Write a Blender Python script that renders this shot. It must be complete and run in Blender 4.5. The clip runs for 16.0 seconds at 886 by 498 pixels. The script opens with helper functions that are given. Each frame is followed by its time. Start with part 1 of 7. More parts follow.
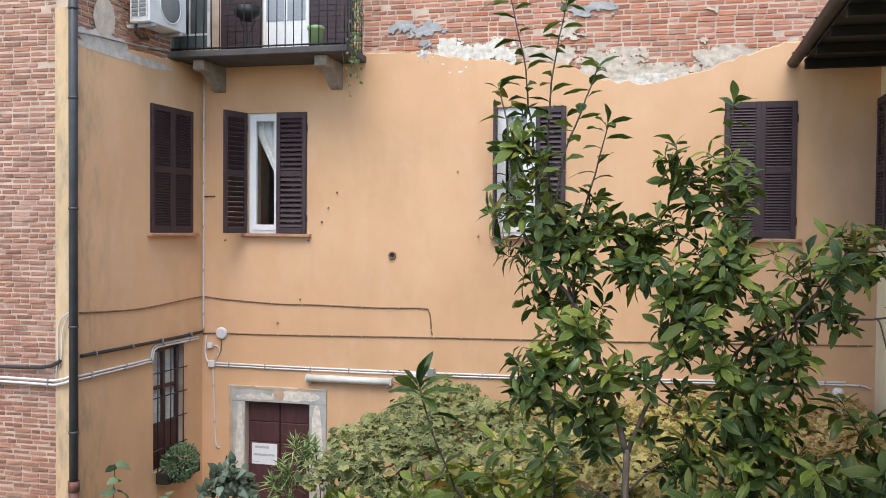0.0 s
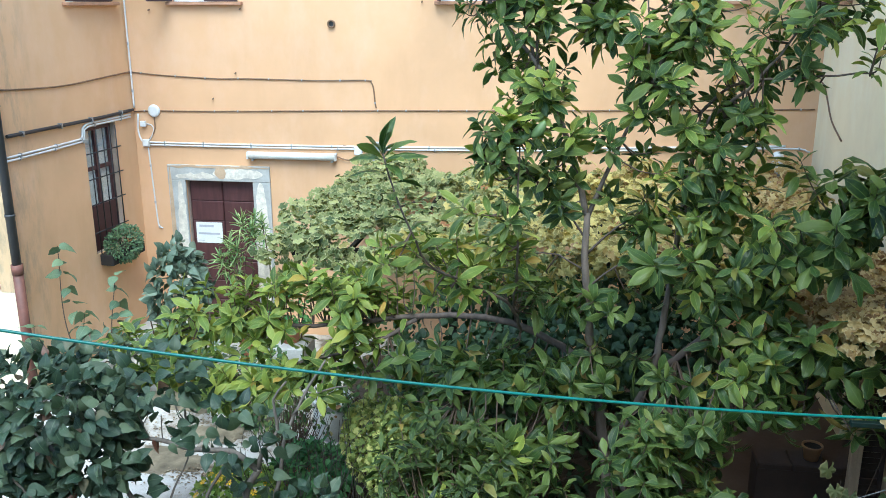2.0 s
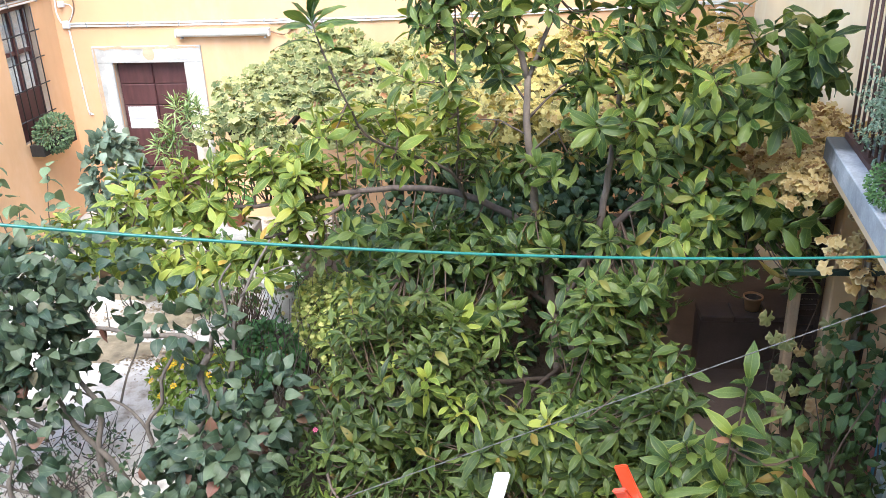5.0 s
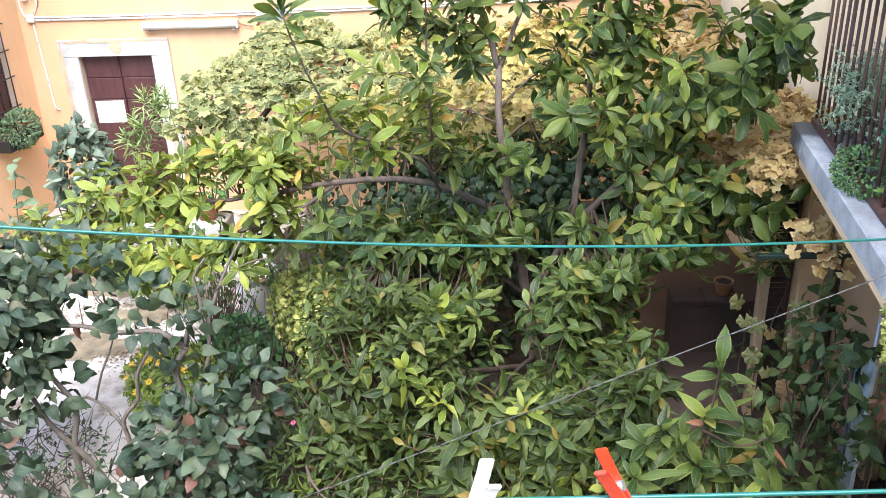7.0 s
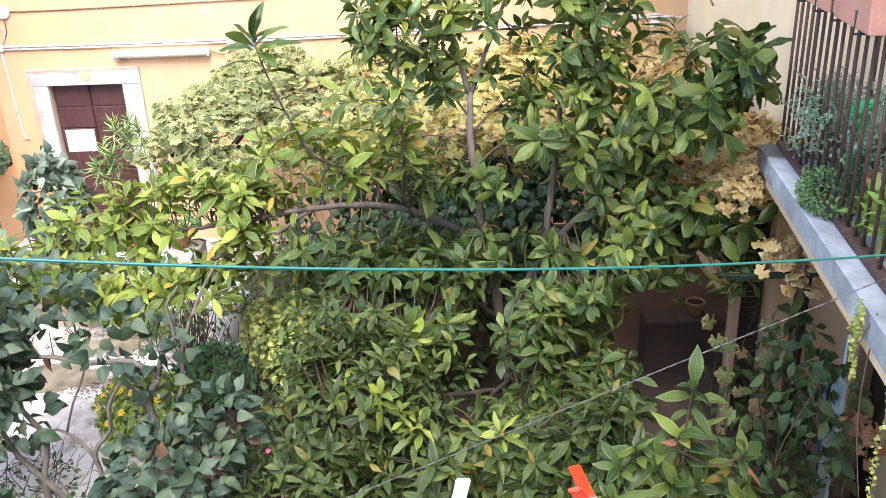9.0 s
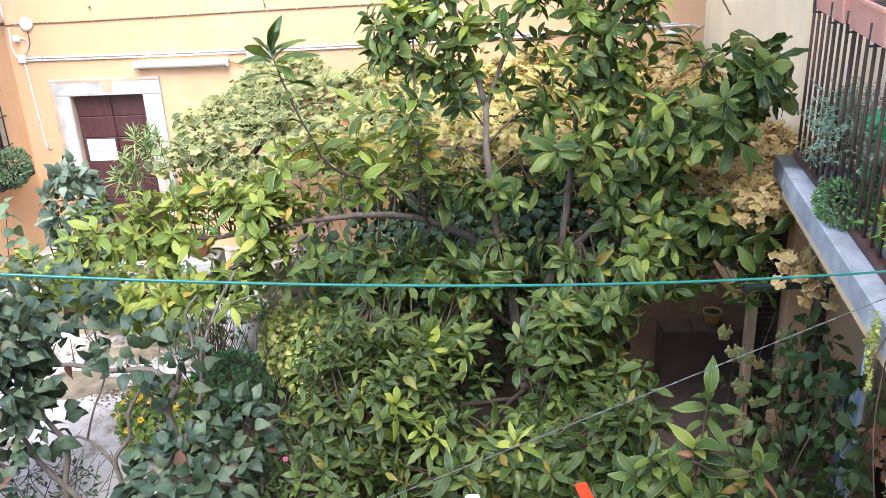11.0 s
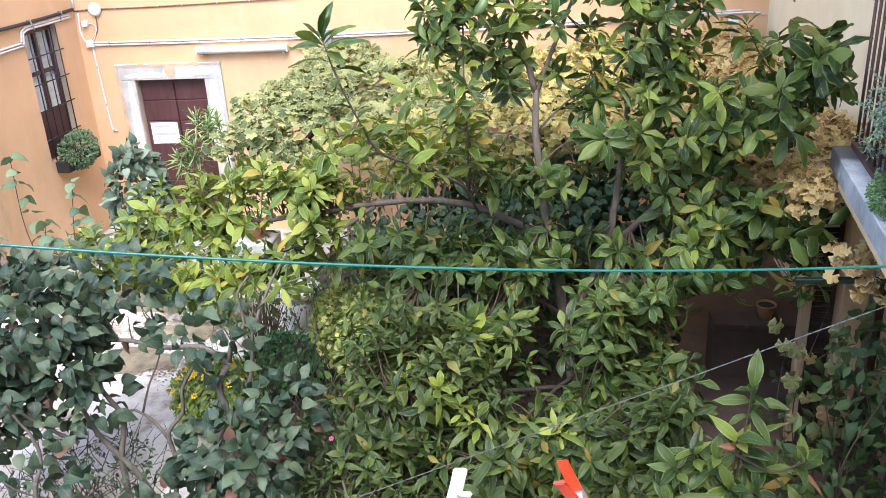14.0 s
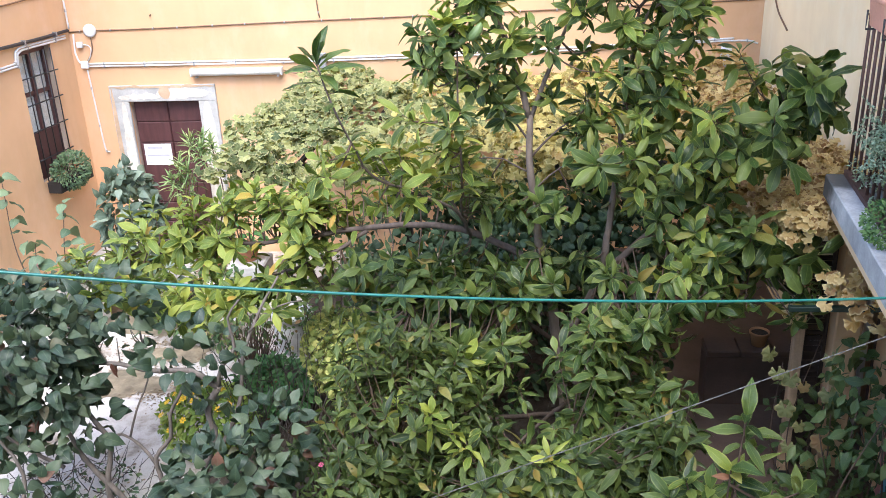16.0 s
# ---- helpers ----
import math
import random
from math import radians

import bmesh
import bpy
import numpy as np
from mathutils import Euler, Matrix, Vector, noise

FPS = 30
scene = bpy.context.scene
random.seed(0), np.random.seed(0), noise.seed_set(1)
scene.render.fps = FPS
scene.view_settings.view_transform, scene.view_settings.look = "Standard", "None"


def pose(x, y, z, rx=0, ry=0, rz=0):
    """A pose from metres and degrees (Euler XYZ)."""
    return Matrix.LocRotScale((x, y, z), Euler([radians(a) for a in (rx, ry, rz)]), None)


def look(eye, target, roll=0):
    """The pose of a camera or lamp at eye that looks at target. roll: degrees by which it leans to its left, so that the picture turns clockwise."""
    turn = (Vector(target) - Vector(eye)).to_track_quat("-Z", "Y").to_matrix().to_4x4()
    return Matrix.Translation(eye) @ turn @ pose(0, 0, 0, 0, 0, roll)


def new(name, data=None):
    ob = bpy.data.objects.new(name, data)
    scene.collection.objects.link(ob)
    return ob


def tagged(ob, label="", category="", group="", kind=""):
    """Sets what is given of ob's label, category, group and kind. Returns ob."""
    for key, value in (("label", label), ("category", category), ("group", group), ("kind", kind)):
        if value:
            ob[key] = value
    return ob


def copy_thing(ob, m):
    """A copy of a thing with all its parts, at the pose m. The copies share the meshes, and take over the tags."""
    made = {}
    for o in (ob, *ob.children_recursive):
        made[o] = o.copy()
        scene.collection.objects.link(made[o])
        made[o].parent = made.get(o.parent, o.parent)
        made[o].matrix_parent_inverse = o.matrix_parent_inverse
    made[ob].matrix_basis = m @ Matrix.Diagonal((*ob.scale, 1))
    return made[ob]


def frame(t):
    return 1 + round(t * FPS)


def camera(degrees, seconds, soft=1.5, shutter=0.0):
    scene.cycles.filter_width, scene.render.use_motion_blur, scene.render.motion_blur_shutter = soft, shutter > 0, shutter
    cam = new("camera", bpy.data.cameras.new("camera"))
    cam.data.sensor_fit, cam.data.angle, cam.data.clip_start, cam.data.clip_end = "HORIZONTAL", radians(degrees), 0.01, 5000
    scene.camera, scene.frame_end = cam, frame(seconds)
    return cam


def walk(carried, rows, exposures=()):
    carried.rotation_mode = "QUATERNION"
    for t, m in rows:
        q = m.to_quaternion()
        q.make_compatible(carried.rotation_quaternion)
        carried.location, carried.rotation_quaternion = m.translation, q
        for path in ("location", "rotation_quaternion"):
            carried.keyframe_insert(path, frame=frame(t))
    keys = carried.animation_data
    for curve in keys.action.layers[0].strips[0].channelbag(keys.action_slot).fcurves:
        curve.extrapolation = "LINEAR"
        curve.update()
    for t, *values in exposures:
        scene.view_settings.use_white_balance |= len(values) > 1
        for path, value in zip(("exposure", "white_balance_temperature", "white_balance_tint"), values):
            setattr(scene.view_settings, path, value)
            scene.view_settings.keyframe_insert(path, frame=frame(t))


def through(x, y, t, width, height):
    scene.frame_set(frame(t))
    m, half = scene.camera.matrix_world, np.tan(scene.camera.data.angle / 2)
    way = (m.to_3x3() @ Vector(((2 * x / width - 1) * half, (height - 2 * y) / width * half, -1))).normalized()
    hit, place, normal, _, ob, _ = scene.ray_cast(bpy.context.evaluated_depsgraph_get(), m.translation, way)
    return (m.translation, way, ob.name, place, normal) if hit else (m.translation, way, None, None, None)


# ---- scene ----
cam = camera(53.8, 16.0, soft=0.8)
PATH = [
    (0, (6.741, -11.778, 4.828), (6.288, -9.831, 4.779), 0.5),
    (0.5, (6.716, -11.759, 4.809), (6.223, -9.825, 4.683), 0.1),
    (1, (6.562, -11.736, 4.787), (6.153, -9.785, 4.627), 0.4),
    (1.5, (6.481, -11.675, 4.752), (6.146, -9.725, 4.459), 0.3),
    (2, (6.502, -11.627, 4.713), (6.218, -9.723, 4.168), -0.1),
    (2.5, (6.527, -11.57, 4.692), (6.282, -9.716, 3.983), 0.3),
    (3, (6.522, -11.532, 4.678), (6.333, -9.694, 3.913), -0.4),
    (3.5, (6.558, -11.589, 4.684), (6.36, -9.759, 3.901), -1.2),
    (6, (6.539, -11.535, 4.631), (6.416, -9.721, 3.799), -2.3),
    (6.5, (6.537, -11.563, 4.655), (6.433, -9.751, 3.814), -2.2),
    (7, (6.539, -11.578, 4.666), (6.434, -9.764, 3.83), -2.2),
    (7.5, (6.536, -11.569, 4.658), (6.437, -9.756, 3.818), -2.2),
    (8, (6.535, -11.576, 4.66), (6.443, -9.763, 3.82), -2.4),
    (8.5, (6.537, -11.575, 4.657), (6.486, -9.763, 3.811), -2.3),
    (9, (6.54, -11.6, 4.674), (6.496, -9.761, 3.888), -2.2),
    (11.5, (6.56, -11.625, 4.707), (6.439, -9.783, 3.939), -3.0),
    (12, (6.668, -11.6, 4.684), (6.45, -9.783, 3.876), -3.2),
    (12.5, (6.688, -11.598, 4.687), (6.452, -9.788, 3.869), -3.7),
    (13, (6.652, -11.61, 4.696), (6.434, -9.798, 3.876), -3.6),
    (13.5, (6.642, -11.633, 4.703), (6.427, -9.814, 3.9), -3.4),
    (14, (6.641, -11.655, 4.708), (6.422, -9.831, 3.918), -3.1),
    (14.5, (6.645, -11.681, 4.711), (6.417, -9.843, 3.956), -3.0),
    (15, (6.641, -11.687, 4.723), (6.408, -9.847, 3.975), -2.9),
    (15.5, (6.633, -11.66, 4.72), (6.415, -9.819, 3.968), -2.8),
    (16, (6.64, -11.621, 4.706), (6.437, -9.774, 3.964), -2.4),
]
EXPOSURES = [(0, 1.12, 6500, 10), (0.4, 1.20, 6350, 4), (0.9, 1.27, 5900, -4), (1.2, 1.33, 5650, -5), (1.5, 1.43, 5450, -7), (2.1, 1.86, 5550, -4), (2.7, 2.28, 5800, 1), (3.7, 2.45, 6050, 3), (6.0, 2.60, 6450, 13), (9.0, 2.56, 6450, 13), (11.5, 2.43, 6220, 13), (14, 2.32, 6220, 13), (16, 2.25, 6220, 14)]
walk(cam, [(t, look(eye, target, roll)) for t, eye, target, roll in PATH], EXPOSURES)

# ---- light: an open sky over a courtyard ----
world = bpy.data.worlds.new("sky")
world.use_nodes = True
scene.world = world
SUN_ELEVATION, SUN_ROTATION = radians(60), radians(176)
wn = world.node_tree
sky = wn.nodes.new("ShaderNodeTexSky")
sky.sky_type, sky.sun_disc = "NISHITA", False
sky.sun_elevation, sky.sun_rotation = SUN_ELEVATION, SUN_ROTATION
sky.air_density, sky.dust_density, sky.ozone_density = 1.0, 1.0, 1.0
wn.links.new(sky.outputs[0], wn.nodes["Background"].inputs[0])
wn.nodes["Background"].inputs[1].default_value = 0.15
sun = new("sun", bpy.data.lights.new("sun", "SUN"))
sun.data.energy, sun.data.angle, sun.data.color = 1.35, radians(42), (1.0, 0.96, 0.90)
sd = Vector((math.sin(SUN_ROTATION) * math.cos(SUN_ELEVATION), math.cos(SUN_ROTATION) * math.cos(SUN_ELEVATION), math.sin(SUN_ELEVATION)))
sun.matrix_world = look(sd * 40, (0, 0, 0))


# ---- materials ----
class Mat:
    """A small builder of node materials."""

    def __init__(self, name, rough=0.7, metal=0.0, spec=0.5):
        self.m = bpy.data.materials.new(name)
        self.m.use_nodes = True
        self.t = self.m.node_tree
        self.b = self.t.nodes["Principled BSDF"]
        self.b.inputs["Roughness"].default_value = rough
        self.b.inputs["Metallic"].default_value = metal
        self.b.inputs["Specular IOR Level"].default_value = spec
        self.co = self.t.nodes.new("ShaderNodeTexCoord").outputs["Object"]

    def node(self, kind, **kw):
        n = self.t.nodes.new(kind)
        for k, v in kw.items():
            n.inputs[k].default_value = v
        return n

    def link(self, a, b):
        self.t.links.new(a, b)

    def noise(self, scale, detail=4.0, rough=0.55, stretch=None):
        n = self.node("ShaderNodeTexNoise", Scale=scale, Detail=detail, Roughness=rough)
        src = self.co
        if stretch:
            mp = self.node("ShaderNodeMapping")
            mp.inputs["Scale"].default_value = stretch
            self.link(src, mp.inputs[0])
            src = mp.outputs[0]
        self.link(src, n.inputs["Vector"])
        return n.outputs["Fac"]

    def ramp(self, fac, *stops):
        r = self.t.nodes.new("ShaderNodeValToRGB")
        e = r.color_ramp.elements
        while len(e) < len(stops):
            e.new(0.5)
        for el, (p, c) in zip(e, stops):
            el.position = p
            el.color = (*c, 1) if len(c) == 3 else c
        self.link(fac, r.inputs[0])
        return r.outputs[0]

    def mix(self, fac, a, b, mode="MIX"):
        n = self.t.nodes.new("ShaderNodeMix")
        n.data_type, n.blend_type = "RGBA", mode
        for sock, v in ((n.inputs[0], fac), (n.inputs[6], a), (n.inputs[7], b)):
            if isinstance(v, (int, float)):
                sock.default_value = v
            elif isinstance(v, tuple):
                sock.default_value = (*v, 1)
            else:
                self.link(v, sock)
        return n.outputs[2]

    def color(self, c):
        if isinstance(c, tuple):
            self.b.inputs["Base Color"].default_value = (*c, 1)
        else:
            self.link(c, self.b.inputs["Base Color"])
        return self

    def rough(self, fac, lo, hi):
        r = self.node("ShaderNodeMapRange")
        r.inputs["To Min"].default_value, r.inputs["To Max"].default_value = lo, hi
        self.link(fac, r.inputs[0])
        self.link(r.outputs[0], self.b.inputs["Roughness"])
        return self

    def bump(self, fac, strength=0.3, dist=0.01):
        n = self.node("ShaderNodeBump", Strength=strength, Distance=dist)
        self.link(fac, n.inputs["Height"])
        self.link(n.outputs[0], self.b.inputs["Normal"])
        return self


def mottled(name, c, amount=0.25, scale=6.0, fine=60.0, rough=0.7, metal=0.0, bump=0.2, stretch=None, dist=0.004):
    """A surface of one colour with cloudy variation at two scales."""
    m = Mat(name, rough, metal)
    big, small = m.noise(scale, stretch=stretch), m.noise(fine, 3)
    dark, light = tuple(v * (1 - amount) for v in c), tuple(min(1, v * (1 + amount)) for v in c)
    col = m.ramp(big, (0.3, dark), (0.7, light))
    col = m.mix(m.ramp(small, (0.35, (0, 0, 0)), (0.75, (0.35, 0.35, 0.35))), col, tuple(v * 0.6 for v in c))
    m.color(col).bump(small, bump, dist).rough(big, max(0.05, rough - 0.1), min(1, rough + 0.1))
    return m.m


def plaster_material(name, c, stain_at=None):
    """Old limewashed plaster: broad fading, run-down stains and fine sand."""
    m = Mat(name, 0.9, spec=0.25)
    broad = m.noise(0.55, 5, 0.6)
    runs = m.noise(1.6, 5, 0.65, (1.0, 1.0, 0.22))
    spots = m.noise(9, 6, 0.7)
    sand = m.noise(180, 2)
    col = m.ramp(broad, (0.3, tuple(v * 0.86 for v in c)), (0.55, c), (0.75, (c[0] * 1.06, c[1] * 1.12, c[2] * 1.22)))
    col = m.mix(m.ramp(runs, (0.52, (0, 0, 0)), (0.8, (0.4, 0.4, 0.4))), col, (c[0] * 0.72, c[1] * 0.66, c[2] * 0.6))
    col = m.mix(m.ramp(spots, (0.6, (0, 0, 0)), (0.85, (0.28, 0.28, 0.28))), col, (c[0] * 1.15, c[1] * 1.2, c[2] * 1.3))
    blots = m.noise(1.3, 6, 0.7, (1.0, 1.0, 0.5))
    col = m.mix(m.ramp(blots, (0.50, (0, 0, 0)), (0.66, (0.30, 0.30, 0.30))), col, (c[0] * 1.08, c[1] * 1.22, c[2] * 1.5))
    if stain_at:
        place = m.t.nodes.new("ShaderNodeSeparateXYZ")
        m.link(m.co, place.inputs[0])
        near = m.node("ShaderNodeMapRange")
        near.inputs["From Min"].default_value, near.inputs["From Max"].default_value = stain_at
        m.link(place.outputs[0], near.inputs[0])
        damp = m.noise(3.4, 7, 0.72, (1.6, 1.0, 0.45))
        both = m.node("ShaderNodeMath")
        both.operation = "MULTIPLY"
        m.link(near.outputs[0], both.inputs[0])
        m.link(m.ramp(damp, (0.47, (0, 0, 0)), (0.62, (0.55, 0.55, 0.55))), both.inputs[1])
        col = m.mix(both.outputs[0], col, (0.27, 0.225, 0.165))
    m.color(col).bump(sand, 0.12, 0.003)
    return m.m


def brick_material(name, c, warm):
    """Hand-made brick, each of its own tone."""
    m = Mat(name, 0.92, spec=0.2)
    info = m.t.nodes.new("ShaderNodeObjectInfo").outputs["Random"]
    isle = m.t.nodes.new("ShaderNodeNewGeometry").outputs["Random Per Island"]
    both = m.node("ShaderNodeMath")
    both.operation = "ADD"
    m.link(info, both.inputs[0])
    m.link(isle, both.inputs[1])
    frac = m.node("ShaderNodeMath")
    frac.operation = "FRACT"
    m.link(both.outputs[0], frac.inputs[0])
    col = m.ramp(frac.outputs[0], (0.0, tuple(v * 0.74 for v in c)), (0.3, c), (0.75, warm), (1.0, tuple(min(1, v * 1.2 + 0.03) for v in c)))
    gr = m.noise(35, 5, 0.7)
    col = m.mix(m.ramp(gr, (0.52, (0, 0, 0)), (0.76, (0.6, 0.6, 0.6))), col, (0.50, 0.37, 0.28))
    film = m.node("ShaderNodeTexNoise", Scale=1.9, Detail=8.0, Roughness=0.75)
    m.link(m.t.nodes.new("ShaderNodeNewGeometry").outputs["Position"], film.inputs["Vector"])
    col = m.mix(m.ramp(film.outputs["Fac"], (0.48, (0, 0, 0)), (0.68, (0.5, 0.5, 0.5))), col, (0.54, 0.38, 0.29))
    col = m.mix(m.ramp(film.outputs["Fac"], (0.30, (0.5, 0.5, 0.5)), (0.42, (0, 0, 0))), col, (0.20, 0.085, 0.055))
    m.color(col).bump(gr, 0.5, 0.006)
    return m.m


def leaf_material(name, dark, mid, light, rib, rough=0.42, through=0.25, dry=None, rim=None):
    """Leaf blade: tone by leaf, paler midrib, some light passing through."""
    m = Mat(name, rough, spec=0.45)
    isle = m.t.nodes.new("ShaderNodeNewGeometry").outputs["Random Per Island"]
    info = m.t.nodes.new("ShaderNodeObjectInfo").outputs["Random"]
    add = m.node("ShaderNodeMath")
    add.operation = "ADD"
    m.link(isle, add.inputs[0])
    m.link(info, add.inputs[1])
    fr = m.node("ShaderNodeMath")
    fr.operation = "FRACT"
    m.link(add.outputs[0], fr.inputs[0])
    stops = [(0.0, dark), (0.5, mid), (0.96, light)]
    if dry:
        stops += [(0.99, dry), (1.0, dry)]
    col = m.ramp(fr.outputs[0], *stops)
    uv = m.t.nodes.new("ShaderNodeUVMap")
    uv.uv_map = "blade"
    sep = m.t.nodes.new("ShaderNodeSeparateXYZ")
    m.link(uv.outputs[0], sep.inputs[0])
    col = m.mix(m.ramp(sep.outputs[0], (0.0, (0.5, 0.5, 0.5)), (0.07, (0.0, 0.0, 0.0))), col, rib)
    if rim:
        col = m.mix(m.ramp(sep.outputs[0], (0.78, (0, 0, 0)), (1.0, (0.85, 0.85, 0.85))), col, rim)
    wave = m.node("ShaderNodeTexWave", Scale=5.0, Distortion=1.0)
    m.link(uv.outputs[0], wave.inputs["Vector"])
    patch = m.noise(22, 3)
    col = m.mix(m.ramp(patch, (0.5, (0, 0, 0)), (0.8, (0.35, 0.35, 0.35))), col, light)
    m.color(col).bump(wave.outputs["Fac"], 0.35, 0.004)
    out = m.t.nodes["Material Output"]
    tr = m.t.nodes.new("ShaderNodeBsdfTranslucent")
    warm = m.mix(1.0, col, (1.0, 1.0, 0.45), "MULTIPLY")
    m.link(warm, tr.inputs[0])
    mx = m.node("ShaderNodeMixShader", Fac=through)
    m.link(m.b.outputs[0], mx.inputs[1])
    m.link(tr.outputs[0], mx.inputs[2])
    m.link(mx.outputs[0], out.inputs[0])
    return m.m


def ground_material():
    m = Mat("pale_worn_concrete", 0.9, spec=0.2)
    big, mid, fine = m.noise(1.5, 7, 0.68), m.noise(6, 6, 0.7), m.noise(90, 3)
    col = m.ramp(big, (0.38, (0.17, 0.14, 0.105)), (0.46, (0.42, 0.385, 0.34)), (0.55, (0.56, 0.54, 0.51)))
    col = m.mix(m.ramp(mid, (0.56, (0, 0, 0)), (0.74, (0.6, 0.6, 0.6))), col, (0.36, 0.33, 0.28))
    col = m.mix(m.ramp(fine, (0.5, (0, 0, 0)), (0.75, (0.5, 0.5, 0.5))), col, (0.22, 0.19, 0.15))
    m.color(col).bump(mid, 0.35, 0.02)
    return m.m


OCHRE = plaster_material("ochre_plaster", (0.71, 0.43, 0.24))
OCHRE_WING = plaster_material("ochre_plaster_damp_at_the_pipe", (0.75, 0.47, 0.26), (1.95, 2.62))
OCHRE_STRIP = plaster_material("worn_ochre_plaster", (0.66, 0.47, 0.27), (-0.9, -0.1))
TAN = plaster_material("tan_plaster", (0.72, 0.51, 0.30))
OCHRE_PALE = plaster_material("pale_ochre_plaster", (0.88, 0.77, 0.52))
MORTAR = mottled("lime_mortar", (0.58, 0.45, 0.345), 0.28, 3, 70, 0.95, bump=0.6, dist=0.01)
LIME = mottled("flaking_lime", (0.60, 0.51, 0.40), 0.24, 9, 50, 0.95, bump=0.5, dist=0.008)
CEMENT = mottled("grey_cement_patch", (0.42, 0.41, 0.40), 0.25, 5, 50, 0.95, bump=0.6, dist=0.008)
BRICK = brick_material("red_brick", (0.35, 0.165, 0.11), (0.41, 0.185, 0.115))
BRICK_UPPER = brick_material("weathered_red_brick", (0.42, 0.175, 0.115), (0.52, 0.19, 0.10))
STONE = mottled("grey_door_stone", (0.47, 0.46, 0.43), 0.22, 4, 50, 0.9, bump=0.4)
SLAB = mottled("grey_concrete", (0.36, 0.37, 0.385), 0.5, 2.2, 60, 0.85, bump=0.4)


def damp_slab():
    """Grey concrete, black with moss and damp at its free end."""
    m = Mat("damp_ended_concrete", 0.85)
    big, small = m.noise(2.4, 6, 0.65), m.noise(60, 3)
    col = m.ramp(big, (0.32, (0.19, 0.20, 0.205)), (0.52, (0.38, 0.39, 0.40)), (0.7, (0.56, 0.57, 0.57)))
    col = m.mix(m.ramp(small, (0.35, (0, 0, 0)), (0.75, (0.4, 0.4, 0.4))), col, (0.22, 0.22, 0.22))
    place = m.t.nodes.new("ShaderNodeSeparateXYZ")
    m.link(m.co, place.inputs[0])
    reach = m.node("ShaderNodeMath")
    reach.operation = "MULTIPLY_ADD"
    reach.inputs[1].default_value = 0.9
    m.link(m.noise(5, 6, 0.7), reach.inputs[0])
    m.link(place.outputs[0], reach.inputs[2])
    col = m.mix(m.ramp(reach.outputs[0], (0.62, (0.9, 0.9, 0.9)), (0.98, (0, 0, 0))), col, (0.045, 0.047, 0.045))
    m.color(col).bump(small, 0.4, 0.004)
    return m.m


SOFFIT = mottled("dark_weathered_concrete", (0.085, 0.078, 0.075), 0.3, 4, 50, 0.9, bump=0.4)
SHUTTER = mottled("dark_brown_paint", (0.052, 0.030, 0.034), 0.2, 8, 120, 0.55, bump=0.1)
DOORWOOD = mottled("maroon_door_paint", (0.085, 0.032, 0.032), 0.25, 5, 90, 0.5, bump=0.15, stretch=(4, 4, 0.6))
WHITE = mottled("white_window_paint", (0.84, 0.84, 0.82), 0.05, 6, 90, 0.4, bump=0.05)
CURTAIN = mottled("white_lace", (0.82, 0.82, 0.80), 0.15, 20, 140, 0.9, bump=0.3)
# Dark wall colour that stands in for the dimness of unlit rooms.
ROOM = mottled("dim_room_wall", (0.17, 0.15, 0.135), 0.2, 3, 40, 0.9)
PIPE = mottled("grey_painted_pipe", (0.058, 0.058, 0.06), 0.25, 7, 60, 0.5, bump=0.15)
PIPE_RED = mottled("red_brown_iron_pipe", (0.17, 0.07, 0.05), 0.3, 7, 60, 0.6, bump=0.3)
CONDUIT = mottled("pale_grey_plastic", (0.74, 0.73, 0.71), 0.08, 8, 90, 0.45, bump=0.05)
CABLE = mottled("old_brown_cable", (0.22, 0.13, 0.075), 0.2, 10, 90, 0.7)
BLACKPIPE = mottled("black_rubber_pipe", (0.035, 0.033, 0.035), 0.2, 10, 90, 0.6)
IRON = mottled("rusty_brown_iron", (0.095, 0.048, 0.038), 0.35, 12, 90, 0.65, metal=0.2, bump=0.35)
DARKIRON = mottled("black_iron", (0.03, 0.03, 0.032), 0.2, 12, 90, 0.5, metal=0.3, bump=0.2)
GUTTER = mottled("tarnished_copper_gutter", (0.017, 0.018, 0.021), 0.3, 6, 60, 0.6, metal=0.1, bump=0.2)
DARKWOOD = mottled("old_dark_wood", (0.018, 0.015, 0.013), 0.35, 3, 50, 0.8, bump=0.4, stretch=(1, 8, 8))
ROOFTILE = mottled("clay_roof_tile", (0.26, 0.13, 0.08), 0.3, 5, 50, 0.9, bump=0.3)
TERRACOTTA = mottled("terracotta", (0.48, 0.20, 0.11), 0.18, 7, 60, 0.8, bump=0.15)
PLASTIC_PINK = mottled("faded_terracotta_plastic", (0.60, 0.29, 0.22), 0.1, 5, 60, 0.5, bump=0.05)
BLACKPOT = mottled("black_plastic", (0.02, 0.021, 0.022), 0.1, 6, 60, 0.5)
WHITEPOT = mottled("white_stoneware", (0.62, 0.62, 0.6), 0.1, 6, 60, 0.5)
GREENPOT = mottled("pale_green_ceramic", (0.30, 0.42, 0.20), 0.12, 6, 60, 0.4)
GREENCLOTH = mottled("green_plastic_net", (0.03, 0.36, 0.13), 0.2, 20, 90, 0.6)
SOIL = mottled("dark_soil", (0.055, 0.042, 0.03), 0.4, 3, 30, 0.98, bump=0.9, dist=0.03)
GROUND = ground_material()
BARK = mottled("grey_brown_bark", (0.175, 0.14, 0.115), 0.35, 9, 70, 0.85, bump=0.5, stretch=(3, 3, 0.6))
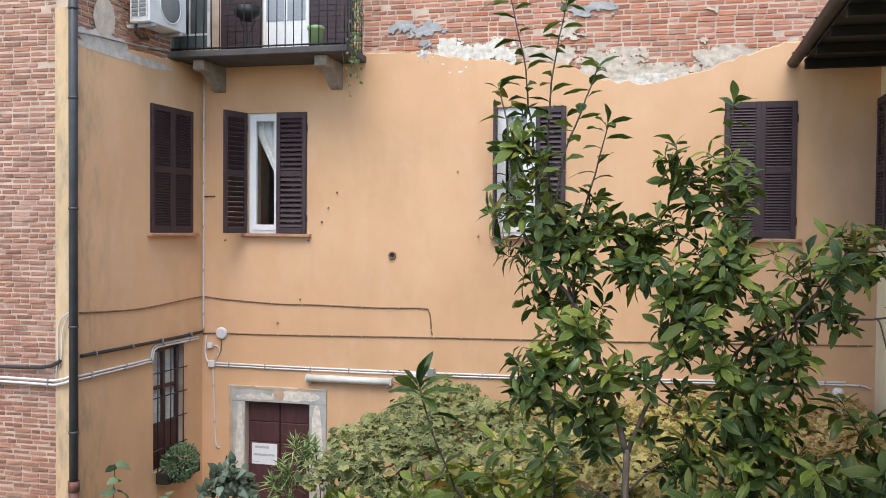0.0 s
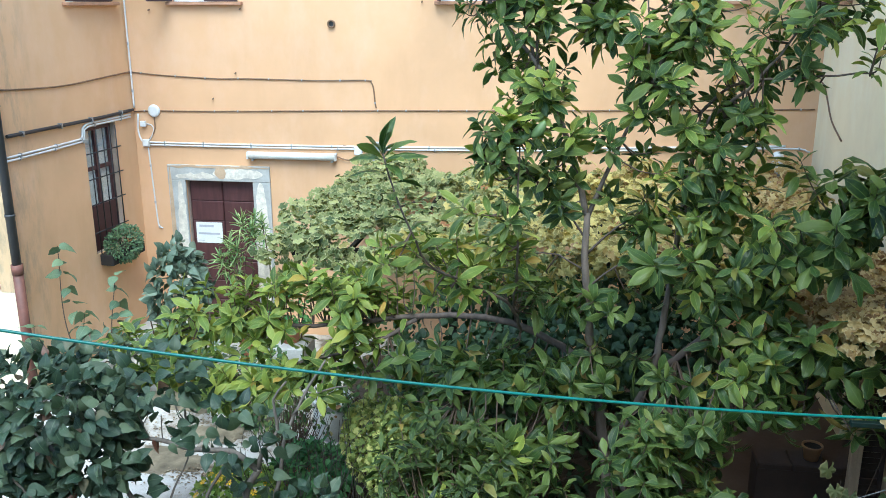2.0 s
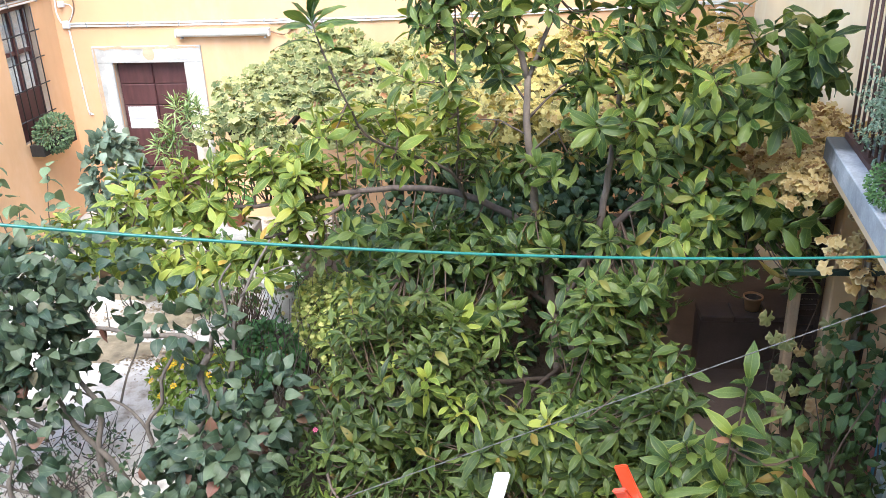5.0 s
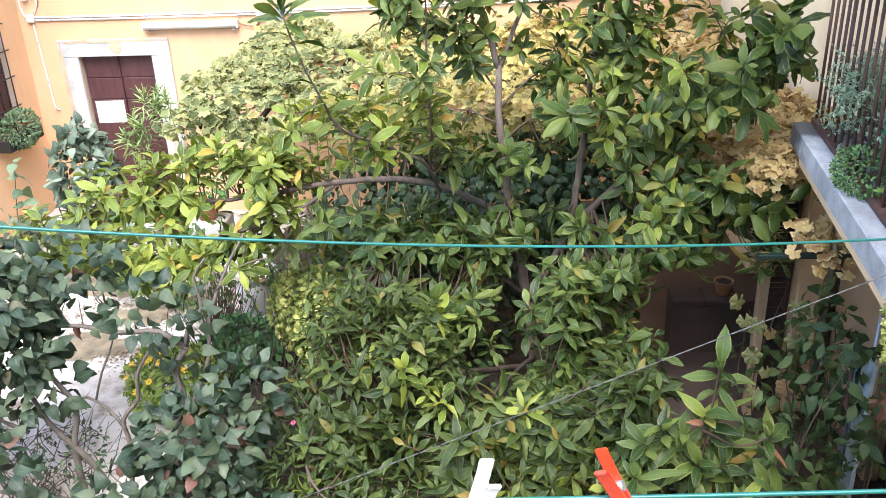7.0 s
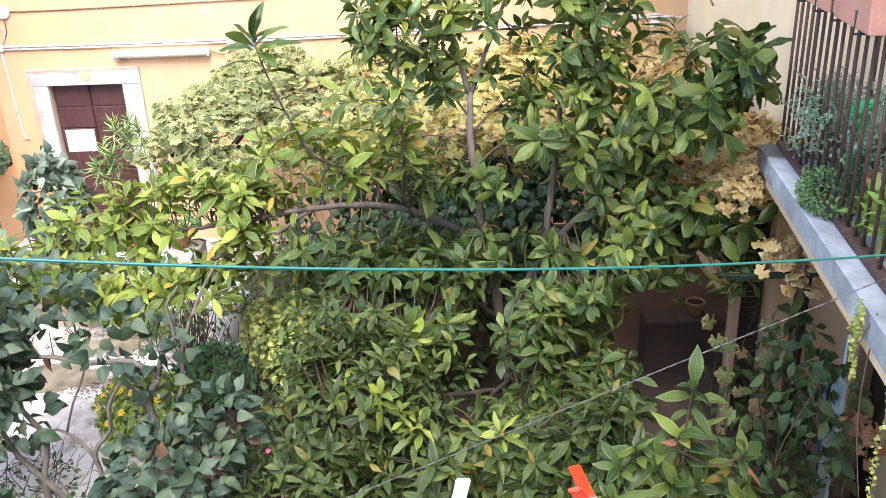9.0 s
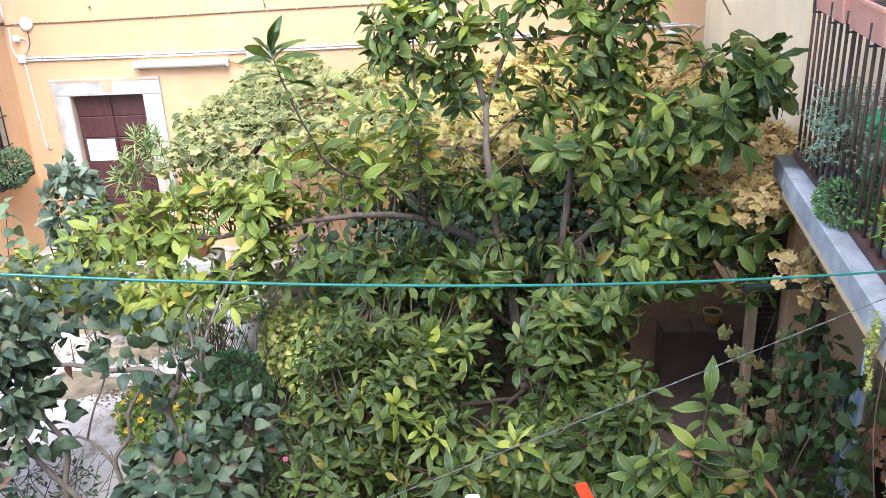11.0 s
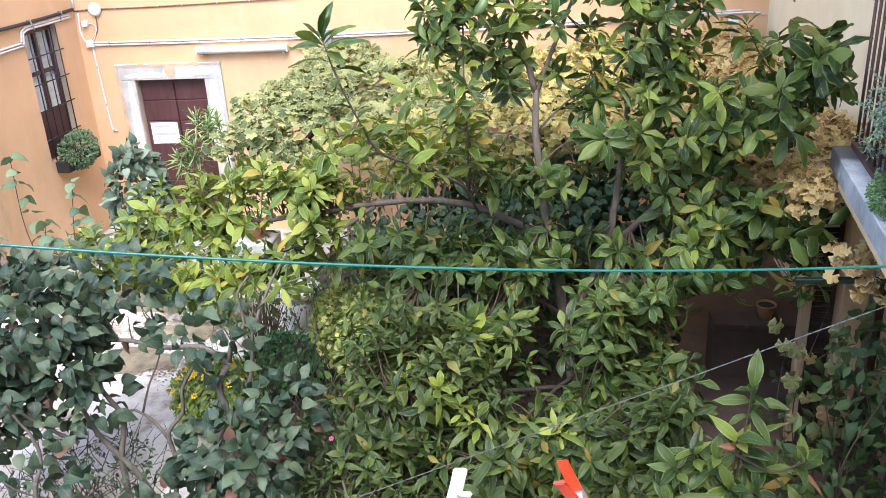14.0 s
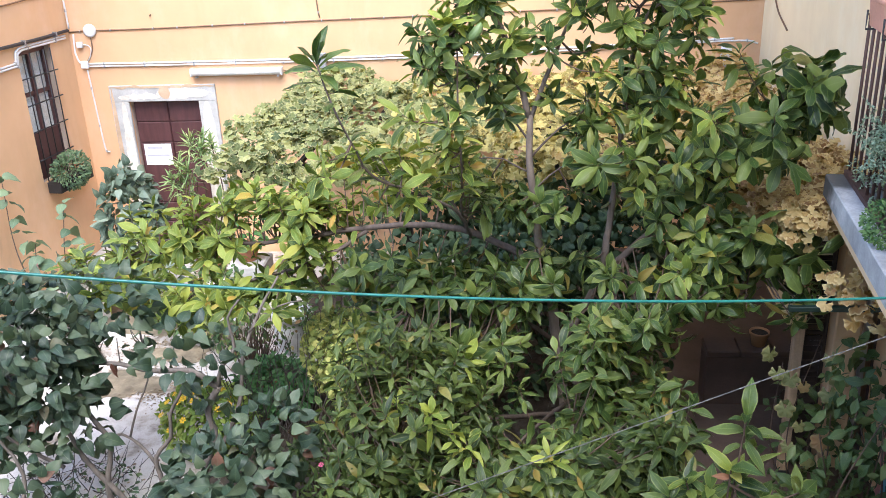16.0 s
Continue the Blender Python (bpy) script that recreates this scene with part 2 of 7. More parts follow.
BARK_DARK = mottled("dark_brown_bark", (0.10, 0.075, 0.06), 0.35, 9, 70, 0.85, bump=0.5, stretch=(3, 3, 0.6))
LILACBARK = mottled("grey_lilac_bark", (0.135, 0.115, 0.098), 0.35, 9, 70, 0.9, bump=0.5, stretch=(3, 3, 0.6))
TWIG = mottled("brown_twig", (0.10, 0.065, 0.045), 0.3, 12, 80, 0.8)
GREENLINE = mottled("green_plastic_line", (0.011, 0.135, 0.115), 0.15, 30, 160, 0.35, bump=0.05)
WIRE = mottled("twisted_pale_wire", (0.105, 0.105, 0.10), 0.5, 30, 160, 0.5, metal=0.3)
PINWHITE = mottled("white_plastic_peg", (0.76, 0.80, 0.82), 0.04, 30, 160, 0.35, bump=0.03)
PINRED = mottled("orange_red_plastic_peg", (0.70, 0.065, 0.022), 0.08, 30, 160, 0.35, bump=0.03)
PAPER = mottled("white_paper", (0.80, 0.80, 0.79), 0.03, 12, 90, 0.9, bump=0.02)
INK = mottled("faded_ink", (0.48, 0.48, 0.52), 0.1, 12, 90, 0.9)
STEEL = mottled("galvanised_steel", (0.45, 0.46, 0.47), 0.15, 8, 60, 0.4, metal=0.7)
ACWHITE = mottled("white_enamelled_steel", (0.74, 0.74, 0.72), 0.05, 6, 90, 0.4, bump=0.03)
ACGREY = mottled("grey_grille", (0.22, 0.225, 0.225), 0.1, 30, 120, 0.5)
YELLOW = mottled("yellow_petal", (0.80, 0.50, 0.02), 0.15, 20, 90, 0.6)
PINK = mottled("pink_petal", (0.62, 0.12, 0.25), 0.15, 20, 90, 0.6)

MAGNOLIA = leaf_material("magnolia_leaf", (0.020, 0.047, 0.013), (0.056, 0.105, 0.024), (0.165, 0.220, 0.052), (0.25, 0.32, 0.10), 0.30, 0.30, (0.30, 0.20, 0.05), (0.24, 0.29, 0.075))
# The same leaf darkened: the low branches' shade is put into its colour.
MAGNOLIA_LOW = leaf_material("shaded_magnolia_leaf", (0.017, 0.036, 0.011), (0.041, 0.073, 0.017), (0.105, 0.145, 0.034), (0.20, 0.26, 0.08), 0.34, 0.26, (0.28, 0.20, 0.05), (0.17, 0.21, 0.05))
# The same leaf paler and yellower, with sunlight put into its colour.
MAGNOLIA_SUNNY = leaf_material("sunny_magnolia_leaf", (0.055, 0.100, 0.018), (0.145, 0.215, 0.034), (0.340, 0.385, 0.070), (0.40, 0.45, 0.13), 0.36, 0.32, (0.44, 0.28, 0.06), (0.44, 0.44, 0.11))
LILAC = leaf_material("lilac_leaf", (0.018, 0.038, 0.023), (0.041, 0.072, 0.042), (0.110, 0.150, 0.085), (0.14, 0.19, 0.105), 0.36, 0.22, (0.16, 0.07, 0.05))
EVERGREEN = leaf_material("grey_green_evergreen_leaf", (0.040, 0.070, 0.046), (0.100, 0.150, 0.100), (0.24, 0.30, 0.22), (0.24, 0.30, 0.21), 0.36, 0.20)
VINE = leaf_material("vine_leaf_green", (0.060, 0.090, 0.028), (0.175, 0.205, 0.066), (0.37, 0.375, 0.145), (0.33, 0.36, 0.15), 0.6, 0.3, None, (0.48, 0.46, 0.24))
VINE_PALE = leaf_material("vine_leaf_yellowing", (0.14, 0.12, 0.032), (0.41, 0.34, 0.095), (0.68, 0.56, 0.20), (0.46, 0.40, 0.14), 0.62, 0.3, (0.30, 0.13, 0.05), (0.62, 0.52, 0.23))
VINE_GOLD = leaf_material("vine_leaf_gold", (0.20, 0.10, 0.035), (0.46, 0.31, 0.11), (0.68, 0.53, 0.24), (0.52, 0.37, 0.16), 0.65, 0.32, (0.32, 0.15, 0.07), (0.66, 0.52, 0.27))
CREEPER = leaf_material("creeper_leaf", (0.039, 0.091, 0.035), (0.077, 0.154, 0.049), (0.196, 0.238, 0.077), (0.196, 0.252, 0.098), 0.5, 0.2, (0.26, 0.15, 0.07))
SAPLING = leaf_material("young_lilac_leaf", (0.055, 0.10, 0.058), (0.11, 0.17, 0.095), (0.20, 0.27, 0.15), (0.22, 0.29, 0.17), 0.45, 0.2)
IVY = leaf_material("dark_ivy_leaf", (0.018, 0.042, 0.020), (0.036, 0.078, 0.032), (0.085, 0.135, 0.055), (0.09, 0.14, 0.07), 0.45, 0.12)
OLEANDER = leaf_material("oleander_leaf", (0.10, 0.20, 0.075), (0.22, 0.34, 0.125), (0.44, 0.53, 0.24), (0.48, 0.57, 0.28), 0.45, 0.2)
JUNIPER = leaf_material("grey_green_sprig", (0.13, 0.20, 0.13), (0.25, 0.34, 0.23), (0.42, 0.52, 0.36), (0.3, 0.4, 0.27), 0.6, 0.15)
SUCCULENT = leaf_material("box_leaf", (0.030, 0.078, 0.026), (0.066, 0.150, 0.042), (0.144, 0.252, 0.072), (0.144, 0.240, 0.072), 0.5, 0.15)
LIMELEAF = leaf_material("lime_leaf", (0.24, 0.31, 0.07), (0.42, 0.46, 0.12), (0.64, 0.61, 0.22), (0.60, 0.60, 0.25), 0.55, 0.3)
CLOVER = leaf_material("fresh_green_leaf", (0.039, 0.130, 0.039), (0.078, 0.221, 0.058), (0.156, 0.325, 0.091), (0.156, 0.312, 0.104), 0.5, 0.2)


# ---- mesh helpers ----
def box(bm, x0, x1, y0, y1, z0, z1, m=None, bevel=0.0):
    v = [bm.verts.new((x, y, z)) for x in (x0, x1) for y in (y0, y1) for z in (z0, z1)]
    fs = [bm.faces.new([v[i] for i in q]) for q in ((0, 1, 3, 2), (4, 6, 7, 5), (0, 4, 5, 1), (2, 3, 7, 6), (0, 2, 6, 4), (1, 5, 7, 3))]
    if bevel:
        bmesh.ops.bevel(bm, geom=list({e for f in fs for e in f.edges}), offset=bevel, segments=1, affect="EDGES")
    if m is not None:
        bmesh.ops.transform(bm, matrix=m, verts=[q for q in bm.verts if q.is_valid] if not bevel else bm.verts[:])
    return bm


def tube(bm, pts, radii, sides=8, cap=True):
    """A tube along points, its radius given at each."""
    pts = [Vector(p) for p in pts]
    if isinstance(radii, (int, float)):
        radii = [radii] * len(pts)
    rings, side = [], None
    for i, p in enumerate(pts):
        d = (pts[min(i + 1, len(pts) - 1)] - pts[max(i - 1, 0)]).normalized()
        if side is None:
            side = d.orthogonal().normalized()
        side = (side - d * side.dot(d)).normalized()
        up = d.cross(side)
        rings.append([bm.verts.new(p + (side * math.cos(a) + up * math.sin(a)) * radii[i]) for a in (2 * math.pi * k / sides for k in range(sides))])
    for a, b in zip(rings, rings[1:]):
        for k in range(sides):
            bm.faces.new((a[k], a[(k + 1) % sides], b[(k + 1) % sides], b[k])).smooth = True
    if cap:
        bm.faces.new(rings[0][::-1])
        bm.faces.new(rings[-1])
    return bm


def lathe(bm, profile, centre=(0, 0, 0), sides=20):
    """A round body from (radius, height) pairs."""
    c = Vector(centre)
    rings = [[bm.verts.new(c + Vector((r * math.cos(a), r * math.sin(a), z))) for a in (2 * math.pi * k / sides for k in range(sides))] for r, z in profile]
    for a, b in zip(rings, rings[1:]):
        for k in range(sides):
            bm.faces.new((a[k], a[(k + 1) % sides], b[(k + 1) % sides], b[k])).smooth = True
    bm.faces.new(rings[0][::-1])
    bm.faces.new(rings[-1])
    return bm


def smooth_line(pts, step=0.08):
    """Points of a soft curve through the given ones."""
    p = [Vector(q) for q in pts]
    p = [p[0] * 2 - p[1]] + p + [p[-1] * 2 - p[-2]]
    out = []
    for a, b, c, d in zip(p, p[1:], p[2:], p[3:]):
        n = max(2, int((c - b).length / step))
        for k in range(n):
            t = k / n
            out.append(0.5 * (2 * b + (c - a) * t + (2 * a - 5 * b + 4 * c - d) * t * t + (3 * b - a - 3 * c + d) * t ** 3))
    return out + [p[-2]]


def mesh_of(name, bm, material):
    me = bpy.data.meshes.new(name)
    bm.normal_update()
    bm.to_mesh(me)
    bm.free()
    if material:
        me.materials.append(material)
    return me


def part(name, bm, material, parent, label="", kind=""):
    """One mesh under a thing or a part, in its parent's own coordinates."""
    ob = new(name, bm if isinstance(bm, bpy.types.Mesh) else mesh_of(name, bm, material))
    ob.parent = parent
    return tagged(ob, label, "", "", kind)


def thing(name, m, label, category, group="", kind=""):
    """An Empty at the thing's base, to hold its parts."""
    ob = new(name)
    ob.empty_display_size = 0.1
    ob.matrix_basis = m if isinstance(m, Matrix) else Matrix.Translation(m)
    return tagged(ob, label, category, group, kind)


def solid(name, bm, material, label, category, group="", kind=""):
    return tagged(new(name, mesh_of(name, bm, material)), label, category, group, kind)


def B():
    return bmesh.new()


# ---- leaves ----
def blade(stations, fold=0.16, droop=0.22, width=0.46):
    """A leaf of length 1 along +y, from (place along, half width) pairs: vertices, faces, uv."""
    verts, uv, faces = [], [], []
    n = len(stations)
    for v, w in stations:
        verts.append((0, v, -droop * v * v))
        uv.append((0.0, v))
    left, right = {}, {}
    for i, (v, w) in enumerate(stations[1:-1], 1):
        for side, store in ((-1, left), (1, right)):
            store[i] = len(verts)
            verts.append((side * w * width, v, fold * w - droop * v * v))
            uv.append((1.0, v))
    for store, flip in ((left, False), (right, True)):
        for i in range(n - 1):
            a, b = i, i + 1
            q = [a, b] + ([store[b]] if b in store else []) + ([store[a]] if a in store else [])
            if len(q) >= 3:
                faces.append(q[::-1] if flip else q)
    return np.array(verts, float), faces, uv


def lobed(points=5, deep=0.2):
    """A vine leaf: a rounded blade of shallow lobes, cupped round the stalk."""
    verts, uv, faces = [(0, 0.40, 0.0)], [(0.0, 0.5)], []
    n = points * 5
    for ring, f in ((0, 0.55), (1, 1.0)):
        for k in range(n):
            a = radians(-158 + 316 * k / (n - 1))
            r = 0.55 * f * (1.0 - (deep * f) * (0.5 - 0.5 * math.cos(2 * math.pi * points * k / (n - 1))) ** 2 - 0.03 * (k % 2)) * (1.0 - 0.10 * abs(a) / math.pi)
            verts.append((r * math.sin(a) * 1.08, 0.40 + r * math.cos(a), (0.05 if ring == 0 else -0.05) + 0.05 * math.sin(k * 1.7) * f))
            uv.append((f, 0.5 + 0.5 * math.cos(a)))
    for k in range(n - 1):
        faces.append([0, 2 + k, 1 + k])
        faces.append([1 + k, 2 + k, n + 2 + k, n + 1 + k])
    return np.array(verts, float), faces, uv


def full_blade(stations, width, fold=0.10, curl=0.14, droop=0.28, wave=0.02, twist=0.0):
    """A thick-veined leaf of length 1 along +y, arched between midrib and rim, its margin slightly wavy."""
    verts, uv, faces, rows = [], [], [], []
    for i, (v, w) in enumerate(stations):
        dip = -droop * v ** 2.2
        across = (0.0,) if w == 0 else (-1.0, -0.5, 0.0, 0.5, 1.0)
        row = []
        for u in across:
            row.append(len(verts))
            ruffle = wave * (1 if (i + (u > 0)) % 2 else -1) * abs(u) ** 3
            verts.append((u * w * width, v, dip + fold * abs(u) * w - curl * w * u * u + ruffle + twist * v * u * w))
            uv.append((abs(u), v))
        rows.append(row)
    for a, b in zip(rows, rows[1:]):
        if len(a) == 1:
            faces += [[a[0], b[k + 1], b[k]] for k in range(len(b) - 1)]
        elif len(b) == 1:
            faces += [[a[k], a[k + 1], b[0]] for k in range(len(a) - 1)]
        else:
            faces += [[a[k], a[k + 1], b[k + 1], b[k]] for k in range(4)]
    return np.array(verts, float), faces, uv


LONG = [(0, 0), (0.16, 0.26), (0.36, 0.70), (0.58, 1.0), (0.76, 0.86), (0.90, 0.42), (1.0, 0)]
OBOVATE = [full_blade(LONG, w, f, c, d, 0.018, t) for w, f, c, d, t in ((0.20, 0.11, 0.04, 0.50, 0.0), (0.215, 0.10, 0.12, 0.72, 0.10), (0.18, 0.13, 0.06, 0.28, -0.12), (0.205, 0.07, 0.13, 0.58, 0.0))]
POINTED = [full_blade([(0, 0), (0.16, 0.30), (0.36, 0.82), (0.55, 1.0), (0.78, 0.66), (0.91, 0.26), (1.0, 0)], w, f, c, d, 0.018, t) for w, f, c, d, t in ((0.18, 0.11, 0.04, 0.46, 0.0), (0.195, 0.13, 0.08, 0.66, 0.1), (0.165, 0.06, 0.11, 0.26, -0.1))]
HEART = [full_blade([(0, 0), (0.04, 0.52), (0.14, 0.88), (0.30, 1.0), (0.50, 0.90), (0.70, 0.62), (0.87, 0.28), (1.0, 0)], 0.37, f, c, d, 0.02, t) for f, c, d, t in ((0.16, 0.10, 0.40, 0.0), (0.22, 0.14, 0.60, 0.12), (0.10, 0.14, 0.26, -0.15))]
LANCE = blade([(0, 0), (0.25, 0.75), (0.55, 1.0), (0.8, 0.6), (1.0, 0)], 0.05, 0.30, 0.10)
OVAL = blade([(0, 0), (0.3, 0.85), (0.65, 0.9), (1.0, 0)], 0.1, 0.15, 0.28)
PALM = lobed(5, 0.24)


def leaf_mesh(name, shapes, mats, material):
    """One mesh of many leaves, each an island, from their 4 x 4 poses; a list of shapes is dealt out in turn."""
    shapes = shapes if isinstance(shapes, list) else [shapes]
    me = bpy.data.meshes.new(name)
    verts, faces, uvs, base = [], [], [], 0
    for s_, (tv, tf, tuv) in enumerate(shapes):
        mine = mats[s_::len(shapes)]
        if not mine:
            continue
        a = np.array([np.array(m) for m in mine])
        v = np.einsum("nij,kj->nki", a[:, :3, :3], tv) + a[:, None, :3, 3]
        k = len(tv)
        faces += [[base + i + n * k for i in f] for n in range(len(mine)) for f in tf]
        verts.append(v.reshape(-1, 3))
        uvs.append(np.tile(np.array([tuv[i] for f in tf for i in f], dtype=np.float32), (len(mine), 1)))
        base += k * len(mine)
    if verts:
        me.from_pydata(np.concatenate(verts).tolist(), [], faces)
        me.uv_layers.new(name="blade").data.foreach_set("uv", np.concatenate(uvs).ravel())
        me.polygons.foreach_set("use_smooth", [True] * len(me.polygons))
    me.materials.append(material)
    return me


def leaf_pose(p, d, size, tilt=0.0, up=Vector((0, 0, 1))):
    """A leaf at p that points along d, face up, turned about its midrib by tilt."""
    y = d.normalized()
    x = y.cross(up)
    if x.length < 1e-3:
        x = y.cross(Vector((1, 0, 0)))
    x.normalize()
    z = x.cross(y)
    m = Matrix((x, y, z)).transposed().to_4x4() @ Matrix.Rotation(tilt, 4, "Y")
    return Matrix.Translation(p) @ m @ Matrix.Scale(size, 4)


def ball(r):
    while True:
        v = Vector((r.uniform(-1, 1), r.uniform(-1, 1), r.uniform(-1, 1)))
        if v.length <= 1:
            return v


def rosette(r, p, axis, n, size, spread=(38, 100)):
    """Leaves that stand round a twig's tip."""
    axis = axis.normalized()
    side = axis.orthogonal().normalized()
    out, turn = [], r.uniform(0, 6.28)
    for k in range(n):
        a = turn + k * 2.4 + r.uniform(-0.3, 0.3)
        tip = radians(spread[0] + (spread[1] - spread[0]) * k / max(1, n - 1) + r.uniform(-8, 8))
        s = Matrix.Rotation(a, 3, axis) @ side
        d = axis * math.cos(tip) + s * math.sin(tip)
        d.z -= 0.08
        q = p - axis * (0.012 * k * size / 0.15)
        out.append(leaf_pose(q, d + ball(r) * 0.16, size * r.uniform(0.6, 1.15), r.uniform(-0.6, 0.6), axis) @ Matrix.Diagonal((r.uniform(0.85, 1.15), 1, r.uniform(0.5, 1.7), 1)))
    return out


# ---- the ground ----
gm = B()
N = 60
for i in range(N + 1):
    for j in range(N + 1):
        x, y = -40 + 90 * i / N, -50 + 90 * j / N
        gm.verts.new((x, y, 0))
gm.verts.ensure_lookup_table()
for i in range(N):
    for j in range(N):
        a = i * (N + 1) + j
        gm.faces.new((gm.verts[a], gm.verts[a + N + 1], gm.verts[a + N + 2], gm.verts[a + 1]))
solid("ground", gm, GROUND, "pale worn concrete ground of the courtyard", "ground", kind="structure")


def soil_bed(name, x0, x1, y0, y1, h, label):
    """An uneven heap of soil."""
    bm = B()
    nx, ny = max(4, int((x1 - x0) / 0.2)), max(4, int((y1 - y0) / 0.2))
    grid = []
    for i in range(nx + 1):
        for j in range(ny + 1):
            x, y = x0 + (x1 - x0) * i / nx, y0 + (y1 - y0) * j / ny
            rim = min(1, 2.5 * min(i / nx, 1 - i / nx, j / ny, 1 - j / ny) * 2)
            z = 0.004 + h * rim * (0.7 + 0.6 * noise.noise(Vector((x * 1.7, y * 1.7, 0.3)))) if rim > 0 else -0.02
            grid.append(bm.verts.new((x + 0.12 * noise.noise(Vector((x * 3, y * 3, 5))), y + 0.12 * noise.noise(Vector((x * 3, y * 3, 9))), z)))
    for i in range(nx):
        for j in range(ny):
            a = i * (ny + 1) + j
            bm.faces.new((grid[a], grid[a + ny + 1], grid[a + ny + 2], grid[a + 1])).smooth = True
    return solid(name, bm, SOIL, label, "soil", kind="structure")


soil_bed("ground_bed_1", 3.65, 8.7, -9.6, -0.5, 0.12, "dark garden soil under the magnolia")
soil_bed("ground_bed_2", 0.4, 3.3, -10.2, -7.0, 0.10, "dark garden soil under the lilac")

# ---- the walls ----
WING = math.atan2(0.215, 2.6)  # the lean of the wing in the plan
LW = Matrix.Translation((0.345, 0, 0)) @ Matrix.Rotation(-math.pi / 2 - WING, 4, "Z")  # local x runs along the wing wall to the camera, local y out of the wall
RW = Matrix.Translation((9.54, 0, 0)) @ Matrix.Rotation(-math.pi / 2 - 0.03, 4, "Z")  # local x along the right wing to the camera, local y into it


def pierced(bm, x0, x1, z0, z1, front, back, holes, top=None, step=0.06):
    """A wall in the xz plane with holes (x0, x1, z0, z1) through it; top(x) gives a ragged upper edge."""
    xs = sorted({x0, x1, *[h[0] for h in holes], *[h[1] for h in holes]})
    zs = sorted({z0, z1, *[h[2] for h in holes], *[h[3] for h in holes]})
    hole = lambda a, b: any(h[0] < a < h[1] and h[2] < b < h[3] for h in holes)
    quad = lambda *p: bm.faces.new([bm.verts.new(q) for q in p])
    s = 1 if front < back else -1
    for xa, xb in zip(xs, xs[1:]):
        for za, zb in zip(zs, zs[1:]):
            if hole((xa + xb) / 2, (za + zb) / 2):
                continue
            for y in (front, back):
                quad((xa, y, za), (xb, y, za), (xb, y, zb), (xa, y, zb))
    edges = [(x0, x1, z0, z1)] + list(holes)
    for k, (a, b, c, d) in enumerate(edges):
        quad((a, front, c), (a, back, c), (a, back, d), (a, front, d))
        quad((b, front, c), (b, back, c), (b, back, d), (b, front, d))
        quad((a, front, c), (b, front, c), (b, back, c), (a, back, c))
        if not (top and k == 0):
            quad((a, front, d), (b, front, d), (b, back, d), (a, back, d))
    if top:
        n = int((x1 - x0) / step)
        px = [x0 + (x1 - x0) * i / n for i in range(n + 1)]
        for xa, xb in zip(px, px[1:]):
            ta, tb = top(xa), top(xb)
            quad((xa, front, z1), (xb, front, z1), (xb, front, tb), (xa, front, ta))
            quad((xa, front, ta), (xb, front, tb), (xb, back, tb + 0.02), (xa, back, ta + 0.02))
    bmesh.ops.remove_doubles(bm, verts=bm.verts[:], dist=0.0005)
    bmesh.ops.recalc_face_normals(bm, faces=bm.faces[:])
    return bm


W1 = (1.07, 1.99, 4.72, 6.47)
W3 = (4.74, 5.68, 4.72, 6.47)
W4 = (7.70, 8.58, 4.72, 6.47)
DOOR = (1.05, 2.05, 0.15, 2.26)
FACADE_HOLES = [W1, W3, W4, DOOR]


def wob(x, s, seed):
    return noise.noise(Vector((x * s, seed, 0.0)))


def plaster_top(x):
    """The height at which the facade's plaster has broken off."""
    knots = [(-0.5, 7.35), (3.6, 7.24), (4.3, 7.12), (5.6, 7.05), (6.0, 6.80), (6.8, 6.70), (7.4, 6.86), (7.9, 7.05), (8.4, 7.2), (10, 7.25)]
    for (a, za), (b, zb) in zip(knots, knots[1:]):
        if a <= x <= b:
            z = za + (zb - za) * (x - a) / (b - a)
            break
    else:
        z = 7.2
    rag = 0.25 if x < 3.6 else 1.0
    return z + rag * (0.05 * wob(x, 2.1, 3.3) + 0.05 * wob(x, 7, 1.2) + 0.03 * wob(x, 19, 8.1))


north = solid("wall_north", pierced(B(), -0.4, 10.2, -0.3, 10.2, 0.028, 0.45, FACADE_HOLES), MORTAR, "courtyard facade of ochre plaster, brick bare near the top", "wall", kind="structure")
part("plaster", pierced(B(), 0.30, 9.545, 0, 6.55, 0.0, 0.026, FACADE_HOLES, plaster_top), OCHRE, north, "patchy ochre plaster with a ragged upper edge")

LWIN = (0.27, 1.24, 4.72, 6.47)
LBAR = (0.46, 1.17, 1.45, 3.15)
west = solid("wall_west", pierced(B(), -0.5, 2.66, -0.3, 10.2, -0.028, -0.45, [LWIN, LBAR]), MORTAR, "ochre plastered wall of the side wing", "wall", kind="structure")
west.matrix_basis = LW
part("plaster", pierced(B(), 0.0, 2.69, 0, 6.95, 0.0, -0.026, [LWIN, LBAR], lambda x: 7.16 - 0.05 * x + 0.03 * wob(x, 9, 2.2)), OCHRE_WING, west)

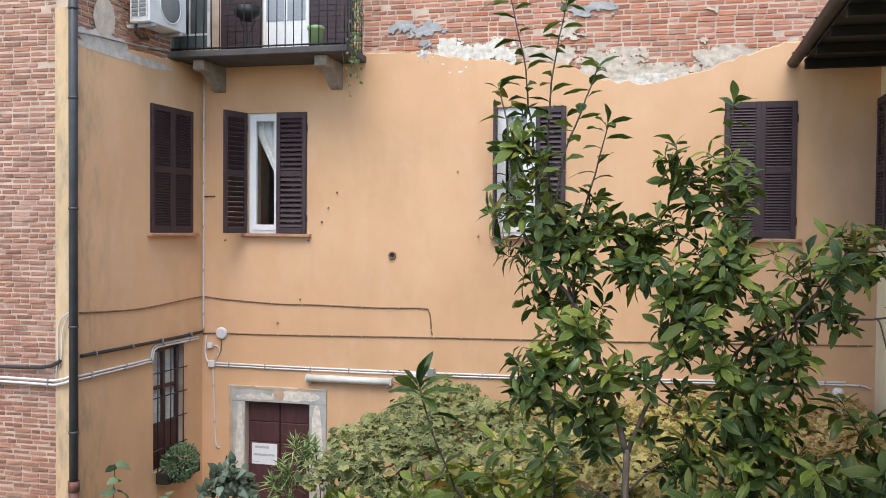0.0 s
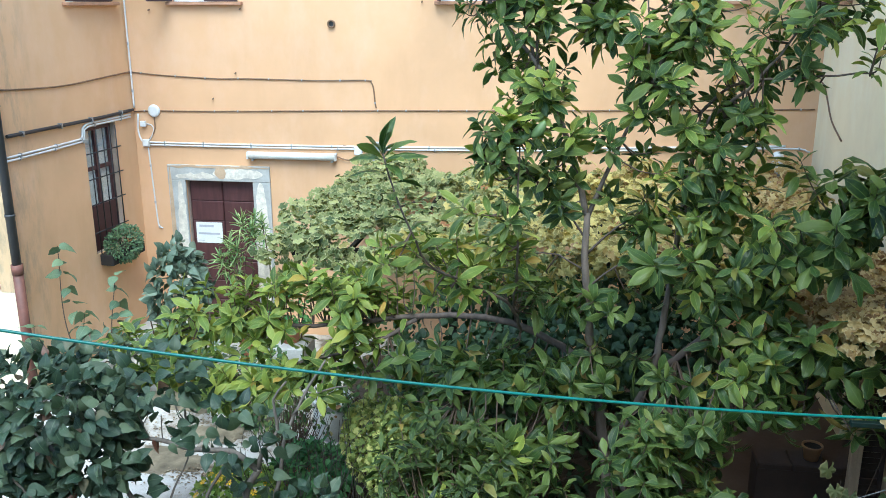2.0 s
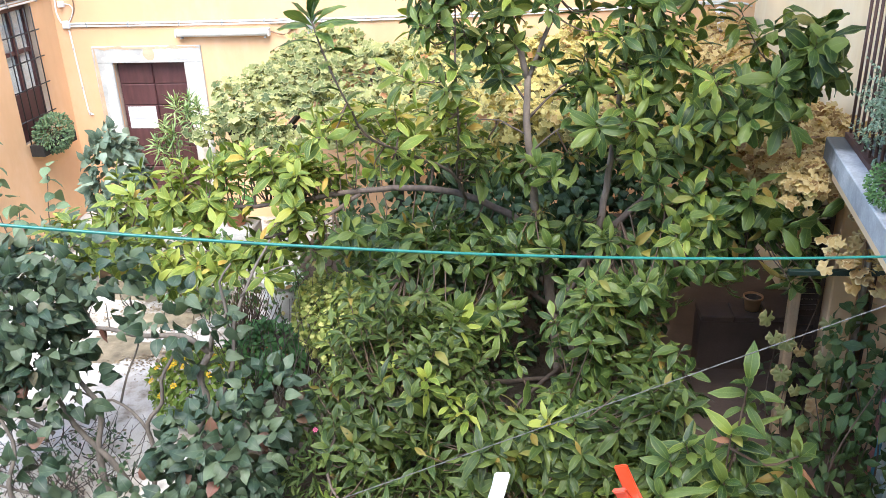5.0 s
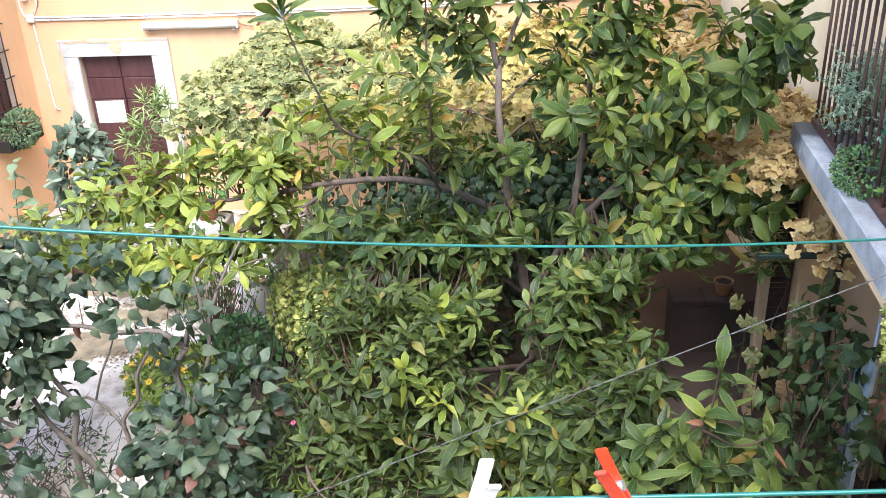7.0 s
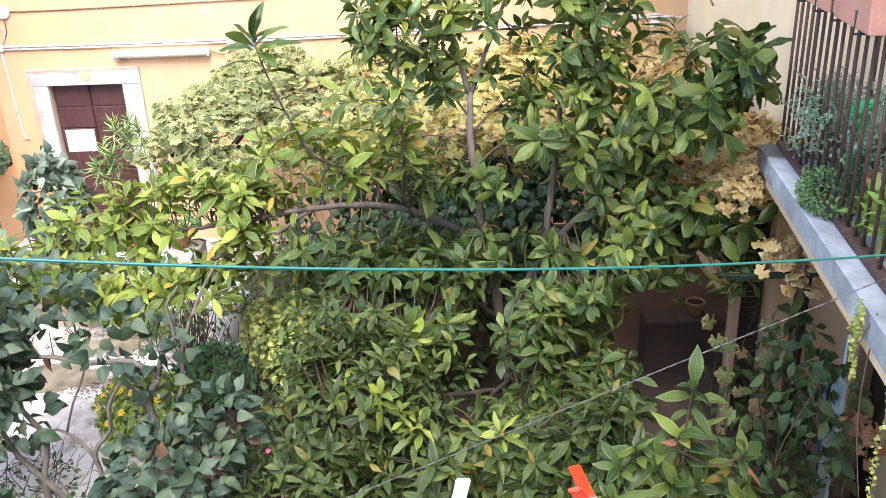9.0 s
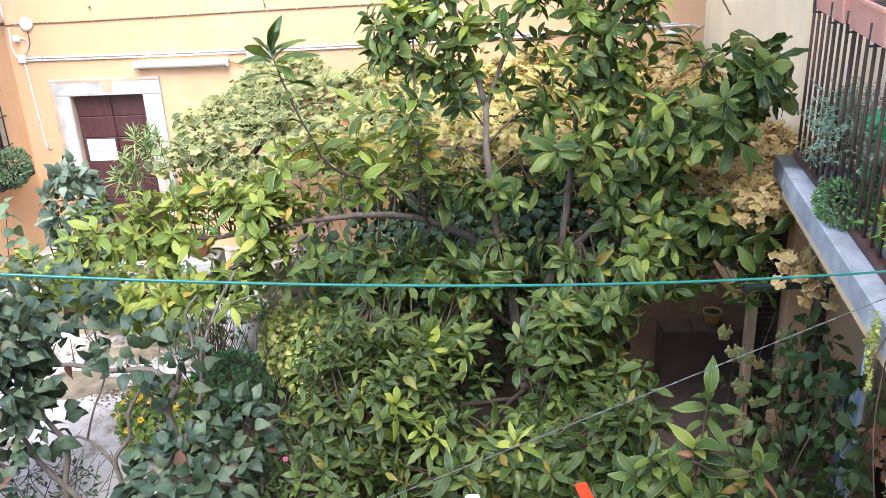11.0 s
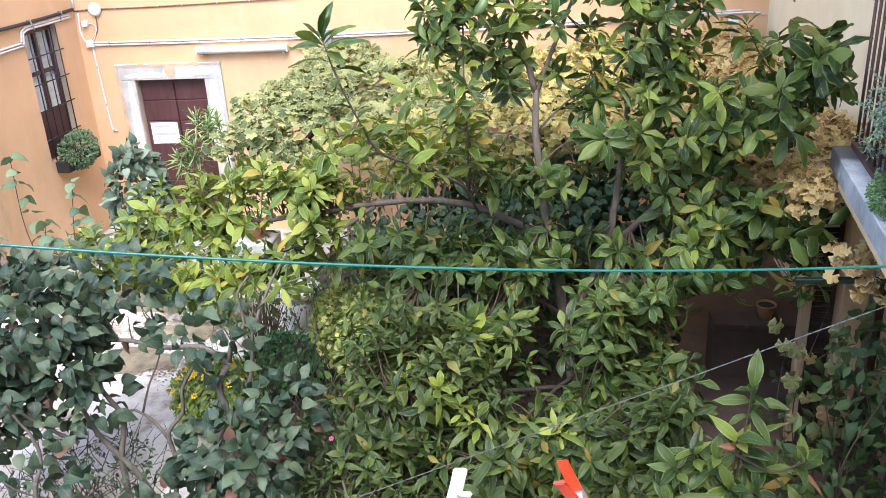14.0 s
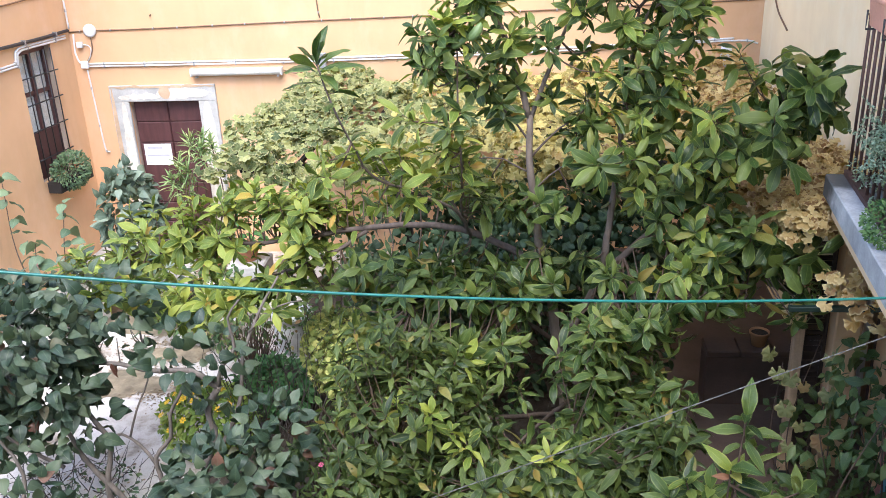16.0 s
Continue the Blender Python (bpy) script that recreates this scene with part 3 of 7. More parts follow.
RWIN = (0.50, 0.96, 4.72, 6.47)
PORCH = (2.6, 4.35, -0.06, 2.3)
RDOOR = (4.80, 5.14, -0.06, 2.15)
RDOOR2 = (6.1, 6.65, -0.06, 2.15)
east = solid("wall_east", pierced(B(), -0.5, 14, -0.3, 7.25, 0.0, 0.4, [RWIN, PORCH, RDOOR, RDOOR2]), OCHRE_PALE, "pale ochre plastered wall of the opposite wing", "wall", kind="structure")
east.matrix_basis = RW
part("plaster", pierced(B(), 4.40, 13.0, -0.2, 2.66, -0.008, -0.0005, [RDOOR, RDOOR2]), TAN, east, "tan plaster of the lower storey")
brickwall = solid("wall_brick", pierced(B(), -4.5, 0.10, -0.3, 10.2, -2.63, -2.3, []), MORTAR, "bare red brick wall with lime joints", "wall", kind="structure")
part("plaster", pierced(B(), -0.14, 0.128, 1.40, 7.4, -2.66, -2.632, []), OCHRE_STRIP, brickwall, "narrow strip of ochre plaster at the corner")
part("plaster", pierced(B(), -4.5, 0.128, 0, 1.397, -2.66, -2.632, []), OCHRE_PALE, brickwall, "ochre plaster base below the bricks")
solid("wall_south", pierced(B(), -4.5, 14, -0.3, 5.6, -13.4, -13.8, []), OCHRE_PALE, "plain plastered wall of the house behind", "wall", kind="structure")
solid("wall_far_west", pierced(B(), -4.8, -4.5, -0.3, 3.6, -13.8, -2.3, []), OCHRE_PALE, "plain plastered wall that closes the courtyard", "wall", kind="structure")

# ---- shutters and windows ----
def shutter_mesh_set(w, h, slats, out):
    """The meshes of one louvred leaf, w wide and h high, hinged at x = 0."""
    st, rail, t = 0.062, 0.085, 0.018
    stile = mesh_of("stile", box(B(), 0, st, -t, t, 0, h, bevel=0.004), SHUTTER)
    far = mesh_of("stile", box(B(), w - st, w, -t, t, 0, h, bevel=0.004), SHUTTER)
    rails = [mesh_of("rail", box(B(), st + 0.001, w - st - 0.001, -t + 0.002, t - 0.002, z, z + rail, bevel=0.003), SHUTTER) for z in (0.0, h * 0.47, h - rail)]
    bm = box(B(), st + 0.001, w - st - 0.001, -0.004, 0.004, -0.5, 0.5, bevel=0.001)
    pitch = (h - 3 * rail) / slats
    bmesh.ops.transform(bm, matrix=Matrix.Rotation(radians(38 * out), 4, "X") @ Matrix.Diagonal((1, 1, pitch * 1.12, 1)), verts=bm.verts[:])
    slat = mesh_of("slat", bm, SHUTTER)
    rows = []
    lo, mid, hi = rail, h * 0.47, h - rail
    n1 = round(slats * (mid - lo) / (mid - lo + hi - mid - rail))
    for k in range(n1):
        rows.append(lo + (k + 0.5) * (mid - lo) / n1)
    for k in range(slats - n1):
        rows.append(mid + rail + (k + 0.5) * (hi - mid - rail) / (slats - n1))
    return stile, far, rails, slat, rows


def shutter(m, w, h, slats, label, group, out=-1):
    ob = thing("window_shutter", m, label, "shutter", group)
    stile, far, rails, slat, rows = shutter_mesh_set(w, h, slats, out)
    part("stile", stile, None, ob)
    part("stile", far, None, ob)
    for r in rails:
        part("rail", r, None, ob)
    for z in rows:
        part("slat", slat, None, ob).location = (0, 0, z)
    for z in (0.22, h - 0.22):
        part("hinge", tube(B(), [(-0.006, 0, z - 0.05), (-0.006, 0, z + 0.05)], 0.009, 8), DARKIRON, ob)
    return ob


def window(name, m, w, h, glazed, label):
    """A window in its opening: frame, casements, panes, curtain; sill outside. Local -y is outside."""
    ob = thing(name, m, label, "window", kind="structure")
    sill = box(B(), -0.07, w + 0.07, -0.085, 0.10, -0.045, 0.0, bevel=0.006)
    part("window_sill", sill, SILL, ob)
    if not glazed:
        # Behind closed shutters a dark sheet paints in the unlit room.
        part("backing", box(B(), 0.004, w - 0.004, 0.20, 0.22, 0.004, h - 0.004), ROOM, ob, "dark sheet in place of the unlit room")
        return ob
    bm = B()
    for a in ((0.002, 0.055, 0.045, 0.115, 0.002, h - 0.002), (w - 0.055, w - 0.002, 0.045, 0.115, 0.002, h - 0.002), (0.056, w - 0.056, 0.045, 0.115, h - 0.057, h - 0.002), (0.056, w - 0.056, 0.045, 0.115, 0.002, 0.05)):
        box(bm, *a)
    part("window_frame", bm, WHITE, ob, "white painted frame")
    for a in (0.058, w / 2 + 0.002):
        b = a + w / 2 - 0.06
        cm = B()
        for q in ((a, a + 0.06, 0.03, 0.085, 0.052, h - 0.06), (b - 0.06, b, 0.03, 0.085, 0.052, h - 0.06), (a + 0.061, b - 0.061, 0.03, 0.085, h - 0.12, h - 0.06), (a + 0.061, b - 0.061, 0.03, 0.085, 0.052, 0.13)):
            box(cm, *q)
        c = part("casement", cm, WHITE, ob)
        pane = part("pane", box(B(), a + 0.055, b - 0.055, 0.055, 0.061, 0.12, h - 0.11), GLASS, c, "window glass")
        pane.visible_shadow = False
    # a gathered lace curtain, drawn to the side
    cm = B()
    n, rows = 46, 14
    grid = []
    for j in range(rows + 1):
        v = j / rows
        zz = h - 0.10 - v * (h - 0.30)
        width = w * (0.92 - 0.62 * min(1, max(0, v - 0.12) * 1.25))
        for i in range(n + 1):
            u = i / n
            x = w * 0.04 + width * u * 0.98
            grid.append(cm.verts.new((w - x, 0.15 + 0.018 * math.sin(u * 38 + v * 2) + 0.01 * math.sin(u * 90), zz)))
    for j in range(rows):
        for i in range(n):
            a = j * (n + 1) + i
            cm.faces.new((grid[a], grid[a + 1], grid[a + n + 2], grid[a + n + 1])).smooth = True
    part("curtain", cm, CURTAIN, ob, "white lace curtain gathered to one side")
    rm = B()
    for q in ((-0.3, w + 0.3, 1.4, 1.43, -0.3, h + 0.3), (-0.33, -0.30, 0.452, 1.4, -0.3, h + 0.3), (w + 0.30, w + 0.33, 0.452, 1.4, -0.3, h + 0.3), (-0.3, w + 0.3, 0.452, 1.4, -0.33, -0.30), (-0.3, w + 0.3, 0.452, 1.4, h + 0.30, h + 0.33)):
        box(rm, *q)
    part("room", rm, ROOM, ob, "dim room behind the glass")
    return ob


SILL = mottled("ochre_stone_sill", (0.46, 0.25, 0.15), 0.2, 8, 60, 0.8)
gl = Mat("clear_glass", 0.03)
gl.b.inputs["Transmission Weight"].default_value = 1.0
gl.b.inputs["IOR"].default_value = 1.45
gl.color((0.92, 0.95, 0.95))
GLASS = gl.m

WH = 1.75
window("window_1", Matrix.Translation((1.07, 0, 4.72)), 0.92, WH, True, "white casement window, lace curtain, brown shutters half open")
window("window_2", Matrix.Translation((4.74, 0, 4.72)), 0.94, WH, True, "white casement window with one brown shutter closed")
window("window_3", Matrix.Translation((7.70, 0, 4.72)), 0.88, WH, False, "window closed by dark brown louvred shutters")
window("window_4", LW @ Matrix.Translation((1.24, 0, 4.72)) @ Matrix.Rotation(math.pi, 4, "Z"), 0.97, WH, False, "side window closed by dark brown louvred shutters")
SH = "louvred window shutters"
COARSE, FINE = "dark brown louvred wooden shutter with wide slats", "dark brown louvred wooden shutter, closed, with fine slats"
h0 = 4.725
shutter(Matrix.Translation((1.985, -0.022, h0)) @ Matrix.Rotation(math.pi, 4, "Z"), 0.455, WH - 0.01, 21, COARSE, SH, 1)
shutter(Matrix.Translation((1.065, -0.03, h0)) @ Matrix.Rotation(radians(180 + 72), 4, "Z"), 0.455, WH - 0.01, 21, "dark brown louvred wooden shutter swung open from the window", SH)
shutter(Matrix.Translation((5.675, -0.022, h0)) @ Matrix.Rotation(math.pi, 4, "Z"), 0.40, WH - 0.01, 21, COARSE, SH, 1)
shutter(Matrix.Translation((4.735, -0.03, h0)) @ Matrix.Rotation(radians(180 + 97), 4, "Z"), 0.455, WH - 0.01, 21, "dark brown louvred wooden shutter swung open from the window", SH)
shutter(Matrix.Translation((8.575, -0.012, h0)) @ Matrix.Rotation(math.pi, 4, "Z"), 0.437, WH - 0.01, 40, FINE, SH, 1)
shutter(Matrix.Translation((7.705, -0.012, h0)), 0.437, WH - 0.01, 40, FINE, SH)
shutter(LW @ Matrix.Translation((0.275, 0.012, h0)), 0.48, WH - 0.01, 40, FINE, SH, 1)
shutter(LW @ Matrix.Translation((1.235, 0.012, h0)) @ Matrix.Rotation(math.pi, 4, "Z"), 0.48, WH - 0.01, 40, FINE, SH)
shutter(RW @ Matrix.Translation((0.49, -0.028, h0)) @ Matrix.Rotation(math.pi, 4, "Z"), 0.45, WH - 0.01, 40, "dark brown louvred shutter folded back on the wall", SH, 1)
shutter(RW @ Matrix.Translation((0.97, -0.028, h0)) @ Matrix.Rotation(radians(-20), 4, "Z"), 0.45, WH - 0.01, 40, "dark brown louvred shutter ajar beside the corner window", SH)
window("window_5", RW @ Matrix.Translation((0.50, 0, 4.72)), 0.46, WH, True, "narrow white window on the opposite wing")

# ---- barred window with a plant box, on the side wing ----
bw = thing("window_6", LW @ Matrix.Translation((1.17, 0, 1.45)) @ Matrix.Rotation(math.pi, 4, "Z"), "tall brown casement window behind iron bars", "window", kind="structure")
fm = B()
for q in ((0.002, 0.07, 0.09, 0.15, 0.002, 1.698), (0.64, 0.708, 0.09, 0.15, 0.002, 1.698), (0.071, 0.639, 0.09, 0.15, 1.63, 1.698), (0.071, 0.639, 0.09, 0.15, 0.002, 0.62), (0.325, 0.385, 0.085, 0.15, 0.621, 1.629), (0.071, 0.324, 0.095, 0.145, 1.10, 1.15), (0.386, 0.639, 0.095, 0.145, 1.10, 1.15)):
    box(fm, *q)
part("window_frame", fm, DOORWOOD, bw, "maroon painted frame")
for a, b in ((0.072, 0.324), (0.386, 0.638)):
    for c, d in ((0.622, 1.099), (1.151, 1.629)):
        part("pane", box(B(), a, b, 0.118, 0.124, c, d), GLASS, bw).visible_shadow = False
        part("curtain", box(B(), a, b, 0.128, 0.134, c, d), CURTAIN, bw, "plain white half curtain")
part("backing", box(B(), 0.004, 0.706, 0.30, 0.32, 0.004, 1.69), ROOM, bw)
for k in range(5):
    x = 0.06 + k * 0.147
    part("bar", tube(B(), [(x, -0.03, -0.02), (x, -0.03, 1.66)], 0.008, 8), DARKIRON, bw)
for z in (0.30, 0.68, 1.02, 1.36):
    part("crossbar", tube(B(), [(-0.03, -0.03, z), (0.735, -0.03, z)], 0.009, 8), DARKIRON, bw)

# ---- the door ----
door = thing("door_1", (1.05, 0, 0.15), "maroon panelled wooden door in a stone surround", "door", kind="structure")
for k, (a, b) in enumerate(((0.006, 0.497), (0.503, 0.994))):
    leaf = part("door_leaf", box(B(), a, b, 0.10, 0.145, 0.005, 2.105), DOORWOOD, door)
    for j in range(7):
        z0 = 0.012 + j * 0.2985
        part("panel", box(B(), a + 0.004, b - 0.004, 0.084, 0.0995, z0, z0 + 0.291, bevel=0.008), DOORWOOD, leaf)
part("backing", box(B(), 0.0, 1.0, 0.20, 0.22, 0, 2.11), ROOM, door)
part("handle", tube(B(), smooth_line([(0.46, 0.084, 0.98), (0.46, 0.04, 0.98), (0.40, 0.035, 0.98), (0.36, 0.04, 0.98)], 0.01), 0.009, 8), DARKIRON, door)
part("jamb", box(B(), -0.26, -0.002, -0.03, 0.10, -0.13, 2.112, bevel=0.006), STONE, door, "grey stone jamb with lime smears")
part("jamb", box(B(), 1.002, 1.26, -0.03, 0.10, -0.13, 2.112, bevel=0.006), STONE, door, "grey stone jamb with lime smears")
part("lintel", box(B(), -0.26, 1.26, -0.032, 0.10, 2.114, 2.34, bevel=0.006), STONE, door, "grey stone lintel with lime smears")
part("threshold", box(B(), -0.30, 1.30, -0.36, 0.10, -0.15, -0.002, bevel=0.012), STONE, door, "worn stone step")


def smear(name, u0, u1, v0, v1, to3, material, parent, seed, step=0.035, rag=0.05, label=""):
    """A thin coat with a ragged edge; to3 lays its (u, v, height) on a surface."""
    bm = B()
    n = max(8, int((u1 - u0) / step))
    lo, hi = [], []
    for i in range(n + 1):
        u = u0 + (u1 - u0) * i / n
        e = max(0.0, math.sin(math.pi * i / n)) ** 0.4
        c = (v0 + v1) / 2
        top = c + (v1 - c) * e + rag * e * (wob(u, 5, seed) + 0.6 * wob(u, 17, seed + 3))
        bot = c - (c - v0) * e + rag * e * (wob(u, 6, seed + 7) + 0.6 * wob(u, 19, seed + 11))
        lo.append((u, min(bot, top - 0.012)))
        hi.append((u, top))
    for a, b, c, d in zip(lo, lo[1:], hi[1:], hi):
        vs = [bm.verts.new(to3(*q, 1)) for q in (a, b, c, d)]
        bm.faces.new(vs)
        bm.faces.new([bm.verts.new(to3(*q, z)) for q, z in ((a, 0), (b, 0), (b, 1), (a, 1))])
        bm.faces.new([bm.verts.new(to3(*q, z)) for q, z in ((d, 1), (c, 1), (c, 0), (d, 0))])
    bmesh.ops.remove_doubles(bm, verts=bm.verts[:], dist=0.0005)
    bmesh.ops.recalc_face_normals(bm, faces=bm.faces[:])
    return part(name, bm, material, parent, label)


stain = mottled("ochre_limewash_smear", (0.56, 0.40, 0.26), 0.2, 6, 60, 0.9)
whitewash = mottled("old_white_lime", (0.72, 0.66, 0.56), 0.22, 14, 45, 0.95, bump=0.6, dist=0.006)
smear("limewash", -0.255, -0.19, -0.1, 2.33, lambda u, v, k: (u, -0.0325 - 0.003 * k, v), stain, door, 2.0, 0.008, 0.02)
smear("limewash", -0.255, 1.25, 2.30, 2.337, lambda u, v, k: (u, -0.034 - 0.003 * k, v), stain, door, 5.0, 0.03, 0.03)
smear("limewash", 0.42, 1.16, 2.15, 2.30, lambda u, v, k: (u, -0.0335 - 0.003 * k, v), whitewash, door, 12.0, 0.02, 0.03, "flaking white lime")
smear("limewash", -0.14, 0.46, 2.14, 2.22, lambda u, v, k: (u, -0.0335 - 0.003 * k, v), whitewash, door, 14.0, 0.02, 0.04, "flaking white lime")
smear("limewash", 0.1, 2.11, -0.15, -0.012, lambda u, v, k: (v, -0.0315 - 0.003 * k, u), whitewash, door, 16.0, 0.02, 0.03, "flaking white lime")
smear("limewash", 0.0, 2.11, 1.012, 1.22, lambda u, v, k: (v, -0.0315 - 0.003 * k, u), whitewash, door, 19.0, 0.02, 0.025, "flaking white lime")
smear("limewash", 0.45, 0.62, 2.16, 2.32, lambda u, v, k: (u, -0.0345 - 0.003 * k, v), stain, door, 8.0, 0.02, 0.05)

sign = thing("paper_notice", (1.11, 0.082, 1.32), "white paper notice taped to the door", "notice")
part("sheet", box(B(), 0, 0.40, -0.003, 0, 0, 0.31), PAPER, sign)
for z, a, b, hh in ((0.235, 0.05, 0.27, 0.035), (0.125, 0.03, 0.36, 0.03), (0.03, 0.02, 0.12, 0.008)):
    part("writing_bar", box(B(), a, b, -0.0045, -0.003, z, z + hh), INK, sign)

# ---- wiring and fittings on the walls ----
def line_thing(name, pts, r, material, label, category, sides=8, clips=0, m=None, step=0.08):
    p = smooth_line(pts, step)
    ob = solid(name, tube(B(), p, r, sides), material, label, category)
    if m:
        ob.matrix_basis = m
    if clips:
        for k in range(clips):
            q = p[int((k + 0.5) * len(p) / clips)]
            part("clip", box(B(), q.x - 0.008, q.x + 0.008, q.y - r * 1.4, q.y + r * 1.4, q.z - r * 1.5, q.z + r * 1.5), STEEL, ob)
    return ob


line_thing("conduit", [(0.56, -0.018, 2.80), (2, -0.018, 2.795), (4.5, -0.018, 2.81), (7.0, -0.018, 2.86), (9.2, -0.018, 2.93)], 0.013, CONDUIT, "pale grey plastic conduit clipped along the facade", "conduit", clips=14)
line_thing("conduit", [(0.56, -0.018, 2.765), (2, -0.018, 2.76), (4.5, -0.018, 2.775), (7.0, -0.018, 2.825), (9.15, -0.018, 2.90), (9.5, -0.018, 2.86)], 0.012, CONDUIT, "pale grey plastic conduit clipped along the facade", "conduit", clips=14)
line_thing("conduit", [(0.53, -0.018, 2.72), (0.55, -0.018, 2.2), (0.575, -0.018, 1.62), (0.60, -0.018, 1.56), (0.64, -0.018, 1.55)], 0.011, CONDUIT, "pale grey conduit running down beside the door", "conduit", clips=3)
line_thing("conduit", [(0.12, 0.02, 3.17), (0.6, 0.02, 3.165), (1.1, 0.02, 3.16), (1.19, 0.02, 3.10), (1.22, 0.02, 3.0), (1.40, 0.02, 2.985), (2.68, 0.02, 2.97)], 0.014, CONDUIT, "pale grey conduit bent round the barred window", "conduit", clips=5, m=LW)
line_thing("conduit", [(0.12, 0.02, 3.205), (0.6, 0.02, 3.20), (1.13, 0.02, 3.195), (1.22, 0.02, 3.12), (1.25, 0.02, 3.035), (1.42, 0.02, 3.02), (2.68, 0.02, 3.01)], 0.014, CONDUIT, "pale grey conduit bent round the barred window", "conduit", clips=5, m=LW)
line_thing("black_hose", [(0.05, 0.03, 3.26), (0.9, 0.03, 3.245), (2.6, 0.03, 3.25)], 0.022, BLACKPIPE, "black rubber hose along the side wall", "hose", clips=4, m=LW)
line_thing("black_hose", [(-0.05, -2.69, 3.20), (-0.3, -2.69, 3.11), (-1.2, -2.69, 3.09), (-2.5, -2.69, 3.09)], 0.022, BLACKPIPE, "black rubber hose along the brick wall", "hose")
for dz in (0, 0.05):
    line_thing("conduit", [(0.10, -2.70, 2.97 + dz), (-0.10, -2.70, 2.91 + dz), (-0.5, -2.69, 2.91 + dz), (-2.5, -2.69, 2.93 + dz)], 0.016, CONDUIT, "pale grey conduit across the brick wall", "conduit", clips=3)
line_thing("cable", [(0.36, -0.01, 3.78), (0.8, -0.01, 3.74), (1.6, -0.01, 3.70), (2.05, -0.01, 3.705), (3.0, -0.01, 3.69), (3.72, -0.01, 3.70), (3.80, -0.01, 3.67), (3.83, -0.01, 3.58), (3.845, -0.01, 3.40), (3.86, -0.01, 3.33)], 0.009, CABLE, "old brown cable sagging along the facade", "cable", clips=9)
line_thing("cable", [(0.36, -0.01, 3.23), (0.66, -0.01, 3.245), (1.5, -0.01, 3.25), (3.8, -0.01, 3.295), (6, -0.01, 3.33), (9.5, -0.01, 3.40)], 0.009, CABLE, "old brown cable fixed along the facade", "cable", clips=20)
line_thing("cable", [(0.0, 0.01, 3.78), (0.4, 0.01, 3.765), (1.4, 0.01, 3.72), (2.1, 0.01, 3.74), (2.6, 0.012, 3.77)], 0.010, CABLE, "old brown cable fixed along the side wall", "cable", m=LW)
line_thing("service_pipe", [(0.375, -0.02, 6.98), (0.375, -0.02, 3.28)], 0.013, CONDUIT, "thin grey pipe down the inner corner", "pipe", clips=6)
line_thing("iron_bracket", [(0.38, -0.02, 5.26), (0.56, -0.02, 5.26)], 0.008, DARKIRON, "small iron hook in the facade", "hook")
line_thing("cable", [(0.42, -0.015, 3.20), (0.40, -0.015, 2.95), (0.44, -0.015, 2.82), (0.48, -0.015, 2.80)], 0.012, CONDUIT, "short bent grey conduit", "conduit")
line_thing("cable", [(0.50, -0.015, 3.06), (0.60, -0.015, 3.05), (0.635, -0.015, 2.98), (0.58, -0.015, 2.86), (0.53, -0.015, 2.82)], 0.007, CONDUIT, "loop of grey cable beside a junction box", "cable")
line_thing("cable", [(0.655, -0.012, 3.2), (0.655, -0.012, 3.0), (0.60, -0.012, 2.9), (0.55, -0.012, 2.84)], 0.008, CABLE, "brown cable down to a junction box", "cable")
line_thing("cable", [(3.30, -0.03, 2.66), (3.42, -0.03, 2.62), (3.52, -0.02, 2.62), (3.60, -0.02, 2.70)], 0.009, CABLE, "cable loop from the lamp", "cable")
line_thing("cable", [(3.60, -0.02, 2.77), (3.45, -0.02, 2.80), (3.38, -0.02, 2.82)], 0.008, CABLE, "short cable to the conduit", "cable")

rb = thing("round_junction_box", (0.665, 0, 3.245), "round white junction box on the facade", "junction box")
part("body", lathe(B(), [(0.085, 0), (0.09, 0.02), (0.085, 0.035), (0.06, 0.042)], sides=24), CONDUIT, rb).rotation_euler = (math.pi / 2, 0, 0)


def junction(m, w, label):
    ob = thing("junction_box", m, label, "junction box", "junction boxes")
    part("body", box(B(), -w / 2, w / 2, -0.05, 0, -w / 2, w / 2, bevel=0.006), CONDUIT, ob)
    part("lid", box(B(), -w / 2 + 0.008, w / 2 - 0.008, -0.056, -0.0505, -w / 2 + 0.008, w / 2 - 0.008, bevel=0.002), CONDUIT, ob)


junction(Matrix.Translation((0.51, 0, 2.79)), 0.10, "square grey junction box beside the door")
junction(Matrix.Translation((0.49, 0, 3.06)), 0.08, "small grey junction box in the corner")
junction(Matrix.Translation((3.60, 0, 2.74)), 0.11, "square white junction box near the lamp")

lamp = thing("strip_lamp", (2.02, 0, 2.655), "long weathered white strip lamp above the door", "lamp")
part("body", box(B(), 0, 1.265, -0.05, 0, -0.045, 0.045, bevel=0.008), CONDUIT, lamp)
part("diffuser", tube(B(), [(0.012, -0.06, 0), (1.253, -0.06, 0)], 0.05, 16), mottled("aged_white_acrylic", (0.68, 0.66, 0.60), 0.12, 4, 60, 0.35, bump=0.05), lamp, "yellowed tube cover")
for x in (-0.006, 1.255):
    part("end_cap", box(B(), x, x + 0.018, -0.115, 0, -0.055, 0.055, bevel=0.01), CONDUIT, lamp)
for x in (0.06, 1.2):
    part("clip", box(B(), x, x + 0.03, -0.10, -0.02, -0.07, -0.055), STEEL, lamp)

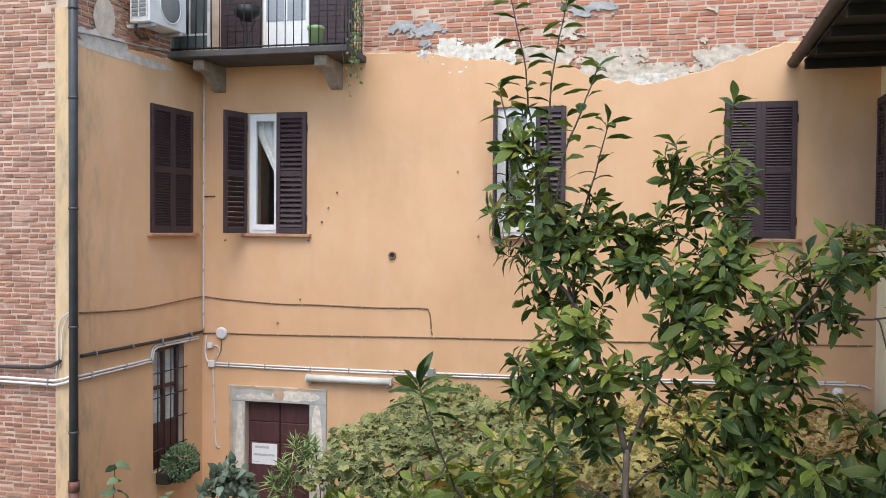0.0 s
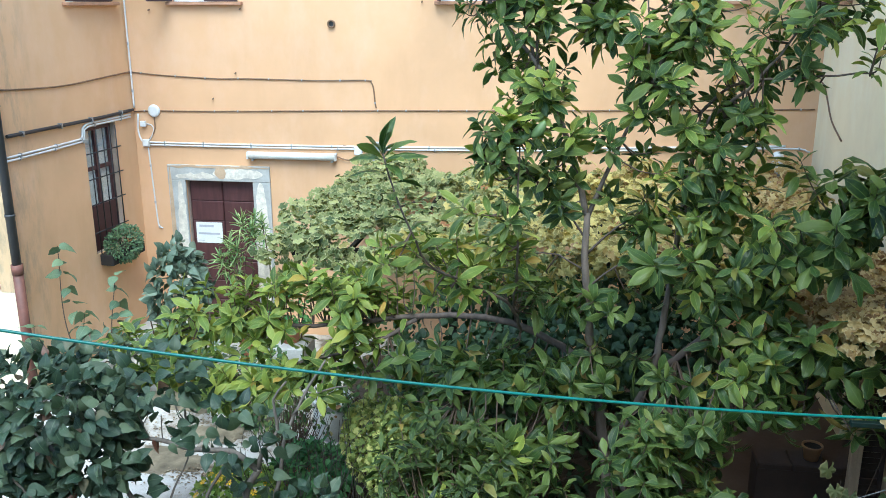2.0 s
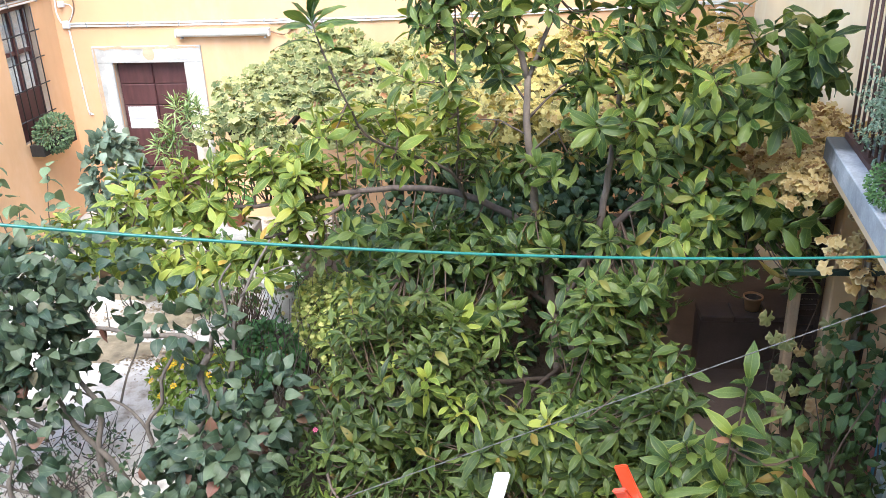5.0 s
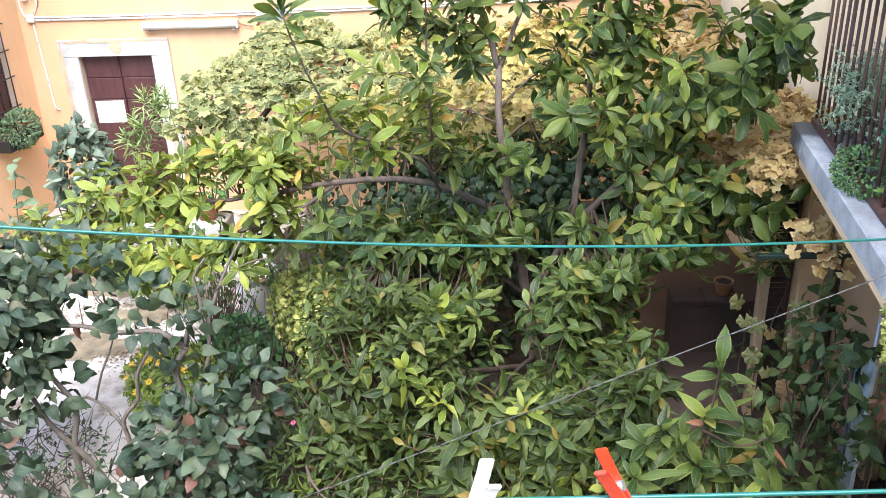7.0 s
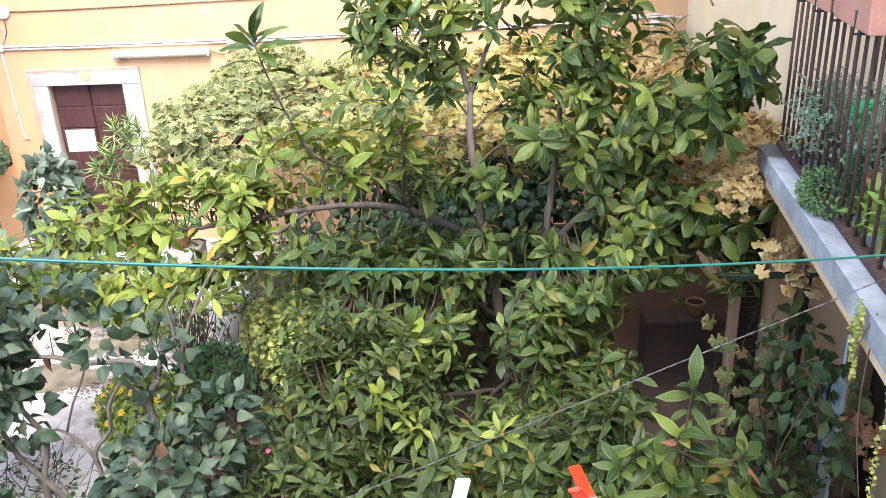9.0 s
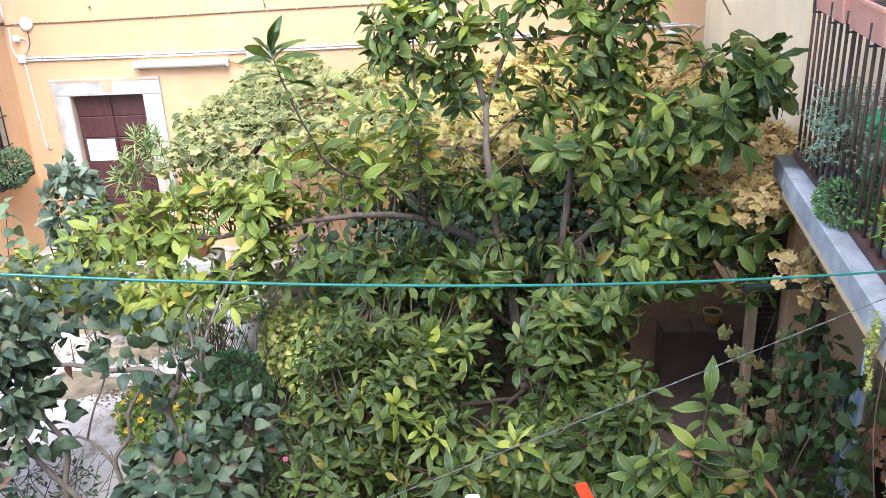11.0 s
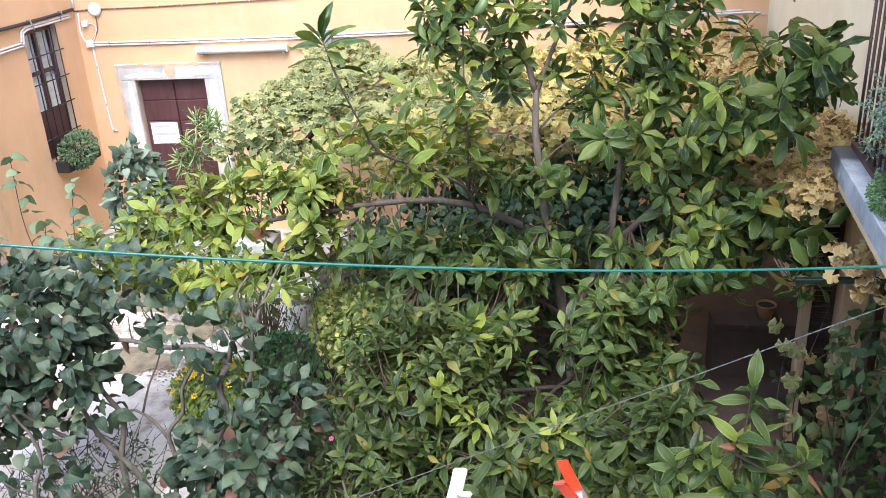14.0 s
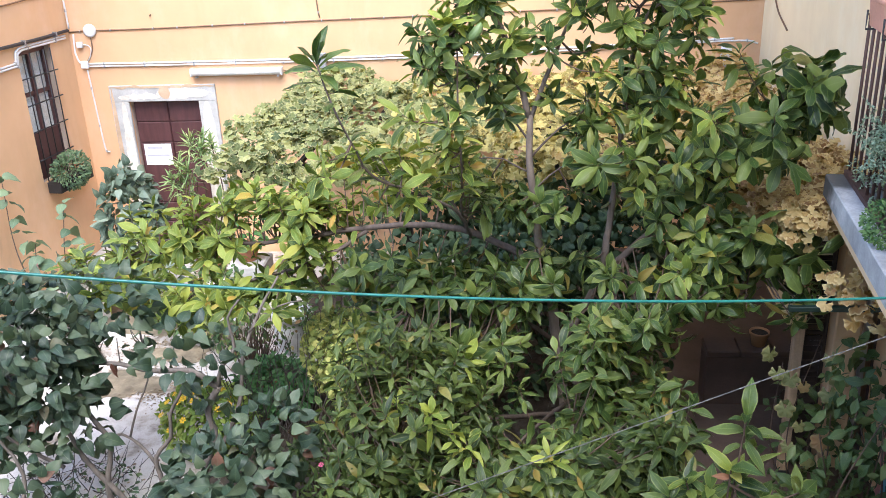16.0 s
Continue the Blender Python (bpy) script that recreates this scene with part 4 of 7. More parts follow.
vent = thing("wall_vent", (3.276, 0, 4.433), "small round dark vent pipe in the facade", "vent")
part("sleeve", lathe(B(), [(0.05, -0.02), (0.055, 0.03), (0.035, 0.035), (0.034, 0.0)], sides=20), CABLE, vent).rotation_euler = (math.pi / 2, 0, 0)
part("grille", lathe(B(), [(0.034, 0.004), (0.034, 0.012)], sides=20), BLACKPOT, vent).rotation_euler = (math.pi / 2, 0, 0)
post = thing("steel_post", (3.86, -0.06, 2.3), "short galvanised post bracket on the facade", "bracket")
part("post", box(B(), -0.05, 0.05, -0.03, 0.03, 0, 0.58, bevel=0.004), STEEL, post)
for x, z in ((2.02, 4.63), (2.22, 4.9), (0.72, 4.62), (4.5, 4.72), (2.32, 5.1), (1.55, 3.43), (1.9, 3.78), (4.2, 5.6), (2.45, 5.32), (6.8, 4.2)):
    solid("nail_stub", tube(B(), [(x, 0.0, z), (x, -0.035, z - 0.01)], 0.011, 6), CABLE, "short rusty nail stub in the plaster", "nail", "nail stubs")
tank = thing("wall_canister", (9.1, -0.02, 2.35), "white canister fixed below the conduit", "canister")
part("body", lathe(B(), [(0.06, 0), (0.07, 0.03), (0.07, 0.45), (0.06, 0.5), (0.03, 0.52)], (0, -0.07, 0)), CONDUIT, tank)
part("strap", lathe(B(), [(0.073, 0.22), (0.073, 0.25)], (0, -0.07, 0)), STEEL, tank)
line_thing("cable", [(0.02, -0.012, 3.75), (0.25, -0.012, 3.72), (0.5, -0.012, 3.55), (0.8, -0.012, 3.35), (1.3, -0.012, 3.2)], 0.010, CABLE, "old cable sagging on the opposite wing", "cable", m=RW)

# ---- rain pipe at the wing's corner ----
rp = thing("rain_pipe", (0.16, -2.735, 0), "dark grey rain pipe with a red-brown foot", "pipe")
part("pipe", tube(B(), [(0, 0, 1.72), (0, 0, 10.0)], 0.052, 14), PIPE, rp)
part("foot", tube(B(), [(0, 0, 0.0), (0, 0, 1.70)], 0.060, 14), PIPE_RED, rp, "red-brown iron foot")
part("socket", tube(B(), [(0, 0, 1.66), (0, 0, 1.78)], 0.068, 14), PIPE_RED, rp)
for z in (2.35, 3.6, 5.0, 6.3, 7.35):
    part("bracket", tube(B(), [(0, 0, z), (0, 0, z + 0.03)], 0.059, 14), PIPE, rp)
line_thing("cable", [(0.09, -2.69, 3.80), (-0.02, -2.69, 3.72), (-0.09, -2.68, 3.6), (-0.10, -2.68, 3.2), (-0.13, -2.68, 2.98)], 0.007, CONDUIT, "tangle of thin grey cable at the corner", "cable")
line_thing("cable", [(0.09, -2.69, 3.78), (0.03, -2.69, 3.70), (-0.03, -2.69, 3.5), (-0.04, -2.68, 3.3), (-0.08, -2.68, 3.1)], 0.006, CONDUIT, "tangle of thin grey cable at the corner", "cable")

# ---- cooling unit on the side wing ----
ac = thing("air_conditioner", LW @ Matrix.Translation((1.0, 0.10, 7.40)), "white outdoor cooling unit on iron brackets", "air conditioner")
part("casing", box(B(), 0, 0.80, 0, 0.30, 0, 0.56, bevel=0.012), ACWHITE, ac)
part("fan_ring", lathe(B(), [(0.23, 0), (0.23, 0.012), (0.215, 0.012), (0.215, 0.0)], sides=32), ACWHITE, ac).matrix_basis = pose(0.36, 0.301, 0.29, -90, 0, 0)
part("fan_guard", lathe(B(), [(0.214, 0.0), (0.19, 0.010), (0.02, 0.014)], sides=32), ACGREY, ac, "grey fan guard").matrix_basis = pose(0.36, 0.301, 0.29, -90, 0, 0)
for k in range(8):
    part("louvre", box(B(), 0.801, 0.812, 0.03, 0.27, 0.08 + k * 0.055, 0.115 + k * 0.055), ACGREY, ac)
for k in range(3):
    part("rib", box(B(), 0.812, 0.818, 0.03 + k * 0.115, 0.045 + k * 0.115, 0.06, 0.53), ACWHITE, ac)
for x in (0.1, 0.68):
    part("bracket", box(B(), x, x + 0.04, -0.10, 0.32, -0.045, -0.004), SLAB, ac)
part("pipe", tube(B(), smooth_line([(0.7, 0.05, 0.02), (0.74, 0.04, -0.10), (0.6, 0.03, -0.15), (0.45, 0.0, -0.12), (0.3, -0.08, -0.10)], 0.03), 0.018, 8), BLACKPIPE, ac)
line_thing("drain_hose", [(0.95, 0.02, 7.22), (1.7, 0.02, 7.16), (2.4, 0.02, 7.13), (2.66, 0.02, 7.10)], 0.012, CEMENT, "thin hose along the side wall", "hose", m=LW)

# ---- upper balcony in the corner ----
ub = thing("corner_balcony", (0.25, 0, 7.14), "small upper balcony with stone brackets and iron railing", "balcony")
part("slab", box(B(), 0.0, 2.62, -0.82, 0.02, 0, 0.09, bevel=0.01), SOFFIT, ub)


def bracket_mesh():
    bm = B()
    prof = [(0.02, 0), (-0.66, 0), (-0.66, -0.14), (-0.56, -0.15), (-0.50, -0.13), (-0.38, -0.17), (-0.24, -0.25), (-0.14, -0.33), (-0.06, -0.36), (0.02, -0.37)]
    a = [bm.verts.new((0, y, z)) for y, z in prof]
    b = [bm.verts.new((0.17, y, z)) for y, z in prof]
    bm.faces.new(a)
    bm.faces.new(b[::-1])
    for i in range(len(prof)):
        j = (i + 1) % len(prof)
        bm.faces.new((a[j], a[i], b[i], b[j]))
    bmesh.ops.recalc_face_normals(bm, faces=bm.faces[:])
    bmesh.ops.bevel(bm, geom=bm.edges[:], offset=0.008, segments=1, affect="EDGES")
    return bm


STONEWARM = mottled("weathered_bracket_stone", (0.33, 0.28, 0.24), 0.3, 6, 50, 0.9, bump=0.5, dist=0.01)
for x in (0.30, 2.10):
    part("bracket", bracket_mesh(), STONEWARM, ub, "scrolled stone bracket").location = (x, 0, -0.002)
bar = mesh_of("baluster", tube(B(), [(0, 0, 0.09), (0, 0, 1.08)], 0.0075, 6), DARKIRON)
for k in range(22):
    part("baluster", bar, None, ub).location = (0.05 + k * 0.12, -0.78, 0)
for k in range(1, 7):
    part("baluster", bar, None, ub).location = (2.57, -0.78 + k * 0.12, 0)
for z in (0.12, 1.08):
    part("rail", tube(B(), [(0.03, -0.78, z), (2.57, -0.78, z), (2.57, -0.02, z)], 0.012, 6), DARKIRON, ub)
part("screen", box(B(), 0.02, 0.62, -0.765, -0.755, 0.14, 0.95), mottled("dark_green_mesh_screen", (0.05, 0.062, 0.058), 0.25, 6, 60, 0.7), ub, "dark mesh screen behind the railing")
for a, b, z0, z1 in ((0.02, 0.06, 0.14, 0.95), (0.58, 0.62, 0.14, 0.95), (0.061, 0.579, 0.91, 0.95), (0.061, 0.579, 0.30, 0.33), (0.30, 0.325, 0.331, 0.909)):
    part("screen_frame", box(B(), a, b, -0.772, -0.766, z0, z1), CEMENT, ub)
part("screen", box(B(), 0.02, 0.03, -0.75, -0.03, 0.14, 0.95), mottled("dark_green_mesh_panel", (0.05, 0.062, 0.058), 0.25, 6, 60, 0.7), ub)
bd = thing("door_2", (1.3, 0.02, 7.235), "white glazed balcony door", "door", kind="structure")
part("frame", box(B(), 0, 0.70, -0.012, 0.004, 0, 2.1), WHITE, bd)
for a in (0.05, 0.375):
    part("pane", box(B(), a, a + 0.275, -0.018, -0.0125, 0.55, 2.0), mottled("hazy_pane", (0.35, 0.38, 0.40), 0.15, 3, 40, 0.15), bd)
    part("panel", box(B(), a, a + 0.275, -0.020, -0.0125, 0.08, 0.48, bevel=0.003), WHITE, bd)
# Dark slatted panels, added where the balcony's back wall lies in shade.
ds = thing("balcony_shutter", (0.64, 0.015, 7.235), "dark brown slatted panel added for the shade beside the balcony door", "shutter")
part("leaf", box(B(), 0, 0.64, -0.03, 0.0, 0, 2.2, bevel=0.004), SHUTTER, ds)
for k in range(26):
    part("slat", box(B(), 0.05, 0.59, -0.036, -0.0305, 0.1 + k * 0.08, 0.15 + k * 0.08), SHUTTER, ds)
copy_thing(ds, Matrix.Translation((2.02, 0.015, 7.235)))
gp = thing("green_pot", (2.36, -0.62, 7.23), "pale green ceramic pot on the upper balcony", "pot")
part("body", lathe(B(), [(0.10, 0), (0.105, 0.24), (0.12, 0.25), (0.12, 0.29), (0.10, 0.30), (0.09, 0.28)]), GREENPOT, gp)
part("soil", lathe(B(), [(0.089, 0.27), (0.089, 0.279)]), SOIL, gp)
st = thing("plant_stand", (1.32, -0.55, 7.23), "black wire plant stand holding a bowl", "stand")
for k in range(3):
    a = k * 2.1
    part("leg", tube(B(), smooth_line([(0.13 * math.cos(a), 0.13 * math.sin(a), 0), (0.03 * math.cos(a), 0.03 * math.sin(a), 0.22), (0.13 * math.cos(a), 0.13 * math.sin(a), 0.45)], 0.04), 0.008, 6), DARKIRON, st)
part("bowl", lathe(B(), [(0.08, 0.44), (0.17, 0.50), (0.20, 0.62), (0.19, 0.62), (0.15, 0.52)]), BLACKPOT, st, "dark bowl")
rt = thing("trough", (2.45, -0.98, 8.02), "terracotta trough hung on the upper railing", "planter")
part("body", box(B(), 0, 0.50, 0.0, 0.18, 0, 0.16, bevel=0.01), TERRACOTTA, rt)
part("hook", tube(B(), [(0.25, 0.18, 0.12), (0.25, 0.22, 0.20)], 0.006, 6), DARKIRON, rt)

# ---- the opposite wing: eave, rooms, balcony ----
eave = thing("eave", RW, "dark projecting eave with a tarnished gutter", "eave", kind="structure")
pr = [(-0.94, 6.98), (0.45, 7.42), (0.45, 7.55), (-0.94, 7.06)]
rm = B()
ra, rb_ = [rm.verts.new((0.12, y, z)) for y, z in pr], [rm.verts.new((13.0, y, z)) for y, z in pr]
rm.faces.new(ra)
rm.faces.new(rb_[::-1])
for i in range(4):
    rm.faces.new((ra[i], rb_[i], rb_[(i + 1) % 4], ra[(i + 1) % 4]))
bmesh.ops.recalc_face_normals(rm, faces=rm.faces[:])
part("roof", rm, ROOFTILE, eave)
part("boarding", box(B(), 0.13, 13.0, -0.91, 0.0, 6.93, 6.955), DARKWOOD, eave, "dark boards under the eave")
gm2 = B()
prof = [(-1.10 + 0.075 + 0.075 * math.cos(a), 6.95 + 0.075 * math.sin(a)) for a in (math.pi + math.pi * k / 8 for k in range(9))]
ga, gb = [gm2.verts.new((0.05, y, z)) for y, z in prof], [gm2.verts.new((13.0, y, z)) for y, z in prof]
for i in range(8):
    gm2.faces.new((ga[i], gb[i], gb[i + 1], ga[i + 1])).smooth = True
gm2.faces.new(ga)
gutter = part("gutter", gm2, GUTTER, eave, "tarnished half-round gutter")
for k in range(14):
    x = 0.25 + k * 0.9
    part("rafter", box(B(), x, x + 0.09, -0.92, 0.0, 6.82, 6.925), DARKWOOD, eave)
    part("gutter_hook", tube(B(), [(x + 0.3, -1.105, 6.97), (x + 0.3, -0.92, 7.0)], 0.01, 6), GUTTER, eave)

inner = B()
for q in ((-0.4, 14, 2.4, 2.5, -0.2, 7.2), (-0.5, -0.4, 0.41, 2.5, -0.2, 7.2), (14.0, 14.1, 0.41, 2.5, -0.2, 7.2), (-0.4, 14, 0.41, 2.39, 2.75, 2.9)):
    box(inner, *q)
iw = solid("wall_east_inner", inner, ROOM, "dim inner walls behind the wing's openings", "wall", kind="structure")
iw.matrix_basis = RW

ED = mottled("dark_stained_boards", (0.045, 0.03, 0.026), 0.3, 4, 60, 0.6, bump=0.3, stretch=(6, 6, 0.6))
for name, (a, b, z0, z1) in (("door_3", RDOOR), ("door_4", RDOOR2)):
    d = thing(name, RW @ Matrix.Translation((a, 0, 0)), "dark wooden door under the wing's balcony", "door", kind="structure")
    w = b - a
    for k in range(4):
        part("board", box(B(), k * w / 4 + 0.004, (k + 1) * w / 4 - 0.004, 0.12, 0.16, 0.02, z1 - 0.01, bevel=0.004), ED, d)
    for x in (0.0, w - 0.05):
        part("jamb", box(B(), x + 0.001, x + 0.049, -0.012, 0.11, 0, z1 - 0.001), mottled("pale_timber", (0.42, 0.30, 0.19), 0.2, 4, 60, 0.7) if x == 0 else ED, d)
    part("latch", tube(B(), [(0.09, 0.119, 1.0), (0.09, 0.07, 1.0), (0.16, 0.06, 1.0)], 0.009, 6), DARKIRON, d)

EB = Matrix.Translation((8.65, -5.63, 0)) @ Matrix.Rotation(-math.pi / 2 - math.atan2(0.36, 2.75), 4, "Z")  # x along the balcony to the camera, y to the wall
eb = thing("long_balcony", EB @ Matrix.Translation((0, 0, 2.70)), "long balcony with concrete slab and rusty iron railing", "balcony")
part("slab", box(B(), 0.0, 5.2, 0.0, 0.85, 0.0, 0.156, bevel=0.008), damp_slab(), eb, "grey concrete slab, damp at the end")
part("curb", box(B(), 0.03, 5.2, 0.11, 0.17, 0.158, 0.20, bevel=0.004), IRON, eb, "rusty iron base rail")
bal = mesh_of("baluster", tube(B(), [(0, 0, 0.20), (0, 0, 1.22)], 0.0105, 7), IRON)
for k in range(39):
    part("baluster", bal, None, eb).location = (0.05 + k * 0.135, 0.14, 0)
for k in range(1, 5):
    part("baluster", bal, None, eb).location = (0.05, 0.14 + k * 0.135, 0)
for z in (1.22,):
    part("rail", box(B(), 0.03, 5.2, 0.125, 0.155, z, z + 0.014, bevel=0.003), IRON, eb)
    part("rail", box(B(), 0.035, 0.065, 0.156, 0.80, z, z + 0.014, bevel=0.003), IRON, eb)
# Tan on a cream beam: the slab's shade is put into its colour.
part("fascia", box(B(), 0.25, 5.2, 0.02, 0.30, -0.07, -0.002, bevel=0.006), TAN, eb, "cream plastered edge beam under the slab")
part("strut", tube(B(), [(0.25, 0.6, 0.0), (0.25, 0.70, -0.42)], 0.022, 7), IRON, eb)

tr = thing("window_trough", EB @ Matrix.Translation((0.68, -0.02, 3.945)), "faded terracotta plastic trough on the balcony railing", "planter", "troughs on the railing")
tm = B()
o, i_ = [(0, 0), (0.62, 0), (0.62, 0.21), (0, 0.21)], [(0.02, 0.02), (0.60, 0.02), (0.60, 0.19), (0.02, 0.19)]
lo = [tm.verts.new((x * 0.94 + 0.02, y * 0.86 + 0.015, 0)) for x, y in o]
up = [tm.verts.new((x, y, 0.17)) for x, y in o]
rimi = [tm.verts.new((x, y, 0.17)) for x, y in i_]
deep = [tm.verts.new((x, y, 0.13)) for x, y in i_]
tm.faces.new(lo[::-1])
for k in range(4):
    j = (k + 1) % 4
    tm.faces.new((lo[k], lo[j], up[j], up[k]))
    tm.faces.new((up[k], up[j], rimi[j], rimi[k]))
    tm.faces.new((rimi[k], rimi[j], deep[j], deep[k]))
bmesh.ops.bevel(tm, geom=[e for e in tm.edges], offset=0.006, segments=1, affect="EDGES")
part("body", tm, PLASTIC_PINK, tr)
part("rim", box(B(), -0.012, 0.632, -0.012, 0.008, 0.155, 0.178, bevel=0.004), PLASTIC_PINK, tr)
part("soil", box(B(), 0.03, 0.59, 0.03, 0.18, 0.118, 0.138), SOIL, tr)
for x in (0.1, 0.5):
    part("holder", tube(B(), [(x, 0.25, -0.006), (x, -0.02, -0.006), (x, -0.02, 0.10)], 0.006, 6), DARKIRON, tr)
copy_thing(tr, EB @ Matrix.Translation((1.40, -0.02, 3.945)))


def pot(name, m, r, h, material, label, group="flower pots"):
    ob = thing(name, m, label, "pot", group)
    part("body", lathe(B(), [(r * 0.72, 0), (r * 0.96, h * 0.82), (r * 0.97, h * 0.84), (r * 1.08, h * 0.84), (r * 1.08, h), (r * 0.96, h), (r * 0.92, h * 0.86)]), material, ob)
    part("soil", lathe(B(), [(r * 0.9, h * 0.82), (r * 0.9, h * 0.87)]), SOIL, ob)
    return ob


pot("black_pot", EB @ Matrix.Translation((0.30, 0.52, 2.857)), 0.15, 0.30, BLACKPOT, "black plastic pot on the long balcony")
pot("black_pot", EB @ Matrix.Translation((0.95, 0.50, 2.857)), 0.15, 0.32, BLACKPOT, "black plastic pot behind the railing")
pot("clay_pot", EB @ Matrix.Translation((1.38, 0.44, 2.857)), 0.14, 0.22, TERRACOTTA, "terracotta pot on the long balcony")
net = thing("green_net", EB @ Matrix.Translation((1.02, 0.36, 2.86)), "crumpled green plastic net behind the railing", "net")
nm = B()
for i in range(12):
    for j in range(16):
        u, v = i / 11, j / 15
        nm.verts.new((0.16 * (u - 0.5) + 0.03 * math.sin(9 * v), 0.05 * math.sin(7 * u + 5 * v) + 0.05 * math.sin(13 * v), 0.55 * v))
nm.verts.ensure_lookup_table()
for i in range(11):
    for j in range(15):
        a = i * 16 + j
        nm.faces.new((nm.verts[a], nm.verts[a + 16], nm.verts[a + 17], nm.verts[a + 1])).smooth = True
part("sheet", nm, GREENCLOTH, net)


# ---- plants: helpers ----
def cloud(r, c, rad, n, size, out=0.6, up=0.5, flat=0.5, jitter=0.3):
    """Leaf poses through a rounded volume, denser to its skin, each leaf turned outwards and up."""
    res, c = [], Vector(c)
    for _ in range(n):
        v = ball(r)
        v = v.normalized() * (v.length ** 0.45)
        p = c + Vector((v.x * rad[0], v.y * rad[1], v.z * rad[2]))
        d = v * out + Vector((0, 0, up * 0.4 - 0.3)) + ball(r) * 0.7
        normal = (Vector((0, 0, 1)) * flat + v * (1 - flat) + Vector((0, -0.35, 0)) + ball(r) * jitter)
        res.append(leaf_pose(p, d, size * r.uniform(0.6, 1.15), r.uniform(-0.4, 0.4), normal))
    return res


def stems(bm, r, base, tips, r0, r1, sides=6, bend=0.15):
    for t in tips:
        a, b = Vector(base), Vector(t)
        mid = (a + b) / 2 + ball(r) * bend * (b - a).length
        p = smooth_line([a, mid, b], 0.12)
        tube(bm, p, [r0 + (r1 - r0) * k / (len(p) - 1) for k in range(len(p))], sides, False)
    return bm


def plant(name, base, label, category, shape, poses, material, stem_tips=(), r0=0.012, r1=0.004, bark=None, group="", leaf_label="", seed=1):
    """A plant: stems from its base, and its leaves."""
    ob = thing(name, Vector((0, 0, 0)), label, category, group)
    ob.location = base
    inv = Matrix.Translation(-Vector(base))
    if stem_tips:
        bm = stems(B(), random.Random(seed), (0, 0, 0), [Vector(t) - Vector(base) for t in stem_tips], r0, r1)
        part("stem", bm, bark or TWIG, ob)
    part("foliage", leaf_mesh("foliage", shape, [inv @ m for m in poses], material), None, ob, leaf_label, "stuff")
    return ob


def spread_tips(r, c, rad, n):
    c = Vector(c)
    return [c + Vector((v.x * rad[0], v.y * rad[1], v.z * rad[2])) * 0.8 for v in (ball(r) for _ in range(n))]


r = random.Random(11)

# ---- the magnolia ----
TRUNK = [(6.98, -4.95, 0.0), (6.92, -5.0, 0.6), (6.86, -5.0, 1.15), (6.76, -5.05, 1.8), (6.69, -5.3, 2.2), (6.65, -5.45, 2.66), (6.62, -5.5, 2.95), (6.62, -5.5, 3.27)]
BOUGHS = {}
BOUGHS["high_left"] = ([(6.62, -5.5, 3.25), (6.53, -5.5, 3.60), (6.40, -5.5, 3.95), (6.26, -5.5, 4.27), (6.02, -5.5, 4.56), (5.87, -5.5, 4.80), (5.79, -5.5, 5.13), (5.76, -5.5, 5.5), (5.68, -5.5, 5.85)], 0.024, 0.005)
BOUGHS["shoot_west"] = ([(6.04, -5.5, 4.54), (5.99, -5.48, 4.93), (5.95, -5.46, 5.33), (5.90, -5.46, 5.70), (5.86, -5.48, 6.07), (5.76, -5.5, 6.50)], 0.011, 0.004)
BOUGHS["shoot_mid"] = ([(6.22, -5.5, 4.33), (6.11, -5.55, 4.85), (6.06, -5.58, 5.20), (6.06, -5.58, 5.66), (6.10, -5.56, 6.06), (6.17, -5.55, 6.40)], 0.012, 0.004)
BOUGHS["shoot_bent"] = ([(6.10, -5.55, 4.85), (6.14, -5.6, 5.17), (6.21, -5.6, 5.47), (6.29, -5.6, 5.65), (6.40, -5.6, 5.95)], 0.010, 0.004)
BOUGHS["shoot_east"] = ([(6.24, -5.5, 4.30), (6.25, -5.45, 4.73), (6.31, -5.42, 4.97), (6.38, -5.42, 5.23), (6.46, -5.42, 5.58)], 0.012, 0.004)
BOUGHS["high_right"] = ([(6.62, -5.5, 3.22), (6.70, -5.5, 3.42), (6.80, -5.5, 3.68), (6.92, -5.5, 4.0), (6.98, -5.5, 4.26), (6.98, -5.5, 4.54), (6.95, -5.5, 4.80)], 0.018, 0.005)
BOUGHS["crest"] = ([(6.95, -5.5, 4.08), (7.11, -5.45, 4.37), (7.24, -5.4, 4.55), (7.29, -5.4, 4.86), (7.28, -5.4, 5.24), (7.32, -5.4, 5.70)], 0.014, 0.004)
BOUGHS["crest_side"] = ([(7.28, -5.4, 4.92), (7.14, -5.42, 5.15), (6.97, -5.45, 5.28), (6.93, -5.45, 5.42)], 0.008, 0.004)
BOUGHS["spray_west"] = ([(6.97, -5.5, 4.22), (6.80, -5.5, 4.46), (6.62, -5.52, 4.62), (6.50, -5.52, 4.82)], 0.008, 0.004)
BOUGHS["level_east"] = ([(7.32, -5.3, 3.9), (7.55, -5.4, 4.16), (7.86, -5.5, 4.22), (8.4, -5.5, 4.26)], 0.012, 0.006)
BOUGHS["second_stem"] = ([(6.86, -5.0, 1.15), (7.05, -5.1, 1.55), (7.18, -5.2, 1.95), (7.26, -5.2, 2.6), (7.31, -5.25, 3.2), (7.40, -5.3, 3.85), (7.75, -5.3, 4.2), (8.10, -5.3, 4.70)], 0.036, 0.006)
BOUGHS["right_limb"] = ([(7.16, -5.2, 1.88), (7.6, -5.35, 2.4), (8.1, -5.4, 2.92), (8.4, -5.4, 3.20), (8.56, -5.4, 3.32)], 0.03, 0.006)
